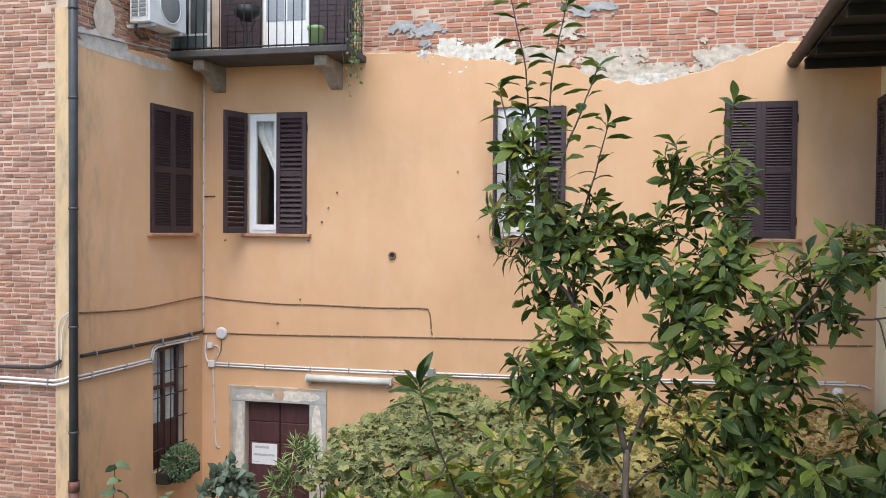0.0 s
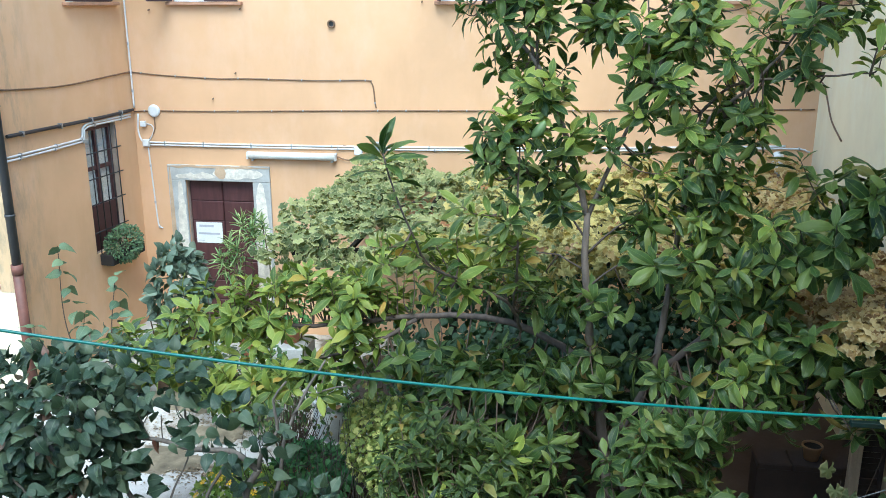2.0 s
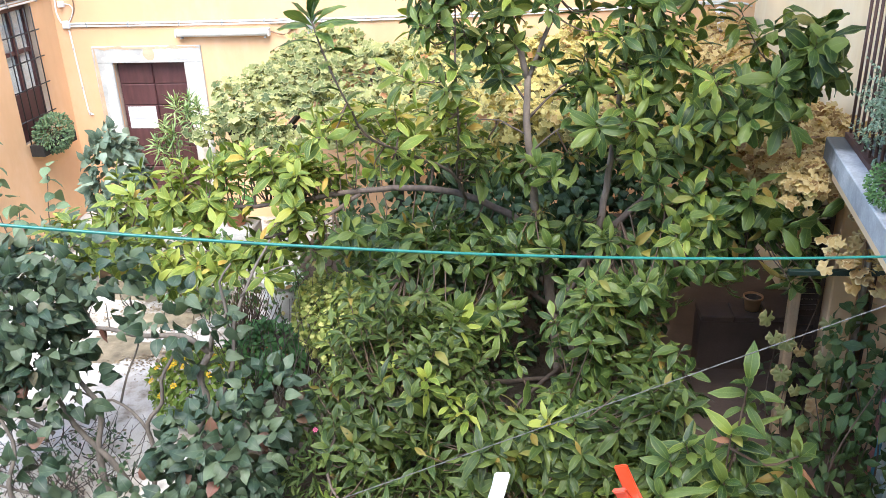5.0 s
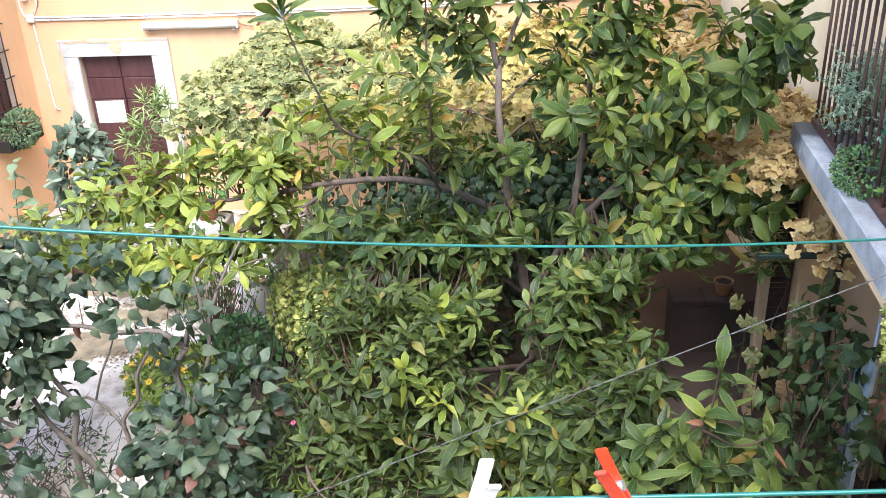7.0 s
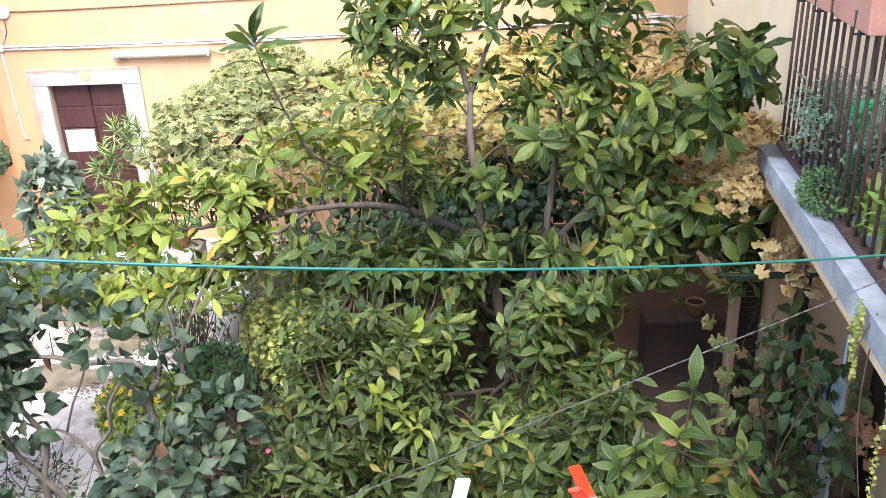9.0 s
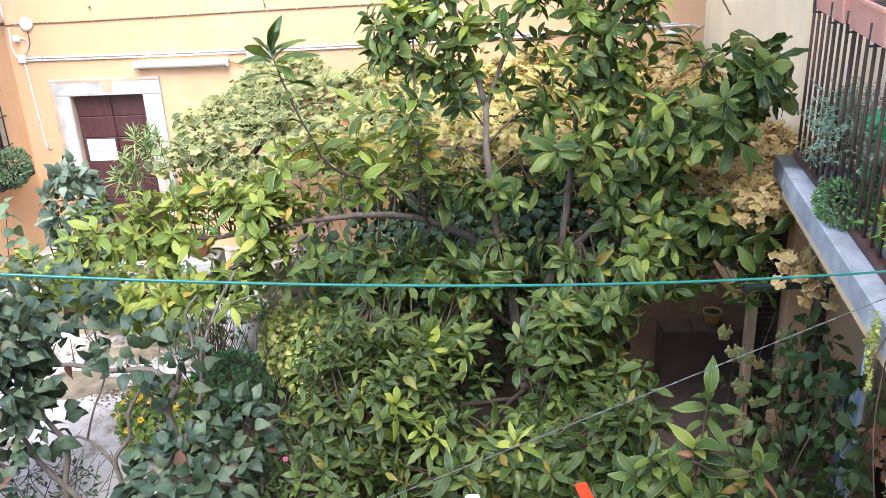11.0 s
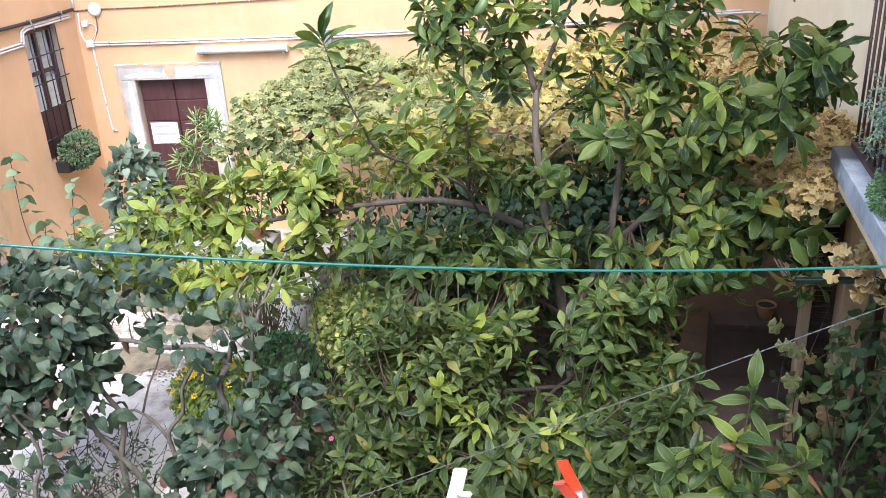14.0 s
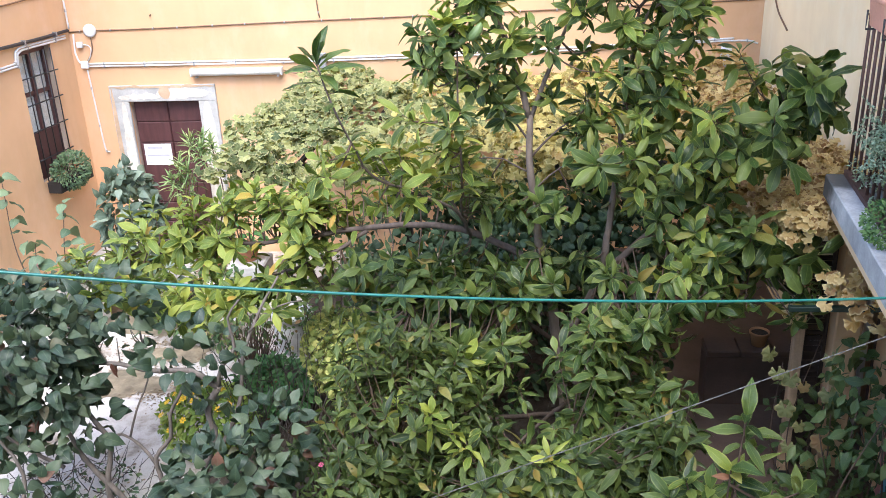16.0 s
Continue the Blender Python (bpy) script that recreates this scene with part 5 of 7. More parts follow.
BOUGHS["right_low"] = ([(7.5, -5.3, 2.25), (7.9, -5.5, 2.35), (8.2, -5.7, 2.3)], 0.018, 0.005)
BOUGHS["long_left"] = ([(6.75, -5.05, 1.78), (6.57, -5.0, 1.98), (6.29, -5.0, 2.13), (6.07, -5.0, 2.22), (5.75, -5.0, 2.26), (5.47, -5.0, 2.25), (5.14, -5.0, 2.22), (4.8, -5.0, 2.16), (4.3, -5.0, 2.10), (3.6, -5.0, 2.13), (2.95, -5.0, 1.85)], 0.034, 0.008)
BOUGHS["left_twin"] = ([(5.3, -5.0, 2.21), (4.9, -5.1, 2.0), (4.4, -5.15, 1.85), (3.8, -5.2, 1.75)], 0.02, 0.006)
BOUGHS["thin_stem"] = ([(6.10, -5.0, 2.24), (6.12, -5.5, 2.62), (6.16, -5.85, 2.95), (6.16, -6.0, 3.35), (6.17, -6.0, 3.95)], 0.011, 0.005)
BOUGHS["twig_west"] = ([(6.62, -5.5, 3.08), (6.52, -5.5, 3.22), (6.40, -5.5, 3.36), (6.18, -5.5, 3.55)], 0.009, 0.004)
BOUGHS["twig_east"] = ([(6.63, -5.5, 2.96), (6.76, -5.5, 3.10), (6.95, -5.5, 3.25)], 0.010, 0.005)
BOUGHS["twig_back"] = ([(6.62, -5.5, 2.84), (6.43, -5.5, 2.95), (6.20, -5.5, 2.95)], 0.008, 0.004)
BOUGHS["twig_low"] = ([(6.65, -5.46, 2.68), (6.76, -5.5, 2.82), (7.0, -5.5, 3.0)], 0.008, 0.004)
BOUGHS["whip"] = ([(6.16, -5.2, 2.24), (6.10, -5.8, 2.66), (5.83, -6.1, 2.90), (5.62, -6.35, 3.10), (5.53, -6.45, 3.34), (5.46, -6.5, 3.52), (5.40, -6.5, 3.70), (5.37, -6.5, 3.83)], 0.013, 0.005)
LOW_BOUGHS = {}
LOW_BOUGHS["front"] = ([(6.90, -5.0, 0.9), (7.2, -5.6, 0.95), (7.55, -6.4, 0.8), (7.74, -7.3, 0.75)], 0.026, 0.011)
LOW_BOUGHS["front_mid"] = ([(6.92, -5.0, 0.7), (6.95, -5.8, 1.1), (6.9, -6.7, 1.15)], 0.024, 0.006)
LOW_BOUGHS["low_left"] = ([(6.94, -5.0, 0.5), (6.3, -5.8, 0.95), (5.7, -6.3, 1.25), (5.3, -6.55, 1.0), (5.3, -6.85, 0.75), (5.7, -7.15, 0.6), (6.1, -7.25, 0.55)], 0.024, 0.006)
LOW_BOUGHS["low_mid"] = ([(6.93, -5.0, 0.6), (6.6, -6.1, 1.0), (6.35, -6.8, 1.1)], 0.022, 0.006)
LOW_BOUGHS["inner"] = ([(6.84, -5.0, 1.2), (6.5, -5.3, 1.6), (6.1, -5.4, 1.85), (5.7, -5.4, 1.75)], 0.02, 0.006)
UPPER = [(5.96, -5.5, 4.90, 0.26, 0.24, 0.34, 12), (6.22, -5.5, 4.30, 0.26, 0.26, 0.24, 12), (5.85, -5.5, 5.40, 0.16, 0.16, 0.26, 6), (6.30, -5.5, 4.85, 0.18, 0.18, 0.30, 8), (6.52, -5.5, 4.68, 0.20, 0.2, 0.18, 8), (6.98, -5.45, 4.58, 0.34, 0.30, 0.32, 24), (7.55, -5.35, 4.30, 0.46, 0.34, 0.36, 26), (7.26, -5.4, 4.95, 0.20, 0.2, 0.34, 12), (8.15, -5.4, 4.55, 0.34, 0.3, 0.24, 14), (7.05, -5.5, 4.10, 0.26, 0.24, 0.2, 8), (7.62, -5.4, 3.72, 0.32, 0.30, 0.28, 14), (6.60, -5.5, 3.82, 0.2, 0.2, 0.10, 3), (7.20, -5.5, 3.62, 0.2, 0.2, 0.16, 5), (6.42, -5.5, 3.95, 0.18, 0.2, 0.2, 7), (6.95, -5.45, 5.25, 0.10, 0.1, 0.10, 3)]
RIGHT = [(7.92, -5.4, 3.12, 0.52, 0.42, 0.34, 38), (7.74, -5.4, 2.72, 0.34, 0.36, 0.30, 22), (8.05, -5.75, 2.30, 0.38, 0.3, 0.2, 22), (7.85, -5.5, 2.15, 0.42, 0.32, 0.24, 22), (7.15, -5.6, 3.12, 0.26, 0.26, 0.26, 7)]
LEFT = [(4.75, -5.0, 2.42, 0.28, 0.25, 0.14, 10), (4.75, -5.0, 2.02, 0.26, 0.22, 0.10, 8), (4.35, -4.9, 2.5, 0.28, 0.25, 0.12, 7), (3.3, -5.3, 1.86, 0.36, 0.25, 0.12, 10), (3.85, -5.4, 1.72, 0.36, 0.25, 0.12, 11), (4.4, -5.4, 1.78, 0.32, 0.25, 0.12, 9), (5.72, -6.1, 2.92, 0.28, 0.24, 0.12, 3), (5.48, -6.65, 3.3, 0.12, 0.12, 0.2, 2), (4.65, -5.0, 2.32, 0.50, 0.34, 0.22, 32), (3.75, -5.0, 2.24, 0.55, 0.34, 0.20, 34), (3.02, -5.0, 1.84, 0.36, 0.3, 0.18, 18), (3.95, -5.1, 1.86, 0.50, 0.25, 0.16, 12), (5.3, -4.85, 2.62, 0.42, 0.25, 0.24, 11)]
EDGE = [(8.50, -5.4, 3.40, 0.26, 0.25, 0.24, 18), (8.25, -5.6, 3.05, 0.28, 0.25, 0.2, 10), (8.28, -5.85, 2.42, 0.30, 0.22, 0.14, 8)]
DROOP = [(7.92, -5.9, 1.95, 0.28, 0.2, 0.12, 8), (8.40, -5.9, 2.02, 0.26, 0.2, 0.12, 7), (7.55, -5.8, 1.78, 0.2, 0.2, 0.12, 6), (7.62, -6.2, 1.42, 0.16, 0.16, 0.12, 5)]
THINSPRAY = [(6.02, -6.0, 3.86, 0.22, 0.18, 0.22, 13), (6.12, -6.0, 3.35, 0.14, 0.12, 0.16, 3)]
SPRAY = [(6.50, -5.5, 3.62, 0.18, 0.14, 0.12, 5), (6.88, -5.5, 3.45, 0.16, 0.14, 0.10, 4), (6.20, -5.5, 3.52, 0.16, 0.14, 0.12, 4), (6.4, -5.5, 3.33, 0.16, 0.14, 0.1, 3), (7.03, -5.5, 3.28, 0.2, 0.16, 0.14, 5), (6.9, -5.5, 3.12, 0.14, 0.14, 0.1, 2), (6.4, -5.4, 2.65, 0.25, 0.16, 0.12, 6), (6.85, -5.5, 2.65, 0.22, 0.16, 0.12, 5)]
SUNSPRAY = [(6.05, -6.0, 3.85, 0.20, 0.16, 0.20, 6), (6.1, -5.8, 3.2, 0.16, 0.14, 0.14, 4), (6.06, -5.6, 2.95, 0.2, 0.16, 0.16, 6), (5.84, -6.0, 3.3, 0.18, 0.15, 0.15, 4), (5.56, -5.8, 3.05, 0.2, 0.16, 0.14, 5)]
INNER = [(6.45, -5.3, 2.55, 0.25, 0.2, 0.14, 8), (5.9, -5.3, 1.9, 0.4, 0.25, 0.12, 12), (7.12, -6.1, 1.2, 0.3, 0.25, 0.16, 14), (7.50, -5.95, 1.25, 0.24, 0.22, 0.16, 12), (7.27, -6.6, 1.2, 0.3, 0.22, 0.14, 13), (6.78, -6.4, 1.1, 0.3, 0.22, 0.16, 13), (7.28, -5.7, 1.6, 0.3, 0.22, 0.2, 12), (6.2, -5.6, 1.35, 0.5, 0.3, 0.3, 24), (5.55, -5.5, 1.35, 0.25, 0.3, 0.3, 12), (6.9, -5.5, 2.05, 0.4, 0.3, 0.25, 12), (4.6, -5.0, 1.75, 0.4, 0.25, 0.12, 8), (6.05, -4.9, 2.55, 0.32, 0.25, 0.2, 7), (6.25, -5.2, 1.85, 0.55, 0.36, 0.26, 32), (5.5, -5.3, 1.85, 0.36, 0.3, 0.25, 16), (7.10, -5.95, 1.65, 0.36, 0.32, 0.32, 24), (7.5, -5.9, 1.75, 0.3, 0.3, 0.25, 12)]
LOWER = [(7.50, -7.0, 1.55, 0.22, 0.2, 0.16, 12), (7.42, -6.8, 1.42, 0.22, 0.22, 0.20, 16), (7.20, -6.9, 1.28, 0.25, 0.2, 0.2, 12), (7.75, -7.1, 0.7, 0.4, 0.3, 0.3, 24), (8.2, -7.25, 0.75, 0.3, 0.3, 0.35, 18), (5.65, -6.1, 1.62, 0.5, 0.35, 0.25, 26), (5.75, -6.35, 1.25, 0.60, 0.45, 0.42, 70), (5.5, -6.65, 0.75, 0.32, 0.36, 0.34, 30), (6.40, -6.8, 1.02, 0.46, 0.36, 0.34, 52), (6.95, -6.8, 1.05, 0.42, 0.36, 0.30, 46), (7.42, -6.9, 0.95, 0.36, 0.3, 0.26, 28), (6.1, -7.2, 0.7, 0.6, 0.35, 0.28, 44)]

mag = thing("magnolia_tree", (6.98, -4.95, 0), "spreading magnolia with long glossy leaves", "tree")
MO = Matrix.Translation((-6.98, 4.95, 0))
limb_points = []


def limb(name, pts, r0, r1, sides=8):
    p = smooth_line(pts, 0.09)
    n = len(p)
    q = [v + ball(r) * 0.008 for v in p]
    limb_points.extend(q)
    bm = tube(B(), [MO @ v for v in q], [r0 + (r1 - r0) * k / (n - 1) for k in range(n)], sides)
    return bm


part("trunk", limb("trunk", TRUNK, 0.055, 0.023, 10), BARK, mag, "grey-brown trunk")
for nm_, (pts, a, b) in (*BOUGHS.items(), *LOW_BOUGHS.items()):
    part("limb", limb(nm_, pts, a, b), BARK if nm_ in ("high_left", "high_right", "second_stem") else BARK_DARK, mag)
LP = np.array([tuple(p) for p in limb_points])

twigs = B()
green, sunny, near, low, broad = [], [], [], [], []


def grow(clump, store, size, count=(6, 9), lift=0.5, wide=1.12, many=1.7, spread=(38, 100)):
    """Twigs from the nearest limb into a clump, each with a tuft of leaves."""
    x, y, z, rx, ry, rz, n = clump
    rx, ry, rz = rx * wide, ry * wide, rz * wide
    for _ in range(round(n * many)):
        v = ball(r)
        p = Vector((x + v.x * rx, y + v.y * ry, z + v.z * rz))
        k = int(np.argmin(((LP - np.array(p)) ** 2).sum(1)))
        a = Vector(LP[k])
        axis = (p - a).normalized() * 0.6 + Vector((0, 0, lift)) + v * 0.4
        mid = (a + p) / 2 - Vector((0, 0, 0.06)) + ball(r) * 0.05
        line = smooth_line([a, mid, p], 0.12)
        tube(twigs, [MO @ q for q in line], [0.007 - 0.004 * i / (len(line) - 1) for i in range(len(line))], 5, False)
        store.extend(rosette(r, p, axis, r.randint(*count), size * r.uniform(0.85, 1.15), spread))
        if r.random() < 0.6:
            q = line[len(line) * 2 // 3]
            d = ball(r) + Vector((0, 0, 0.4))
            store.append(leaf_pose(q, d, size * 0.85, r.uniform(-0.4, 0.4)))


for c in UPPER:
    grow((*c[:6], c[6] * 0.85), green, 0.138, (8, 12), 0.8, 1.4, 1.3, (25, 88))
    grow((*c[:6], c[6] * 0.36), sunny, 0.138, (8, 12), 0.8, 1.4, 1.3, (25, 88))
for c in RIGHT:
    x, y, z, a, b, d, n = c
    grow((x, y, z, a, b, d, n * 0.70), green, 0.158, (8, 12), 0.4, 1.3, 1.3, (35, 95))
    grow((x, y, z + 0.06, a, b, d, n * 0.32), sunny, 0.15, (8, 12), 0.5, 1.3, 1.3, (35, 95))
for c in DROOP:
    grow(c, green, 0.155, (7, 11), 0.3, 1.1, 1.0, (40, 105))
for c in SPRAY:
    grow(c, green, 0.14, (7, 11), 0.6, 1.15, 1.0, (25, 88))
for c in THINSPRAY:
    grow(c, green, 0.138, (8, 12), 0.7, 1.1, 1.0, (25, 90))
for c in SUNSPRAY:
    grow(c, sunny, 0.148, (7, 10), 0.7, 1.15, 1.0, (20, 80))
for c in EDGE:
    grow(c, broad, 0.215, (6, 8), 0.4, 1.2, 1.2, (35, 98))
for c in LEFT:
    grow(c, sunny, 0.150, (8, 11), 0.7, 1.2, 1.12, (20, 80))
for c in INNER:
    grow(c, green, 0.152, (8, 12), 0.4, 1.1, 1.2, (35, 98))
for c in LOWER:
    if c[0] < 6.2:
        grow(c, low, 0.128, (8, 11), 0.6, 1.15, 1.75, (25, 92))
    else:
        grow(c, low, 0.152, (9, 12), 0.6, 1.1, 1.05, (35, 98))
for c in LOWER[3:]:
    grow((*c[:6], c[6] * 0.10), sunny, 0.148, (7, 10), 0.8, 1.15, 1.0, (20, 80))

# the sprout nearest to the balcony, tuft by tuft
SPROUT = [((7.78, -7.5, 2.08), (-0.1, -0.25, 1), 9, 0.27), ((7.72, -7.52, 1.75), (-0.25, -0.45, 0.9), 13, 0.26), ((8.10, -7.5, 1.60), (0.25, -0.35, 0.9), 8, 0.26), ((7.69, -7.6, 1.49), (0.0, -0.6, 0.8), 12, 0.25), ((7.50, -7.45, 1.62), (-0.4, -0.3, 0.9), 11, 0.23), ((7.92, -7.71, 1.33), (0.3, -0.5, 0.9), 11, 0.23), ((7.34, -7.66, 1.44), (-0.2, -0.5, 1), 12, 0.21), ((7.42, -7.88, 1.24), (0, -0.6, 1), 12, 0.21)]
SIDE_SHOOTS = [((7.77, -7.92, 1.16), (0.1, -0.5, 1), 12, 0.202), ((7.16, -7.84, 1.29), (-0.2, -0.4, 1), 12, 0.184), ((7.92, -7.4, 1.48), (0.2, -0.4, 1), 11, 0.202), ((7.62, -7.49, 1.6), (-0.1, -0.4, 1), 11, 0.212), ((7.83, -7.57, 1.46), (0.1, -0.5, 1), 11, 0.212), ((7.4, -7.53, 1.57), (-0.3, -0.4, 1), 11, 0.202), ((8.12, -7.71, 1.37), (0.4, -0.4, 1), 11, 0.202), ((7.55, -7.84, 1.29), (0, -0.5, 1), 12, 0.202)]
for p, axis, n, size in SPROUT + SIDE_SHOOTS:
    p, a = Vector(p), Vector((7.74, -7.3, 0.75))
    if p.x > 8.05 and p.z > 1.5:
        a = Vector((7.72, -7.52, 1.66))
    line = smooth_line([a, (a + p) / 2 + Vector((0, 0, -0.05)) + ball(r) * 0.04, p], 0.06)
    tube(twigs, [MO @ q for q in line], [0.009 - 0.004 * i / (len(line) - 1) for i in range(len(line))], 6, False)
    near.extend(rosette(r, p, Vector(axis), round(n * 1.5), size, (10, 86)))


def along(nm_, a, b, store, size, gap):
    """Single leaves set up a young shoot."""
    pts = smooth_line(BOUGHS[nm_][0], gap)
    n = len(pts)
    for k in range(int(n * a), int(n * b)):
        d = Matrix.Rotation(k * 2.4, 3, "Z") @ Vector((1, 0, r.uniform(0.2, 0.9)))
        store.append(leaf_pose(pts[k], d, size * r.uniform(0.8, 1.15), r.uniform(-0.4, 0.4)))
    store.extend(rosette(r, pts[-1], pts[-1] - pts[-3], 4, size, (15, 55)))


for nm_, a_ in (("high_left", 0.5), ("shoot_west", 0.1), ("shoot_mid", 0.15), ("shoot_bent", 0.1), ("shoot_east", 0.15), ("crest", 0.45), ("crest_side", 0.2), ("spray_west", 0.3), ("twig_east", 0.75), ("twig_west", 0.7), ("twig_low", 0.7)):
    along(nm_, a_, 1.0, green, 0.165, 0.052)
along("whip", 0.4, 1.0, green, 0.205, 0.055)
green.extend(rosette(r, Vector((5.37, -6.5, 3.83)), Vector((0.1, -0.2, 1)), 5, 0.22, (10, 70)))
along("thin_stem", 0.35, 1.0, sunny, 0.17, 0.10)
along("long_left", 0.5, 1.0, sunny, 0.16, 0.08)
part("twig_work", twigs, TWIG, mag, "", "stuff")
part("crown", leaf_mesh("crown", POINTED, [MO @ m for m in low], MAGNOLIA_LOW), None, mag, "low branch leaves, shade painted into their dull green", "stuff")
crown = part("crown", leaf_mesh("crown", OBOVATE, [MO @ m for m in green], MAGNOLIA), None, mag, "dark glossy leaves", "stuff")
part("crown", leaf_mesh("crown", [full_blade([(0, 0), (0.18, 0.35), (0.42, 0.86), (0.64, 1.0), (0.84, 0.74), (0.95, 0.34), (1.0, 0)], 0.215, f, 0.14, d, 0.03, t) for f, d, t in ((0.10, 0.24, 0), (0.15, 0.42, 0.1))], [MO @ m for m in broad], MAGNOLIA), None, mag, "broad leaves at the end of the limb", "stuff")
part("crown", leaf_mesh("crown", OBOVATE, [MO @ m for m in sunny], MAGNOLIA_SUNNY), None, mag, "yellow-green leaves with sunlight painted into their colour", "stuff")
one = [leaf_mesh("leaf", OBOVATE[:1], [Matrix.Identity(4)], MAGNOLIA), leaf_mesh("leaf", OBOVATE[1:2], [Matrix.Identity(4)], MAGNOLIA), leaf_mesh("leaf", OBOVATE[:1], [Matrix.Identity(4)], MAGNOLIA_SUNNY)]
one.append(leaf_mesh("leaf", OBOVATE[:1], [Matrix.Identity(4)], leaf_material("yellowing_leaf", (0.20, 0.26, 0.05), (0.30, 0.33, 0.07), (0.38, 0.30, 0.09), (0.45, 0.45, 0.2), 0.5, 0.3)))
one.append(leaf_mesh("leaf", OBOVATE[:1], [Matrix.Identity(4)], leaf_material("withered_leaf", (0.22, 0.10, 0.05), (0.32, 0.15, 0.08), (0.38, 0.21, 0.13), (0.40, 0.25, 0.15), 0.6, 0.2)))
for k, m in enumerate(near[:290]):
    w = 4 if k in (18, 40) else 3 if k in (13, 16, 60) else r.choice((0, 0, 0, 0, 1, 1, 1, 1, 1, 0, 0, 1, 2))
    part("leaf", one[w], None, crown).matrix_basis = MO @ m @ Matrix.Diagonal((0.70, 0.62, 0.95, 1))

pod = B()
lathe(pod, [(0.004, 0), (0.016, 0.008), (0.027, 0.030), (0.030, 0.055), (0.026, 0.085), (0.016, 0.108), (0.004, 0.118)], sides=12)
for v in pod.verts:
    v.co += Vector((1, 0.6, 0)) * 0.003 * math.sin(v.co.z * 190) + Vector((0.012 * math.sin(v.co.z * 26), 0, 0))
pod = mesh_of("seed_pod", pod, mottled("green_seed_pod", (0.13, 0.20, 0.07), 0.25, 30, 120, 0.5, bump=0.4))
for x, z, turn in ((6.13, 3.84, 52), (6.24, 3.88, 40)):
    part("seed_pod", pod, None, mag, "plump green seed pod").matrix_basis = MO @ pose(x, -6.05, z, 0, turn, 15) @ Matrix.Scale(1.15, 4)

# ---- pergola with a grape vine ----
pg = thing("pergola", (3.85, -0.2, 0), "wooden pergola along the facade", "pergola")
for x in (1.3, 2.9, 4.9):
    part("post", box(B(), x, x + 0.09, -1.9, -1.81, 0, 2.26), DARKWOOD, pg)
for y in (-3.3, -1.9, -0.10):
    part("beam", box(B(), -0.1, 5.45, y, y + 0.08, 2.262, 2.34), DARKWOOD, pg)
for k in range(11):
    x = 0.0 + k * 0.5
    part("batten", box(B(), x, x + 0.04, -3.5, 0.12, 2.342, 2.38), DARKWOOD, pg)

vine = thing("grape_vine", (5.0, -0.35, 0), "grape vine over the pergola, turning gold", "vine")
VO = Matrix.Translation((-5.0, 0.35, 0))
vm = B()
for pts in ([(5.0, -0.35, 0), (4.95, -0.4, 1.2), (5.0, -0.6, 2.3), (4.6, -1.8, 2.42), (3.9, -3.0, 2.42)], [(5.0, -0.6, 2.3), (6.2, -1.2, 2.42), (7.6, -2.0, 2.42), (8.5, -3.6, 2.42), (8.5, -5.6, 2.40)], [(5.0, -0.5, 2.2), (6.5, -2.8, 2.42), (7.9, -3.4, 2.42)]):
    p = [VO @ q for q in smooth_line(pts, 0.15)]
    tube(vm, p, [0.028 - 0.018 * k / len(p) for k in range(len(p))], 7, False)
part("stem", vm, BARK, vine, "twisted brown vine stem")
vg, vp, vy = [], [], []


def turned(x):
    """The heap for a leaf at x: green by the door, yellowing along the facade, gold at the balcony."""
    k = x + r.gauss(0, 0.55)
    return vg if k < 5.9 else vp if k < 7.9 else vy


def vine_sheet(x0, x1, y0, y1, z, n, rise=0.12, big=1.0):
    for _ in range(n):
        x, y = r.uniform(x0, x1), r.uniform(y0, y1)
        lump = noise.noise(Vector((x * 1.3, y * 1.3, 2.0)))
        if lump < -0.38 or noise.noise(Vector((x * 4.1, y * 4.1, 7.0))) < -0.34:
            continue
        p = Vector((x, y, z + rise * lump + r.uniform(-0.10, 0.10)))
        d = Vector((r.uniform(-1, 1), r.uniform(-1.2, 0.5), r.uniform(-0.6, 0.1)))
        nrm = Vector((r.uniform(-0.85, 0.85), r.uniform(-1.2, 0.35), 1.0))
        turned(x + (0.6 if y < -4 else 0)).append(leaf_pose(p, d, big * r.uniform(0.06, 0.12), r.uniform(-0.5, 0.5), nrm))


def vine_fringe(a, b, n, z0, z1):
    a, b = Vector(a), Vector(b)
    for _ in range(n):
        t = r.random()
        p = a.lerp(b, t) + ball(r) * 0.14
        p.z = r.uniform(z0, z1) + 0.15 * noise.noise(Vector((t * 9, 0, 0)))
        d = Vector((r.uniform(-0.6, 0.6), r.uniform(-0.6, 0.1), -1))
        nrm = Vector((-0.5 if abs(a.x - b.x) < 0.5 else 0, -0.8, 0.5)) + ball(r) * 0.4
        turned(p.x).append(leaf_pose(p, d, r.uniform(0.06, 0.11), r.uniform(-0.5, 0.5), nrm))


vine_sheet(3.62, 9.35, -4.15, -0.12, 2.56, 8600, 0.34)
vine_sheet(8.1, 9.35, -5.2, -3.8, 2.50, 1700, 0.3, 1.0)
vine_sheet(8.35, 9.0, -6.0, -5.0, 2.52, 760, 0.24, 1.0)
vine_sheet(8.5, 8.85, -6.8, -6.1, 2.38, 60, 0.1, 1.0)
vine_sheet(3.35, 4.2, -2.6, -0.2, 2.40, 420, 0.2)
vine_fringe((3.68, -0.4, 2.3), (3.68, -3.7, 2.3), 260, 2.02, 2.45)
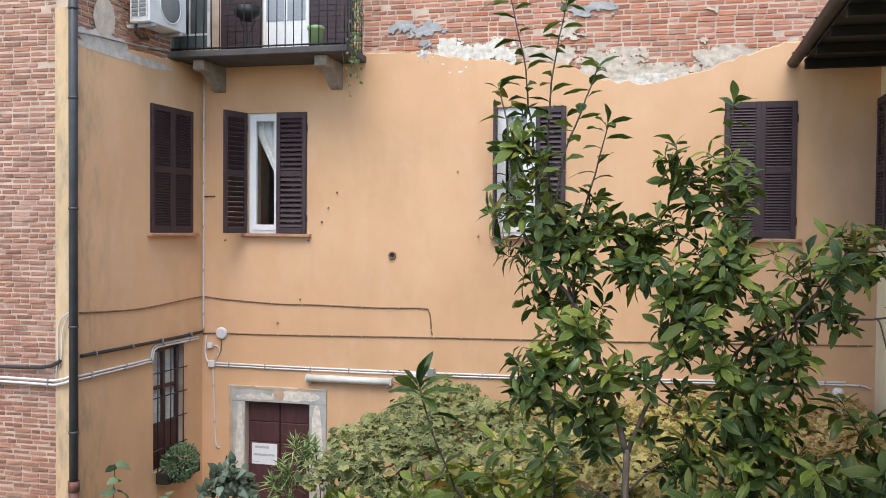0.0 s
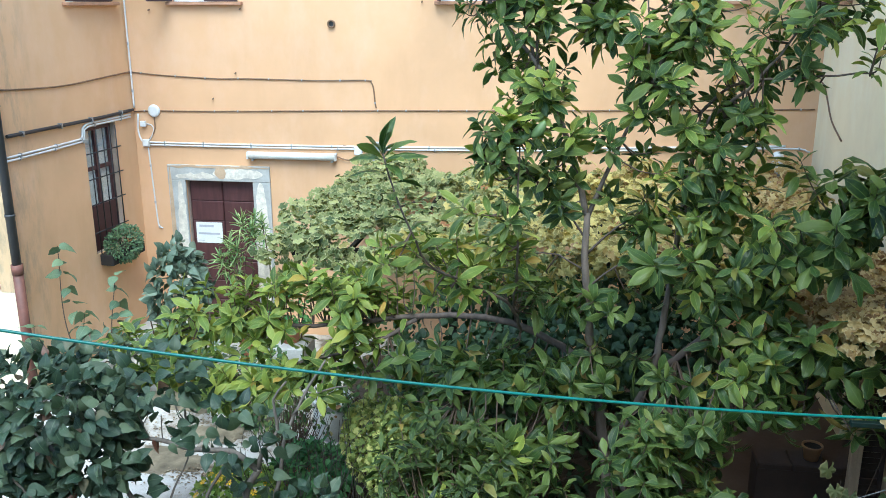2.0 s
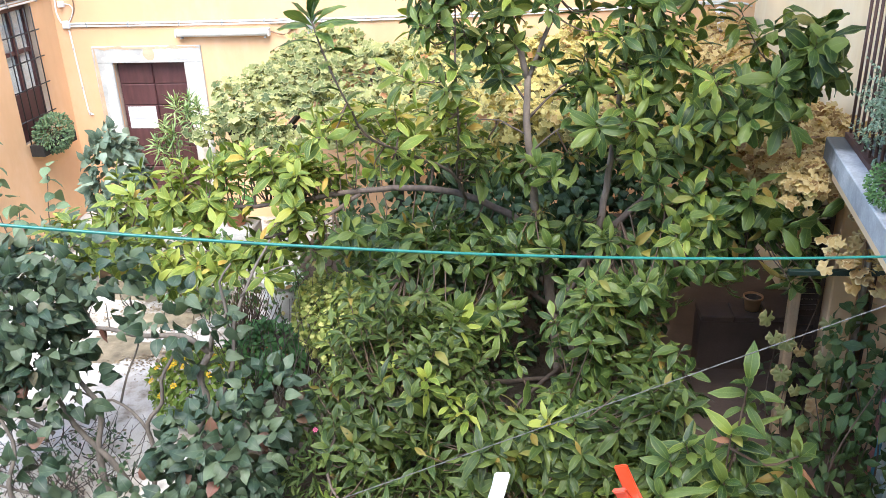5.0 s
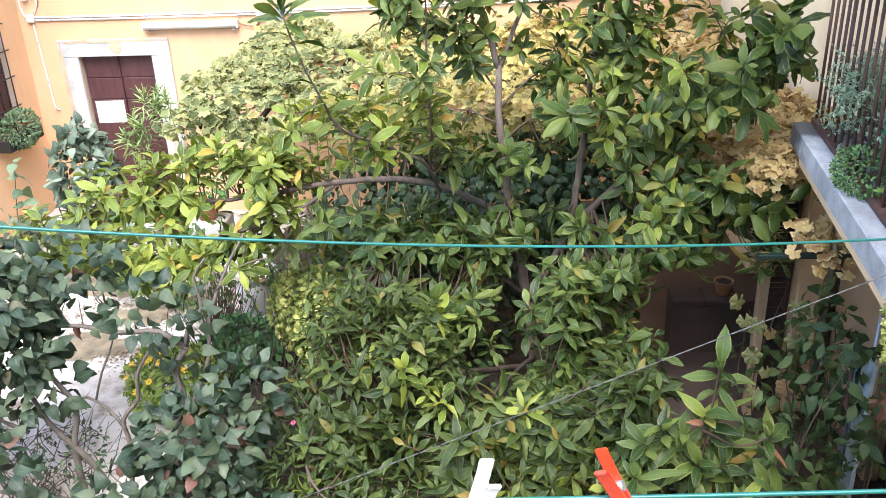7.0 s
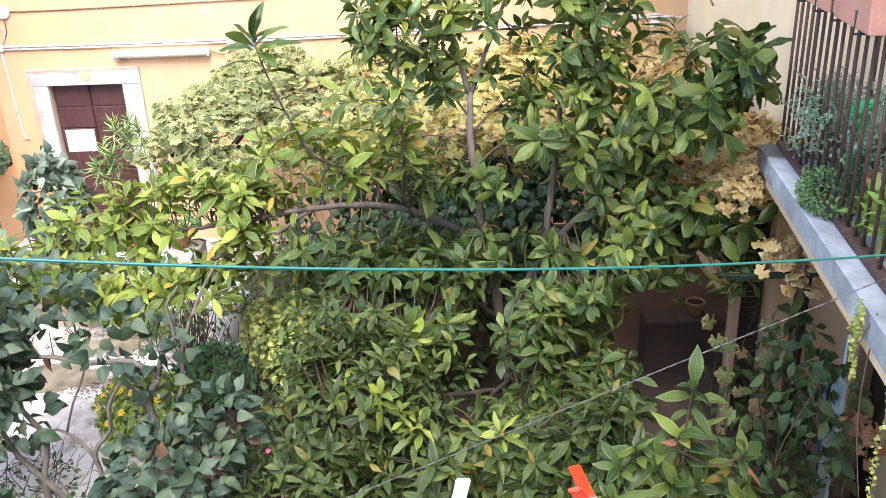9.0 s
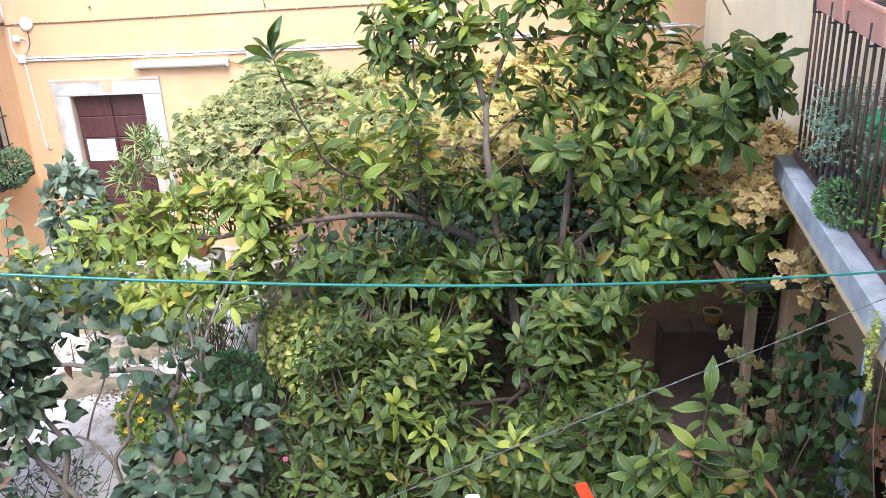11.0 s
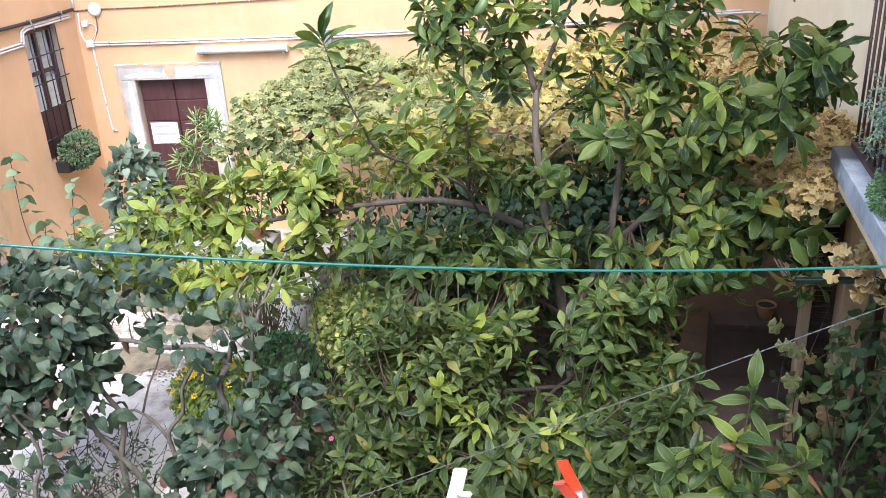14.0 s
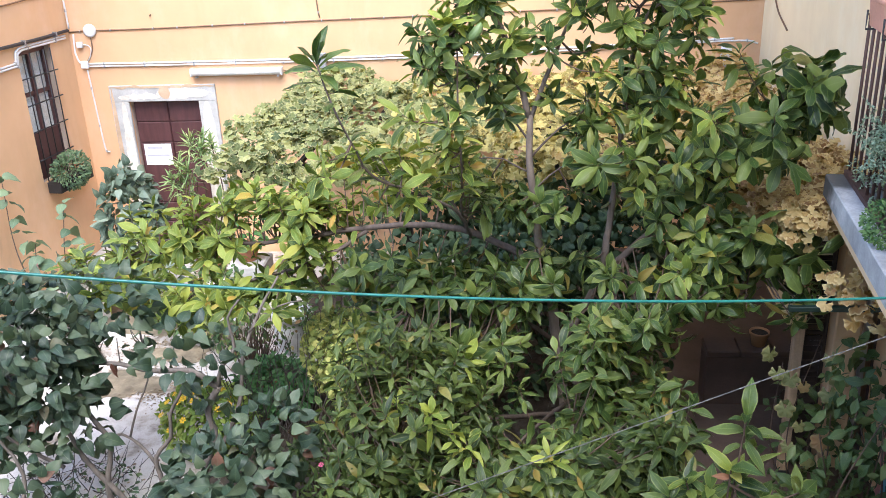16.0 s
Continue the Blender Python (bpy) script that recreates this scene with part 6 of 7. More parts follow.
vine_fringe((3.9, -4.0, 2.3), (7.7, -4.05, 2.3), 420, 2.34, 2.56)
part("foliage", leaf_mesh("foliage", PALM, [VO @ m for m in vg], VINE), None, vine, "pale green vine leaves", "stuff")
part("foliage", leaf_mesh("foliage", PALM, [VO @ m for m in vp], VINE_PALE), None, vine, "yellowing vine leaves", "stuff")
part("foliage", leaf_mesh("foliage", PALM, [VO @ m for m in vy], VINE_GOLD), None, vine, "golden vine leaves", "stuff")

# ---- the lilac in front ----
lil = thing("lilac_shrub", (4.0, -5.9, 0), "open lilac shrub with bluish heart-shaped leaves", "shrub")
LO = Matrix.Translation((-4.0, 5.9, 0))
LSTEMS = []
LSTEMS.append(([(3.98, -5.9, 0.0), (4.02, -6.0, 0.5), (4.16, -6.0, 0.85), (4.14, -6.0, 1.1), (4.25, -6.0, 1.32)], 0.034, 0.026))
LSTEMS.append(([(4.25, -6.0, 1.30), (4.05, -6.0, 1.45), (3.75, -6.0, 1.44), (3.5, -6.0, 1.50), (3.2, -6.0, 1.52), (3.0, -6.0, 1.66), (2.8, -6.05, 1.80)], 0.024, 0.011))
LSTEMS.append(([(4.25, -6.0, 1.30), (4.30, -6.0, 1.5), (4.42, -6.0, 1.65), (4.40, -6.0, 1.9), (4.5, -6.0, 2.05)], 0.019, 0.007))
LSTEMS.append(([(4.05, -6.0, 0.5), (4.30, -5.8, 1.0), (4.36, -5.7, 1.4), (4.50, -5.6, 1.75), (4.66, -5.5, 2.02)], 0.022, 0.009))
LSTEMS.append(([(4.42, -5.65, 1.6), (4.60, -5.6, 1.78), (4.85, -5.6, 1.86)], 0.010, 0.005))
LSTEMS.append(([(3.30, -6.2, 0.0), (3.28, -6.15, 0.5), (3.34, -6.1, 0.85), (3.22, -6.1, 1.1), (3.16, -6.1, 1.35), (2.95, -6.1, 1.6)], 0.030, 0.012))
LSTEMS.append(([(3.45, -6.1, 0.1), (3.36, -6.15, 0.4), (3.12, -6.15, 0.75), (3.08, -6.2, 1.0), (2.85, -6.2, 1.25), (2.7, -6.2, 1.5)], 0.027, 0.011))
LSTEMS.append(([(3.62, -6.05, 0.05), (3.66, -6.0, 0.4), (3.64, -6.0, 0.65), (3.80, -6.0, 0.85), (3.82, -6.0, 1.05), (3.98, -6.0, 1.32)], 0.023, 0.012))
LSTEMS.append(([(3.65, -6.0, 0.55), (3.54, -6.0, 0.76), (3.40, -6.0, 0.86), (3.28, -6.0, 0.86), (3.12, -6.0, 0.95)], 0.015, 0.006))
LSTEMS.append(([(3.46, -6.0, 0.84), (3.52, -5.95, 1.05), (3.64, -5.9, 1.3), (3.66, -5.9, 1.6)], 0.010, 0.005))
LSTEMS.append(([(3.0, -6.6, 0.0), (2.86, -6.7, 0.5), (2.92, -6.6, 0.9), (2.75, -6.6, 1.3)], 0.025, 0.009))
LSTEMS.append(([(3.05, -6.3, 0.75), (2.8, -6.3, 0.9), (2.6, -6.4, 1.2), (2.3, -6.3, 1.4)], 0.016, 0.007))
LSTEMS.append(([(3.9, -6.3, 0.2), (4.3, -6.5, 0.35), (4.55, -6.6, 0.62), (4.75, -6.6, 0.72)], 0.013, 0.006))
LSTEMS.append(([(3.4, -6.4, 0.2), (3.0, -6.6, 0.42), (2.7, -6.7, 0.62), (2.5, -6.7, 0.9)], 0.014, 0.006))
for pts, a, b in LSTEMS:
    p = smooth_line(pts, 0.08)
    part("stem", tube(B(), [LO @ (q + ball(r) * 0.006) for q in p], [a + (b - a) * k / (len(p) - 1) for k in range(len(p))], 8), LILACBARK, lil)
lp = []
LILAC_HIGH = [((3.05, -6.15, 1.42), (0.34, 0.25, 0.20), 70), ((3.12, -6.1, 0.98), (0.22, 0.2, 0.22), 34), ((2.62, -6.0, 1.75), (0.7, 0.5, 0.42), 680), ((2.3, -5.9, 1.4), (0.45, 0.4, 0.35), 260), ((3.2, -5.8, 1.95), (0.6, 0.4, 0.2), 150), ((3.4, -5.95, 1.62), (0.45, 0.25, 0.14), 30), ((4.1, -6.1, 1.66), (0.40, 0.3, 0.22), 60), ((3.1, -6.1, 1.15), (0.35, 0.25, 0.3), 22), ((2.4, -6.1, 1.15), (0.35, 0.3, 0.38), 230), ((3.0, -6.1, 1.28), (0.30, 0.25, 0.20), 100), ((3.0, -6.75, 0.8), (0.3, 0.2, 0.3), 40), ((4.85, -6.95, 0.42), (0.35, 0.25, 0.3), 150)]
LILAC_LOW = [((2.85, -6.25, 1.0), (0.3, 0.25, 0.25), 30), ((4.3, -5.9, 1.25), (0.35, 0.2, 0.2), 36), ((2.6, -6.5, 1.2), (0.4, 0.3, 0.26), 80), ((4.45, -6.6, 0.85), (0.45, 0.35, 0.38), 330), ((4.1, -6.75, 0.42), (0.55, 0.35, 0.32), 230), ((4.75, -6.3, 1.05), (0.28, 0.25, 0.32), 120), ((3.4, -6.85, 0.32), (0.4, 0.25, 0.22), 80), ((2.6, -6.35, 0.85), (0.3, 0.3, 0.45), 40), ((2.2, -6.3, 1.05), (0.3, 0.3, 0.5), 170)]
for c, rad, n in LILAC_HIGH + LILAC_LOW:
    lp += cloud(r, c, rad, n, 0.13, 0.9, 0.45, 0.35, 0.7)
part("foliage", leaf_mesh("foliage", HEART, [LO @ m for m in lp], LILAC), None, lil, "bluish-green heart-shaped leaves", "stuff")
sm = B()
for c, rad, n in (((2.62, -6.0, 1.6), (0.55, 0.4, 0.4), 22), ((4.4, -6.6, 0.8), (0.4, 0.3, 0.3), 14), ((3.3, -5.9, 1.8), (0.5, 0.3, 0.2), 10)):
    for t in spread_tips(r, c, rad, n):
        k = min((Vector(q) for pts, _, _ in LSTEMS for q in smooth_line(pts, 0.1)), key=lambda q: (q - t).length)
        stems(sm, r, LO @ k, [LO @ t], 0.006, 0.003, 5)
part("twig_work", sm, LILACBARK, lil, "", "stuff")
bram = B()
for _ in range(46):
    a = Vector((r.uniform(4.0, 4.75), r.uniform(-5.2, -4.8), 0.03))
    stems(bram, r, a, [a + Vector((r.uniform(-0.35, 0.35), r.uniform(-0.15, 0.15), r.uniform(0.7, 1.5)))], 0.005, 0.002, 5, 0.3)
for _ in range(95):
    a = Vector((r.uniform(2.1, 3.4), r.uniform(-6.9, -5.6), 0.03))
    way = Vector((r.uniform(-0.6, 0.6), r.uniform(-0.4, 0.4), r.uniform(0.15, 0.6)))
    stems(bram, r, a, [a + way], 0.0045, 0.002, 5, 0.45)
    for _ in range(2):
        q = a + way * r.uniform(0.4, 0.9) + ball(r) * 0.03
        stems(bram, r, q, [q + ball(r) * 0.2 + Vector((0, 0, 0.08))], 0.0035, 0.002, 4, 0.3)
solid("bare_brushwood", bram, mottled("black_dead_twig", (0.05, 0.04, 0.035), 0.3, 12, 80, 0.9), "bare dark twigs at the lilac's foot", "twigs", kind="stuff")

EARTH = mottled("mossy_dirt", (0.20, 0.165, 0.11), 0.45, 7, 60, 0.95, bump=0.8, dist=0.01)
for x, y, a, b in ((2.30, -3.80, 0.42, 0.30), (2.62, -3.12, 0.40, 0.20), (1.95, -2.35, 0.55, 0.32), (2.75, -2.5, 0.35, 0.22)):
    bm = B()
    rings = [[bm.verts.new((math.cos(k * 0.2244) * a * f * w, math.sin(k * 0.2244) * b * f * w, h)) for k, w in ((k, 1 + 0.16 * math.sin(k * 0.673 + x * 9) + 0.12 * math.sin(k * 1.57 + y * 7) + r.uniform(-0.06, 0.06)) for k in range(28))] for f, h in ((1, 0.001), (0.86, 0.014), (0.55, 0.028), (0.25, 0.033))]
    for lo, hi in zip(rings, rings[1:]):
        for k in range(28):
            bm.faces.new((lo[k], lo[(k + 1) % 28], hi[(k + 1) % 28], hi[k]))
    bm.faces.new(rings[-1])
    bm.transform(Matrix.Translation((x, y, 0)))
    solid("dirt_patch", bm, EARTH, "low patch of mossy dirt on the pale concrete", "dirt")
plant("ground_creeper", (2.8, -6.2, 0.02), "small-leaved dark creeper among the bare twigs", "creeper", OVAL, cloud(r, (2.9, -6.2, 0.25), (0.6, 0.6, 0.28), 240, 0.05, 0.5, 0.2, 0.4) + cloud(r, (3.2, -6.1, 0.42), (0.3, 0.3, 0.16), 110, 0.05, 0.5, 0.2, 0.4), IVY, spread_tips(r, (2.9, -6.2, 0.3), (0.5, 0.5, 0.25), 24), 0.005, 0.002)
litter = []
for x, y, n, w in ((2.5, -3.1, 900, 0.5), (2.75, -3.95, 420, 0.25), (2.2, -4.4, 40, 0.6), (3.1, -5.4, 40, 0.4), (2.4, -5.6, 80, 0.4), (1.6, -3.4, 200, 0.6)):
    for _ in range(n):
        q = Vector((r.gauss(x, w), r.gauss(y, w * 0.55), 0.006 + r.random() * 0.012))
        litter.append(leaf_pose(q, Vector((r.uniform(-1, 1), r.uniform(-1, 1), r.uniform(-0.1, 0.2))), r.uniform(0.015, 0.045), r.uniform(-0.4, 0.4)))
tagged(new("leaf_litter", leaf_mesh("leaf_litter", OVAL, litter, leaf_material("dead_leaf", (0.10, 0.07, 0.045), (0.20, 0.145, 0.09), (0.33, 0.26, 0.17), (0.3, 0.24, 0.16), 0.85, 0.05))), "dry fallen leaves on the pale ground", "leaf litter", kind="stuff")

# ---- plants by the side wall and the door ----
c1 = cloud(r, (1.66, -1.75, 1.15), (0.33, 0.36, 0.72), 480, 0.15, 0.6, 0.3, 0.3, 0.6) + cloud(r, (1.10, -2.3, 0.45), (0.45, 0.4, 0.45), 150, 0.13, 0.6, 0.3, 0.3, 0.6) + cloud(r, (2.1, -2.2, 0.5), (0.4, 0.4, 0.45), 120, 0.12, 0.6, 0.3, 0.3, 0.6)
plant("evergreen_shrub", (1.5, -1.9, 0), "dense dark evergreen shrub beside the door", "shrub", HEART, c1, EVERGREEN, spread_tips(r, (1.45, -1.8, 0.8), (0.5, 0.4, 0.6), 14), 0.016, 0.005)
for base, tip, n in (((0.78, -2.45, 0), (0.55, -2.5, 1.95), 9), ((1.22, -2.5, 0), (1.24, -2.5, 1.62), 8), ((0.95, -2.75, 0), (0.98, -2.8, 1.25), 7), ((0.45, -2.9, 0), (0.42, -2.95, 1.1), 7)):
    a, b = Vector(base), Vector(tip)
    ps = []
    for k in range(n):
        q = a.lerp(b, 0.3 + 0.7 * k / (n - 1)) + ball(r) * 0.02
        for s in (0, math.pi):
            d = Matrix.Rotation(k * 1.57 + s + r.uniform(-0.3, 0.3), 3, "Z") @ Vector((1, 0, r.uniform(-0.5, 0.5)))
            ps.append(leaf_pose(q + ball(r) * 0.03, d, 0.19 * r.uniform(0.7, 1.15), r.uniform(-0.7, 0.7)))
    plant("lilac_sapling", base, "young upright lilac shoot by the side wall", "shrub", HEART, ps, SAPLING, [tip], 0.010, 0.004, group="lilac saplings")
pot("clay_pot", Matrix.Translation((2.2, -0.80, 0)), 0.2, 0.34, TERRACOTTA, "large terracotta pot in front of the door")
op = []
otips = [(2.32, -0.72, 1.98), (2.14, -0.75, 1.93), (1.93, -0.72, 1.60), (2.06, -0.80, 1.55), (1.82, -0.78, 1.42), (2.30, -0.80, 1.82), (1.98, -0.74, 1.36), (2.42, -0.74, 1.90)]
for t in otips:
    for _ in range(3):
        op += rosette(r, Vector(t) - Vector((0, 0, r.uniform(0, 0.10))), Vector((r.uniform(-0.4, 0.4), r.uniform(-0.5, 0.1), 1)), 15, 0.20, (15, 112))
plant("oleander", (2.2, -0.80, 0.28), "slender oleander with narrow pale leaves", "plant", LANCE, [m @ Matrix.Diagonal((0.62, 1, 1, 1)) for m in op], OLEANDER, otips, 0.012, 0.006)
solid("stone_block", box(B(), 2.78, 3.25, -1.75, -1.25, 0, 0.5, bevel=0.02), STONE, "grey stone block in the yard", "block")
pot("clay_pot", Matrix.Translation((3.0, -1.5, 0.501)), 0.15, 0.2, TERRACOTTA, "red clay pot on a stone block")
plant("pot_plant", (3.0, -1.5, 0.66), "leafy plant in the clay pot", "plant", OVAL, cloud(r, (3.0, -1.5, 0.9), (0.26, 0.24, 0.2), 120, 0.11, 0.6, 0.3, 0.5), CLOVER, spread_tips(r, (3.0, -1.5, 0.88), (0.22, 0.2, 0.15), 7), 0.006, 0.003)
wb = thing("window_box", LW @ Matrix.Translation((0.38, 0.03, 1.30)), "dark wooden window box below the barred window", "planter")
part("box", box(B(), 0, 0.78, 0, 0.19, 0, 0.15, bevel=0.006), DARKWOOD, wb)
part("soil", box(B(), 0.02, 0.76, 0.02, 0.17, 0.151, 0.158), SOIL, wb)
wc = LW @ Vector((0.80, 0.18, 1.52))
plant("box_plant", LW @ Vector((0.75, 0.12, 1.459)), "round dense green plant filling the window box", "plant", OVAL, cloud(r, wc, (0.20, 0.36, 0.25), 1700, 0.045, 0.9, 0.5, 0.2, 0.5), leaf_material("box_plant_leaf", (0.055, 0.105, 0.055), (0.10, 0.175, 0.085), (0.20, 0.29, 0.14), (0.2, 0.28, 0.14), 0.5, 0.15), spread_tips(r, wc, (0.15, 0.3, 0.2), 8), 0.006, 0.003)
solid("kerb", box(B(), 0.34, 0.62, -2.3, -0.05, 0, 0.16, bevel=0.02), STONE, "low stone kerb along the side wall", "kerb", kind="structure")

# ---- the flower bed ----
plant("leafy_shrub", (2.75, -2.7, 0), "leafy green shrub beside the step", "shrub", OVAL, cloud(r, (2.75, -2.75, 0.6), (0.6, 0.4, 0.6), 520, 0.10, 0.5, 0.2, 0.4) + cloud(r, (3.3, -3.1, 0.5), (0.4, 0.35, 0.5), 320, 0.10, 0.5, 0.2, 0.4), CREEPER, spread_tips(r, (2.9, -2.8, 0.6), (0.6, 0.4, 0.5), 14), 0.010, 0.004)
plant("leafy_shrub", (5.6, -4.4, 0.05), "dark leafy shrub behind the magnolia's trunk", "shrub", OVAL, cloud(r, (5.5, -4.3, 0.8), (0.7, 0.4, 0.8), 620, 0.11, 0.5, 0.2, 0.4) + cloud(r, (6.3, -4.2, 0.9), (0.6, 0.35, 0.9), 520, 0.11, 0.5, 0.2, 0.4) + cloud(r, (7.4, -4.3, 0.9), (0.55, 0.3, 0.7), 380, 0.11, 0.5, 0.2, 0.4), IVY, spread_tips(r, (6.0, -4.3, 0.8), (1.2, 0.4, 0.7), 22), 0.012, 0.004)
plant("golden_shrub", (4.75, -4.2, 0.05), "yellow-green shrub with small bright leaves", "shrub", PALM, cloud(r, (4.90, -4.75, 0.95), (0.32, 0.3, 0.42), 900, 0.062, 0.6, 0.4, 0.4, 0.6) + cloud(r, (5.2, -5.1, 0.9), (0.32, 0.3, 0.5), 700, 0.062, 0.6, 0.4, 0.4, 0.6), leaf_material("golden_shrub_leaf", (0.13, 0.19, 0.045), (0.27, 0.33, 0.085), (0.55, 0.55, 0.19), (0.40, 0.44, 0.16), 0.5, 0.3), spread_tips(r, (4.75, -4.3, 0.8), (0.3, 0.3, 0.4), 12), 0.009, 0.003)
bowl = pot("clay_bowl", Matrix.Translation((4.12, -4.35, 0.02)), 0.24, 0.22, TERRACOTTA, "wide clay bowl planted with ground cover")
plant("ground_cover", (4.12, -4.35, 0.19), "fresh green ground cover spilling from a bowl", "plant", OVAL, cloud(r, (4.18, -4.45, 0.42), (0.42, 0.36, 0.24), 1100, 0.085, 0.5, 0.3, 0.7), leaf_material("bright_cover_leaf", (0.028, 0.095, 0.03), (0.055, 0.165, 0.05), (0.12, 0.27, 0.09), (0.12, 0.25, 0.09), 0.5, 0.25))
plant("dark_shrub", (4.5, -3.5, 0.02), "dark green leafy shrub in the bed", "shrub", OVAL, cloud(r, (4.6, -3.3, 0.85), (0.5, 0.4, 0.7), 760, 0.085, 0.5, 0.2, 0.5), CREEPER, spread_tips(r, (4.5, -3.5, 0.8), (0.4, 0.3, 0.4), 12), 0.012, 0.004)
plant("dry_shrub", (3.75, -3.85, 0), "half-bare reddish shrub beside the path", "shrub", OVAL, cloud(r, (3.85, -3.75, 0.65), (0.35, 0.3, 0.5), 240, 0.06, 0.5, 0.2, 0.5), CREEPER, spread_tips(r, (3.85, -3.8, 0.75), (0.45, 0.35, 0.6), 90), 0.007, 0.002)
yf = plant("marigold", (3.6, -5.0, 0.02), "marigold bush with small yellow flowers", "plant", LANCE, [m @ Matrix.Diagonal((2.4, 1, 1, 1)) for m in cloud(r, (3.68, -5.0, 0.36), (0.44, 0.36, 0.34), 1300, 0.085, 0.5, 0.5, 0.4)], leaf_material("marigold_leaf", (0.09, 0.17, 0.03), (0.17, 0.27, 0.05), (0.32, 0.40, 0.09), (0.3, 0.38, 0.1), 0.5, 0.3), spread_tips(r, (3.6, -5.0, 0.4), (0.3, 0.3, 0.3), 12), 0.005, 0.002)
for _ in range(34):
    v = ball(r).normalized()
    fb = B()
    for k in range(6):
        a = k * math.pi / 3
        fb.faces.new([fb.verts.new((0.033 * math.cos(a + da) * rr, 0.033 * math.sin(a + da) * rr, zz)) for da, rr, zz in ((0, 0.1, 0), (-0.4, 0.8, 0.006), (0, 1.0, 0.004), (0.4, 0.8, 0.006))])
    f = part("flower", fb, YELLOW, yf, "yellow flower head")
    f.matrix_basis = Matrix.Translation((v.x * 0.36 + 0.05, v.y * 0.3 - 0.08, 0.40 + abs(v.z) * 0.30)) @ Vector((v.x * 0.5, v.y * 0.5 - 0.3, 1)).to_track_quat("Z", "Y").to_matrix().to_4x4()
fine = cloud(r, (4.98, -5.95, 0.42), (0.32, 0.45, 0.40), 900, 0.11, 0.6, 0.8, 0.3, 0.6) + cloud(r, (5.35, -5.6, 0.55), (0.35, 0.35, 0.45), 500, 0.11, 0.6, 0.8, 0.3, 0.6)
wf = plant("wild_aster", (4.98, -5.9, 0.05), "wispy fine-leaved aster with a few pink flowers", "plant", LANCE, [m @ Matrix.Diagonal((1.2, 1, 1, 1)) for m in fine], leaf_material("aster_leaf", (0.035, 0.075, 0.025), (0.085, 0.145, 0.045), (0.20, 0.27, 0.085), (0.22, 0.28, 0.10), 0.5, 0.3), spread_tips(r, (5.0, -5.9, 0.6), (0.35, 0.4, 0.4), 30), 0.004, 0.002)
for x, y, z in ((0.10, -0.42, 0.80), (0.42, 0.10, 1.02), (0.52, 0.05, 0.86), (0.30, -0.32, 0.90), (0.75, 0.2, 1.0), (0.20, -0.45, 0.62)):
    fb = B()
    for k in range(7):
        a = k * 2 * math.pi / 7
        fb.faces.new([fb.verts.new((0.022 * math.cos(a + da) * rr, 0.022 * math.sin(a + da) * rr, zz)) for da, rr, zz in ((0, 0.1, 0), (-0.35, 0.8, 0.005), (0, 1.0, 0.003), (0.35, 0.8, 0.005))])
    part("flower", fb, PINK, wf, "small pink flower").matrix_basis = Matrix.Translation((x, y, z)) @ Vector((0, -0.5, 1)).to_track_quat("Z", "Y").to_matrix().to_4x4()
sack = B()
lathe(sack, [(0.12, 0), (0.25, 0.03), (0.29, 0.12), (0.24, 0.22), (0.13, 0.29), (0.03, 0.30)], sides=18)
for v in sack.verts:
    v.co += Vector((0.05, 0.05, 0.04)) * noise.noise(v.co * 9)
tagged(solid("garden_sack", sack, mottled("pale_straw_sacking", (0.55, 0.50, 0.33), 0.2, 9, 70, 0.9, bump=0.5), "slumped pale straw-coloured sack near the door", "sack"), "").matrix_basis = Matrix.Translation((1.22, -0.95, 0.0))
step = solid("stone_step", box(B(), 3.75, 4.5, -3.4, -2.9, 0, 0.10, bevel=0.015), STONE, "low grey stone step in the flower bed", "step")
urn = thing("stone_urn", (4.02, -3.18, 0.101), "white stoneware urn in the flower bed", "urn")
part("body", lathe(B(), [(0.14, 0), (0.20, 0.1), (0.22, 0.34), (0.20, 0.42), (0.23, 0.44), (0.23, 0.48), (0.19, 0.48), (0.18, 0.40)]), WHITEPOT, urn)
plant("creeper_mass", (6.9, -3.4, 0.02), "dark ivy massed below the pergola", "creeper", HEART, cloud(r, (6.9, -3.5, 1.60), (1.25, 0.35, 0.80), 1500, 0.10, 0.4, -0.2, 0.3) + cloud(r, (6.9, -3.7, 2.05), (1.2, 0.25, 0.30), 800, 0.10, 0.4, -0.2, 0.3) + cloud(r, (6.7, -4.3, 1.75), (0.6, 0.25, 0.42), 620, 0.10, 0.4, -0.2, 0.3) + cloud(r, (7.3, -4.3, 1.6), (0.5, 0.25, 0.5), 420, 0.10, 0.4, -0.2, 0.3) + cloud(r, (5.9, -4.3, 1.55), (0.5, 0.25, 0.42), 420, 0.10, 0.4, -0.2, 0.3) + cloud(r, (5.5, -3.7, 1.3), (0.75, 0.35, 0.85), 700, 0.10, 0.4, -0.2, 0.3), IVY, spread_tips(r, (6.9, -3.5, 1.5), (1.0, 0.3, 0.5), 16), 0.012, 0.004)
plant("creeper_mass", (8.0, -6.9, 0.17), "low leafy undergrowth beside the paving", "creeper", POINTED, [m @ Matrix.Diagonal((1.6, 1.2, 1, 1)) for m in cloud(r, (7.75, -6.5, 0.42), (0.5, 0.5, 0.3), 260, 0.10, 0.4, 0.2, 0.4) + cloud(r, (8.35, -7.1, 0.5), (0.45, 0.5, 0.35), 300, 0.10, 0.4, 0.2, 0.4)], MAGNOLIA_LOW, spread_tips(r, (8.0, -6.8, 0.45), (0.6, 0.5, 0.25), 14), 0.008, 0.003)
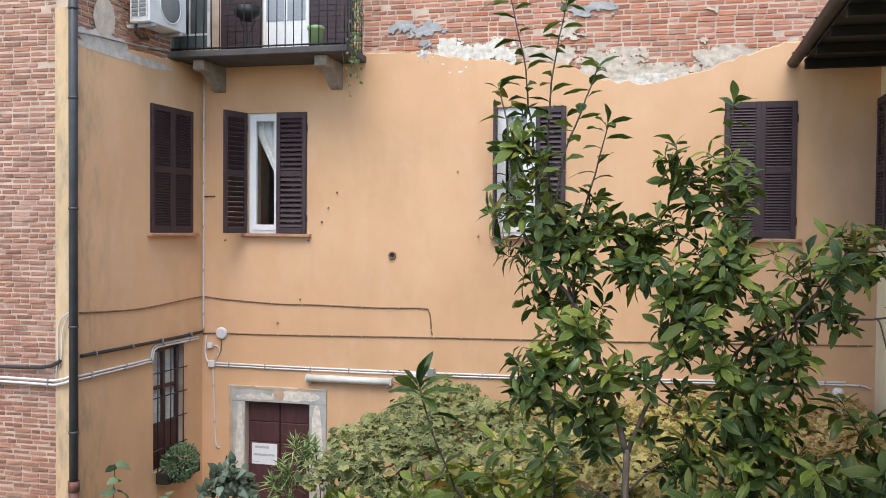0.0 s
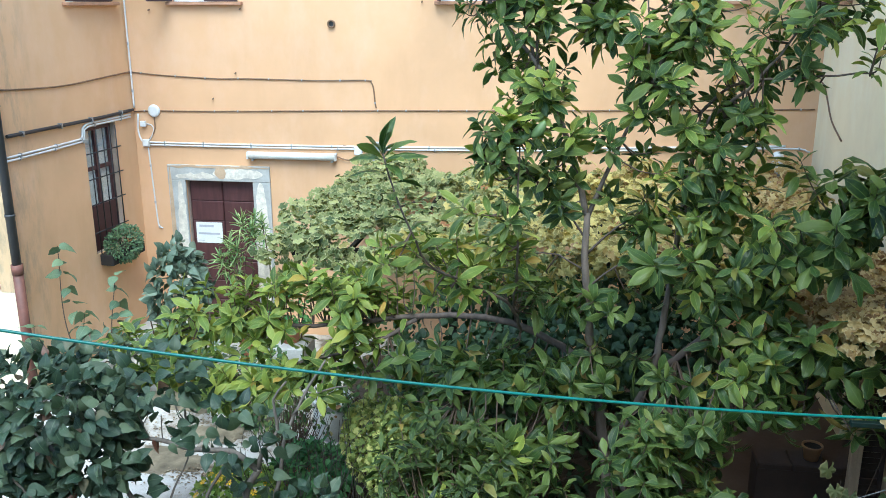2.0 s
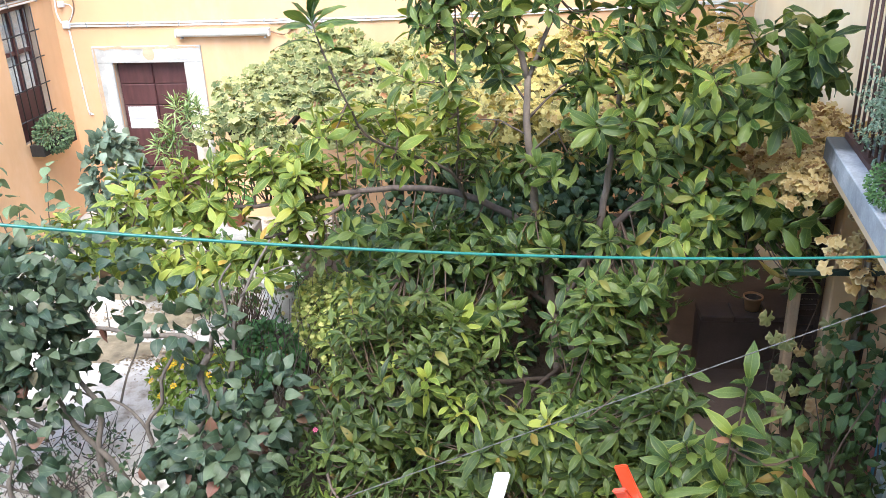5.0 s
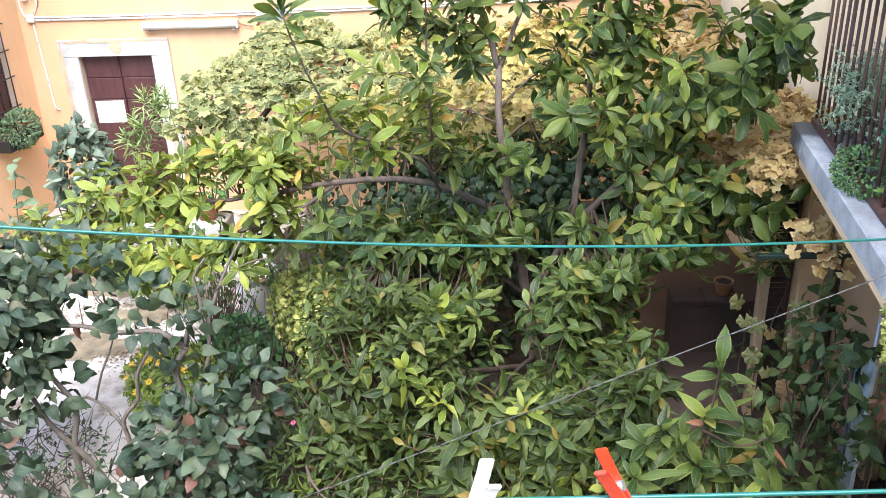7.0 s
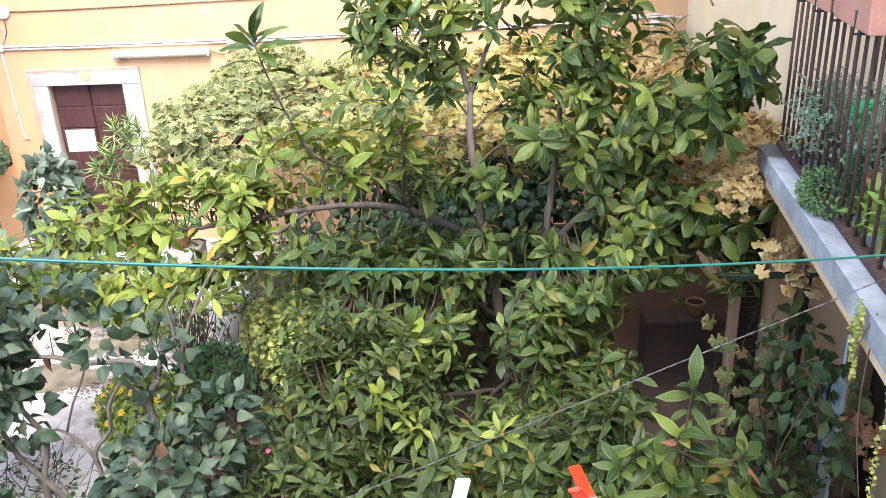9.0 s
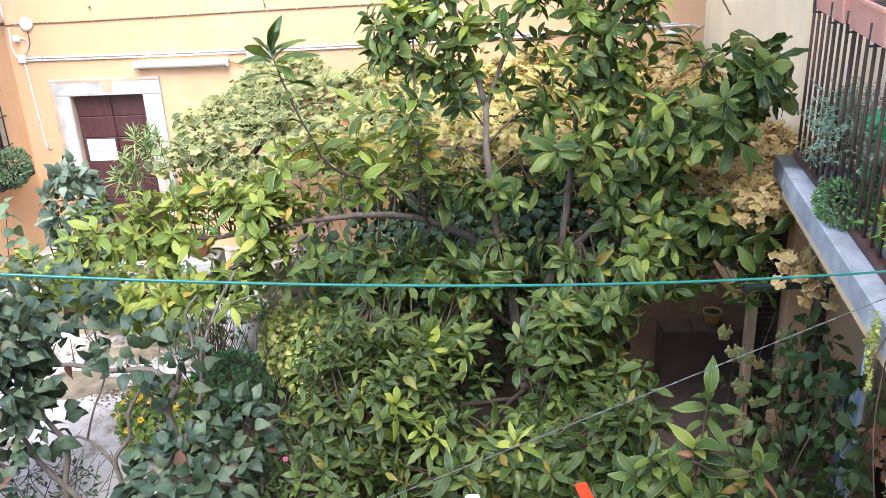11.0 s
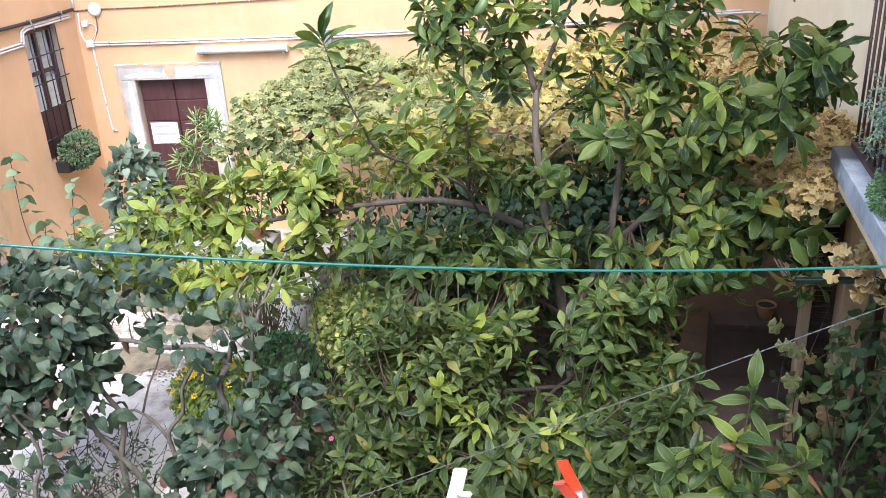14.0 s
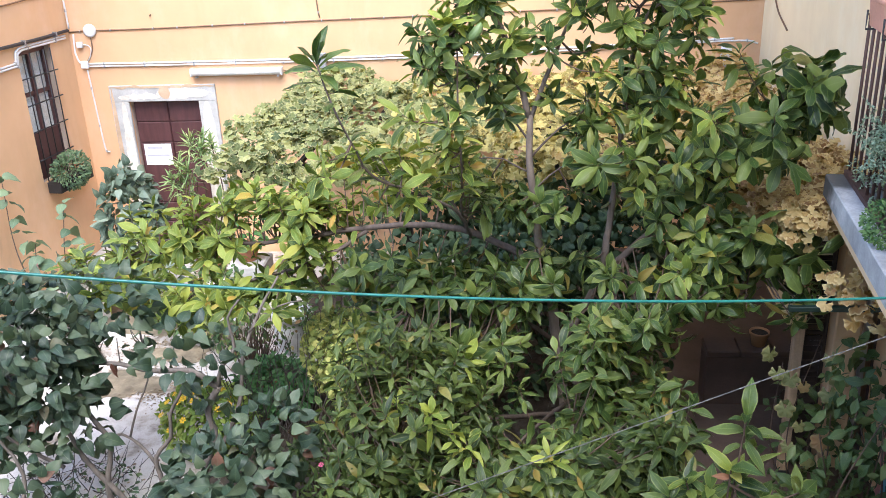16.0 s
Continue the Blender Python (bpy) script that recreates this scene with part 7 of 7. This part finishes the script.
plant("creeper_mass", (6.3, -6.0, 0.02), "low dark undergrowth below the magnolia", "creeper", HEART, cloud(r, (5.9, -5.6, 0.55), (0.8, 0.6, 0.4), 360, 0.10, 0.4, 0.2, 0.4) + cloud(r, (6.9, -6.0, 0.4), (0.7, 0.6, 0.3), 260, 0.10, 0.4, 0.2, 0.4), CREEPER, spread_tips(r, (6.2, -5.8, 0.5), (0.8, 0.5, 0.3), 16), 0.010, 0.004)

# ---- plants on and below the long balcony ----
def ebp(x, y, z):
    return EB @ Vector((x, y, z))


jt = [ebp(r.uniform(0.28, 1.40), r.uniform(0.14, 0.55), r.uniform(2.95, 3.34)) for _ in range(60)]
jp = []
for t in jt:
    for k in range(14):
        tip = t + ball(r) * 0.13
        way = (ball(r) + Vector((-0.2, -0.3, 0.6))).normalized()
        for i in range(15):
            q = tip + way * (0.008 * i)
            jp.append(leaf_pose(q, way * 0.7 + ball(r), r.uniform(0.016, 0.030), r.uniform(-1, 1)))
plant("rock_shrub", ebp(0.85, 0.36, 2.858), "feathery grey-green shrub pushing through the railing", "shrub", LANCE, [m @ Matrix.Diagonal((2.2, 1, 1.7, 1)) for m in jp], JUNIPER, jt, 0.008, 0.003)
plant("cushion_plant", ebp(0.95, 0.14, 2.858), "dense dark green cushion plant over the slab's edge", "plant", OVAL, cloud(r, ebp(1.32, 0.12, 2.96), (0.15, 0.24, 0.13), 1300, 0.026, 0.8, 0.3, 0.3), SUCCULENT)
lt = [ebp(r.uniform(1.55, 2.1), r.uniform(0.12, 0.45), r.uniform(2.95, 3.2)) for _ in range(14)]
lpz = []
for t in lt:
    lpz += [m @ Matrix.Diagonal((1.9, 1, 1, 1)) for m in rosette(r, t, Vector((r.uniform(-0.4, 0.4), r.uniform(-0.4, 0.2), 1)), 11, 0.105, (15, 95))]
plant("potted_lime_plant", ebp(1.38, 0.44, 3.05), "bright green leafy plant on the long balcony", "plant", LANCE, lpz, leaf_material("bright_green_leaf", (0.11, 0.21, 0.04), (0.21, 0.33, 0.06), (0.36, 0.44, 0.11), (0.36, 0.44, 0.14), 0.4, 0.25), lt, 0.006, 0.003)
hang = []
for x0, drop, n in ((2.55, 0.36, 250), (2.51, 0.28, 120), (3.0, 0.95, 200)):
    for k in range(n):
        t = k / (n - 1)
        q = ebp(x0 + 0.02 * math.sin(t * 9), -0.03, 2.87 - drop * t) + ball(r) * (0.020 - 0.010 * t)
        hang.append(leaf_pose(q, ball(r) + Vector((0, 0, -0.4)), r.uniform(0.012, 0.022), 0) @ Matrix.Diagonal((1.7, 1, 1, 1)))
plant("trailing_stonecrop", ebp(2.6, 0.02, 2.86), "yellow-green stonecrop trailing from the slab", "plant", OVAL, hang, LIMELEAF, [ebp(2.55, -0.03, 2.52), ebp(3.0, -0.03, 1.95)], 0.004, 0.002)
cr = cloud(r, (8.85, -6.25, 1.30), (0.22, 0.40, 0.55), 150, 0.12, 0.5, -0.3, 0.2) + cloud(r, (8.90, -6.75, 1.30), (0.2, 0.4, 0.50), 150, 0.12, 0.5, -0.3, 0.2) + cloud(r, (8.55, -6.6, 0.55), (0.35, 0.6, 0.50), 330, 0.12, 0.5, -0.3, 0.2) + cloud(r, (8.75, -5.5, 0.6), (0.25, 0.4, 0.5), 90, 0.12, 0.5, -0.3, 0.2)
plant("wall_creeper", (8.75, -6.6, 0), "broad-leaved creeper climbing below the balcony", "creeper", POINTED, [m @ Matrix.Diagonal((1.55, 1.1, 1, 1)) for m in cr], leaf_material("wall_creeper_leaf", (0.030, 0.062, 0.020), (0.068, 0.118, 0.036), (0.135, 0.19, 0.06), (0.16, 0.21, 0.08), 0.40, 0.25), spread_tips(r, (8.75, -6.6, 1.3), (0.3, 0.7, 0.8), 9), 0.010, 0.004)
loose = []
for x, z in ((8.34, 1.60), (8.37, 1.46), (8.71, 1.60), (8.87, 1.38), (8.74, 1.31), (8.62, 1.26), (8.50, 1.40), (8.58, 1.01), (8.78, 0.87), (8.48, 1.15), (8.90, 1.68), (8.70, 0.62), (8.52, 0.84), (8.80, 1.10)):
    loose.append(leaf_pose(Vector((x, -5.9 + r.uniform(-0.1, 0.1), z + 0.06)), Vector((r.uniform(-0.6, 0.6), -0.3, -0.8)), r.uniform(0.09, 0.14), r.uniform(-0.4, 0.4), Vector((r.uniform(-0.5, 0.3), -0.9, 0.5))))
plant("wall_creeper", (8.72, -5.6, 0), "thin creeper with yellowing leaves on a post", "creeper", PALM, loose, leaf_material("fading_creeper_leaf", (0.10, 0.13, 0.05), (0.19, 0.21, 0.08), (0.30, 0.28, 0.12), (0.30, 0.30, 0.14), 0.6, 0.3, (0.30, 0.17, 0.08), (0.34, 0.30, 0.14)), [(8.70, -5.85, 1.72), (8.86, -5.85, 1.40), (8.45, -5.85, 1.50), (8.74, -5.85, 0.95)], 0.006, 0.003)
plant("wall_creeper", (9.05, -7.2, 0), "withered orange-brown creeper on the wall", "creeper", PALM, cloud(r, (8.96, -7.0, 1.46), (0.06, 0.10, 0.10), 10, 0.10, 0.5, -0.5, 0.1) + cloud(r, (9.0, -7.2, 1.42), (0.06, 0.16, 0.14), 10, 0.10, 0.5, -0.5, 0.1), leaf_material("withered_creeper_leaf", (0.24, 0.10, 0.05), (0.36, 0.16, 0.08), (0.46, 0.24, 0.13), (0.4, 0.2, 0.1), 0.7, 0.2), [(9.0, -7.0, 1.6), (8.95, -6.9, 1.2)], 0.006, 0.003)
shade = thing("folded_sunshade", (9.06, -6.4, 0), "folded striped sunshade leaning below the balcony", "sunshade")
for k, col in enumerate(((0.55, 0.68, 0.72), (0.72, 0.74, 0.72), (0.12, 0.36, 0.48), (0.55, 0.22, 0.20))):
    part("stripe", box(B(), 0.0, 0.03, -0.16 + 0.08 * k, -0.085 + 0.08 * k, 0.02, 1.45 - 0.06 * k), mottled("sunshade_stripe", col, 0.15, 5, 60, 0.8), shade)
part("pole", tube(B(), [(0.05, 0, 0), (0.07, 0, 1.75)], 0.016, 8), STEEL, shade)
TIMBER = mottled("pale_weathered_timber", (0.52, 0.37, 0.23), 0.2, 4, 60, 0.75, bump=0.25, stretch=(6, 6, 0.6))
post = thing("timber_post", (8.71, -5.3, 0.171), "pale timber post under the green steel beam", "post")
part("shaft", box(B(), -0.035, 0.04, -0.04, 0.04, 0.02, 1.96, bevel=0.006), TIMBER, post)
part("foot", box(B(), -0.05, 0.055, -0.055, 0.055, 0, 0.019, bevel=0.003), DARKIRON, post, "black iron foot plate")
part("hook", tube(B(), smooth_line([(-0.02, -0.04, 1.36), (-0.03, -0.09, 1.36), (-0.07, -0.10, 1.34)], 0.02), 0.007, 6), DARKIRON, post, "black iron hook")
pier = solid("wall_pier", box(B(), 9.0, 9.20, -5.26, -5.04, 0.171, 2.55, bevel=0.012), plaster_material("tan_pier_plaster", (0.66, 0.47, 0.28)), "tan plastered pier carrying the balcony", "pier", kind="structure")
lou = thing("louvre_door", (8.79, -5.14, 0.171), "dark louvred door leaf leaning open beside the pier", "door")
for a, b, c, d in ((0.0, 0.03, 0.0, 1.98), (0.17, 0.20, 0.0, 1.98), (0.031, 0.169, 0.0, 0.10), (0.031, 0.169, 1.90, 1.98), (0.031, 0.169, 0.96, 1.03)):
    part("frame", box(B(), a, b, 0, 0.035, c, d, bevel=0.003), ED, lou)
slat_ = mesh_of("slat", box(B(), 0.031, 0.169, -0.022, 0.022, -0.003, 0.003), ED)
for k in range(17):
    for z0 in (0.125, 1.055):
        part("slat", slat_, None, lou).matrix_basis = pose(0, 0.0175, z0 + k * 0.0495, 38)
dp = thing("drain_pipe", (9.26, -5.2, 0.171), "thin grey drain pipe beside the pier", "pipe")
part("pipe", tube(B(), [(0, 0, 0), (0, 0, 2.5)], 0.026, 10), STEEL, dp)
for z in (0.6, 1.7):
    part("clamp", lathe(B(), [(0.027, z), (0.033, z), (0.033, z + 0.03), (0.027, z + 0.03)], sides=12), STEEL, dp)
PAVING = mottled("brown_paving", (0.105, 0.070, 0.053), 0.25, 3, 50, 0.85, bump=0.4)
led = thing("stone_ledge", (8.25, -4.3, 0), "low brown masonry ledge under the pergola", "ledge")
part("wall", box(B(), 0, 0.9, 0.02, 0.28, 0, 0.68, bevel=0.01), PAVING, led)
for k in range(3):
    part("coping", box(B(), k * 0.3 + 0.003, k * 0.3 + 0.297, 0, 0.3, 0.682, 0.74, bevel=0.01), PAVING, led)
pot("clay_pot", Matrix.Translation((8.74, -4.15, 0.741)), 0.085, 0.14, mottled("yellowish_clay", (0.48, 0.27, 0.13), 0.15, 7, 60, 0.8, bump=0.15), "small clay pot on the masonry ledge")
solid("pavement", box(B(), 7.2, 9.6, -8.6, -0.3, 0.135, 0.17), PAVING, "brown paving below the balcony", "paving", kind="structure")

solid("steel_beam", box(B(), 8.3, 9.365, -6.33, -6.29, 2.135, 2.17, bevel=0.004), mottled("dark_green_paint", (0.006, 0.022, 0.017), 0.2, 8, 80, 0.45), "dark green steel beam below the balcony", "beam")

# ---- trailing plant on the upper balcony ----
iv, tips = [], []
for s in range(7):
    x0, y0 = 2.97 + r.uniform(-0.06, 0.10), -0.86 + r.uniform(-0.06, 0.06)
    ln = r.uniform(1.05, 1.6)
    tips.append((x0 + 0.02, y0, 8.14 - ln))
    for k in range(16):
        q = Vector((x0, y0, 8.14 - ln * k / 15)) + ball(r) * 0.04
        iv.append(leaf_pose(q, ball(r) + Vector((0, 0, -0.5)), r.uniform(0.04, 0.065), 0, Vector((0, -1, 0.3))))
plant("trailing_ivy", (2.92, -0.88, 8.12), "ivy trailing from the upper balcony trough", "plant", HEART, iv, CREEPER, tips, 0.005, 0.002)

# ---- washing lines and pegs ----
def line_y(x):
    return -9.9 + 0.3 * (x - 6.5), 3.899 - 0.169 * (x - 6.5) + 0.034 * (x - 6.5) ** 2


pts = [(x, *line_y(x)) for x in np.linspace(4.4, 8.5, 50)]
solid("washing_line", tube(B(), pts, 0.0033, 8), GREENLINE, "green plastic washing line across the yard", "washing line")
wl = thing("twisted_wire", (5.0, -9.55, 2.478), "pale twisted wire stretched across the yard", "wire")
for s in (0, math.pi):
    p = []
    for k in range(420):
        x = 3.4 * k / 419
        q = Vector((x, 0.1 * x, 0.384 * x))
        a = x * 95 + s
        p.append(q + Vector((0, math.cos(a), math.sin(a))) * 0.0012)
    part("strand", tube(B(), p, 0.0010, 5), WIRE, wl)
npts = [(x, -10.72, 3.931 + 0.03 * (x - 6.75) + 0.012 * (x - 6.8) ** 2) for x in np.linspace(5.6, 8.2, 30)]
solid("washing_line", tube(B(), npts, 0.003, 8), GREENLINE, "green plastic washing line close to the balcony", "washing line")


def peg(m, material, label):
    """A sprung clothes peg, jaws down on the line."""
    ob = thing("clothes_peg", m, label, "clothes peg", "pegs on the line")
    for s in (-1, 1):
        bm = B()
        prof = [(0.002, -0.035), (0.007, -0.035), (0.009, 0.0), (0.012, 0.036), (0.0145, 0.040), (0.011, 0.042), (0.005, 0.010), (0.0015, -0.005)]
        a = [bm.verts.new((-0.006, s * y, z)) for y, z in prof]
        b = [bm.verts.new((0.006, s * y, z)) for y, z in prof]
        bm.faces.new(a)
        bm.faces.new(b[::-1])
        for i in range(len(prof)):
            j = (i + 1) % len(prof)
            bm.faces.new((a[i], a[j], b[j], b[i]))
        bmesh.ops.recalc_face_normals(bm, faces=bm.faces[:])
        bmesh.ops.bevel(bm, geom=bm.edges[:], offset=0.0012, segments=2, affect="EDGES")
        part("arm", bm, material, ob)
    part("spring", tube(B(), [(-0.008, 0, 0.002), (0.008, 0, 0.002)], 0.005, 10), STEEL, ob, "steel spring")
    return ob


peg(pose(6.520, -10.70, 3.898, 14, 12, 16) @ Matrix.Scale(1.65, 4), PINWHITE, "white plastic clothes peg on the green line")
peg(pose(6.688, -10.735, 3.957, 16, -21, -14) @ Matrix.Scale(1.35, 4), PINRED, "orange-red plastic clothes peg on the green line")

# ---- bricks, and what is left of the render over them ----
def brick_meshes(material, depth):
    out = []
    br = random.Random(5)
    for _ in range(6):
        bm = B()
        box(bm, 0, 0.245, 0, depth, 0, 0.056, bevel=0.005)
        for v in bm.verts:
            v.co += Vector((br.uniform(-0.006, 0.006), br.uniform(-0.007, 0.004), br.uniform(-0.0045, 0.0045)))
        out.append(mesh_of("brick", bm, material))
    return out


def brickwork(parent, x0, x1, z0, z1, y, course, material, limit, seed, keep):
    """Courses of bricks in a wall's face; the first ones as single pieces, the rest in one mesh."""
    br = random.Random(seed)
    meshes = brick_meshes(material, 0.05)
    rest_v, rest_f, made = [], [], 0
    rows = int((z1 - z0) / course)
    for j in range(rows):
        z = z0 + j * course
        x = x0 - (0.128 if j % 2 else 0.0)
        while x < x1:
            short = br.random() < 0.32
            length = 0.11 if short else 0.215
            if x + length > x0 and keep(x + length / 2, z, br):
                a, b = max(x, x0), min(x + length, x1)
                m = Matrix.Translation((a, y + br.uniform(-0.006, 0.006), z + br.uniform(-0.003, 0.003) + 0.008 * wob(x, 0.9, j * 0.05))) @ Matrix.Rotation(br.uniform(-0.010, 0.010), 4, "Y") @ Matrix.Diagonal(((b - a) / 0.245, 1, (course - 0.022) / 0.056, 1))
                me = meshes[br.randrange(6)]
                if made < limit:
                    part("brick", me, None, parent).matrix_basis = m
                    made += 1
                else:
                    n = len(rest_v)
                    rest_v.extend(tuple(m @ v.co) for v in me.vertices)
                    rest_f.extend([[n + i for i in p.vertices] for p in me.polygons])
            x += length + 0.018
    if rest_v:
        me = bpy.data.meshes.new("bricks")
        me.from_pydata(rest_v, [], rest_f)
        me.materials.append(material)
        part("bricks", me, None, parent, "", "stuff")


brickwork(brickwall, -2.4, -0.145, 1.43, 8.4, -2.637, 0.066, BRICK, 300, 21, lambda x, z, br: br.random() > 0.004)
brickwork(north, 2.6, 9.6, 6.72, 8.6, 0.022, 0.072, BRICK_UPPER, 300, 22, lambda x, z, br: z > plaster_top(x) - 0.10 and br.random() > 0.02)
brickwork(west, 0.05, 2.62, 7.05, 8.4, -0.068, 0.070, BRICK, 120, 23, lambda x, z, br: z > 7.02)


def flaked(u0, u1, v0, v1, material, seed, cover=0.0, cell=0.013, high=0.014):
    """A broken sheet of old render on the facade: ragged outline, holes where the bricks show, a real edge."""
    nu, nv = int((u1 - u0) / cell), int((v1 - v0) / cell)

    def left(i, j):
        if not (0 <= i < nu and 0 <= j < nv):
            return False
        u, v = u0 + i * cell, v0 + j * cell
        rim = min(i, nu - i, 17) / 17 + min(j, nv - j, 9) / 9 - 1.25
        return 0.8 * noise.noise(Vector((u * 3.1, v * 6.0, seed))) + 0.5 * noise.noise(Vector((u * 11, v * 14, seed + 4))) + 0.35 * noise.noise(Vector((u * 27, v * 30, seed + 9))) + 0.5 * rim + cover > 0

    bm = B()
    at = lambda i, j, k: (u0 + i * cell + 0.3 * cell * noise.noise(Vector((i * 0.9, j * 0.9, seed))), 0.022 - k * (high + 0.008 * noise.noise(Vector((i * 0.15, j * 0.2, seed)))), v0 + j * cell + 0.3 * cell * noise.noise(Vector((i * 0.9, j * 0.9, seed + 5))))
    quad = lambda *q: bm.faces.new([bm.verts.new(p) for p in q])
    for i in range(nu):
        for j in range(nv):
            if left(i, j):
                quad(at(i, j, 1), at(i + 1, j, 1), at(i + 1, j + 1, 1), at(i, j + 1, 1))
                for near_, a, b in ((left(i - 1, j), (i, j + 1), (i, j)), (left(i + 1, j), (i + 1, j), (i + 1, j + 1)), (left(i, j - 1), (i, j), (i + 1, j)), (left(i, j + 1), (i + 1, j + 1), (i, j + 1))):
                    if not near_:
                        quad(at(*a, 0), at(*b, 0), at(*b, 1), at(*a, 1))
    bmesh.ops.remove_doubles(bm, verts=bm.verts[:], dist=0.0004)
    bmesh.ops.recalc_face_normals(bm, faces=bm.faces[:])
    return part("old_render", bm, material, north)


for k, (u0, u1, v0, v1, mat, cover) in enumerate((
        (5.75, 6.75, 6.70, 7.24, LIME, 0.02), (6.5, 7.6, 6.62, 7.02, LIME, 0.06), (7.3, 8.15, 6.86, 7.22, LIME, 0.08), (6.05, 7.4, 6.66, 6.88, whitewash, 0.06),
        (3.85, 5.0, 6.92, 7.44, whitewash, 0.02), (4.9, 5.85, 7.0, 7.34, LIME, 0.0), (3.98, 4.4, 6.70, 7.05, whitewash, 0.02), (3.5, 3.85, 7.12, 7.30, whitewash, 0.0),
        (3.1, 4.05, 7.46, 7.70, CEMENT, 0.05), (3.55, 3.85, 7.1, 7.5, CEMENT, -0.05), (5.68, 6.35, 7.64, 7.84, CEMENT, 0.1), (5.5, 5.95, 7.3, 7.66, LIME, -0.12), (7.35, 7.6, 7.2, 7.8, LIME, -0.15))):
    flaked(u0, u1, v0, v1, mat, 1.7 * k + 0.4, cover, high=0.012 + 0.0012 * k)
on_west = (lambda i: lambda u, v, q: (u, 0.0006 + (0.003 + 0.0006 * i) * q, v))
smear("old_render", 0.75, 2.66, 6.93, 7.045, on_west(1), mottled("pale_grey_lime", (0.62, 0.56, 0.48), 0.2, 9, 50, 0.95), west, 4.4, 0.03, 0.02, "band of pale lime below the bricks")
smear("old_render", 1.7, 2.66, 7.0, 7.22, on_west(2), mottled("pale_grey_lime", (0.60, 0.55, 0.48), 0.2, 9, 50, 0.95), west, 6.4, 0.03, 0.05)
smear("old_render", 1.95, 2.35, 7.15, 7.62, on_west(3), LIME, west, 8.4, 0.03, 0.06)
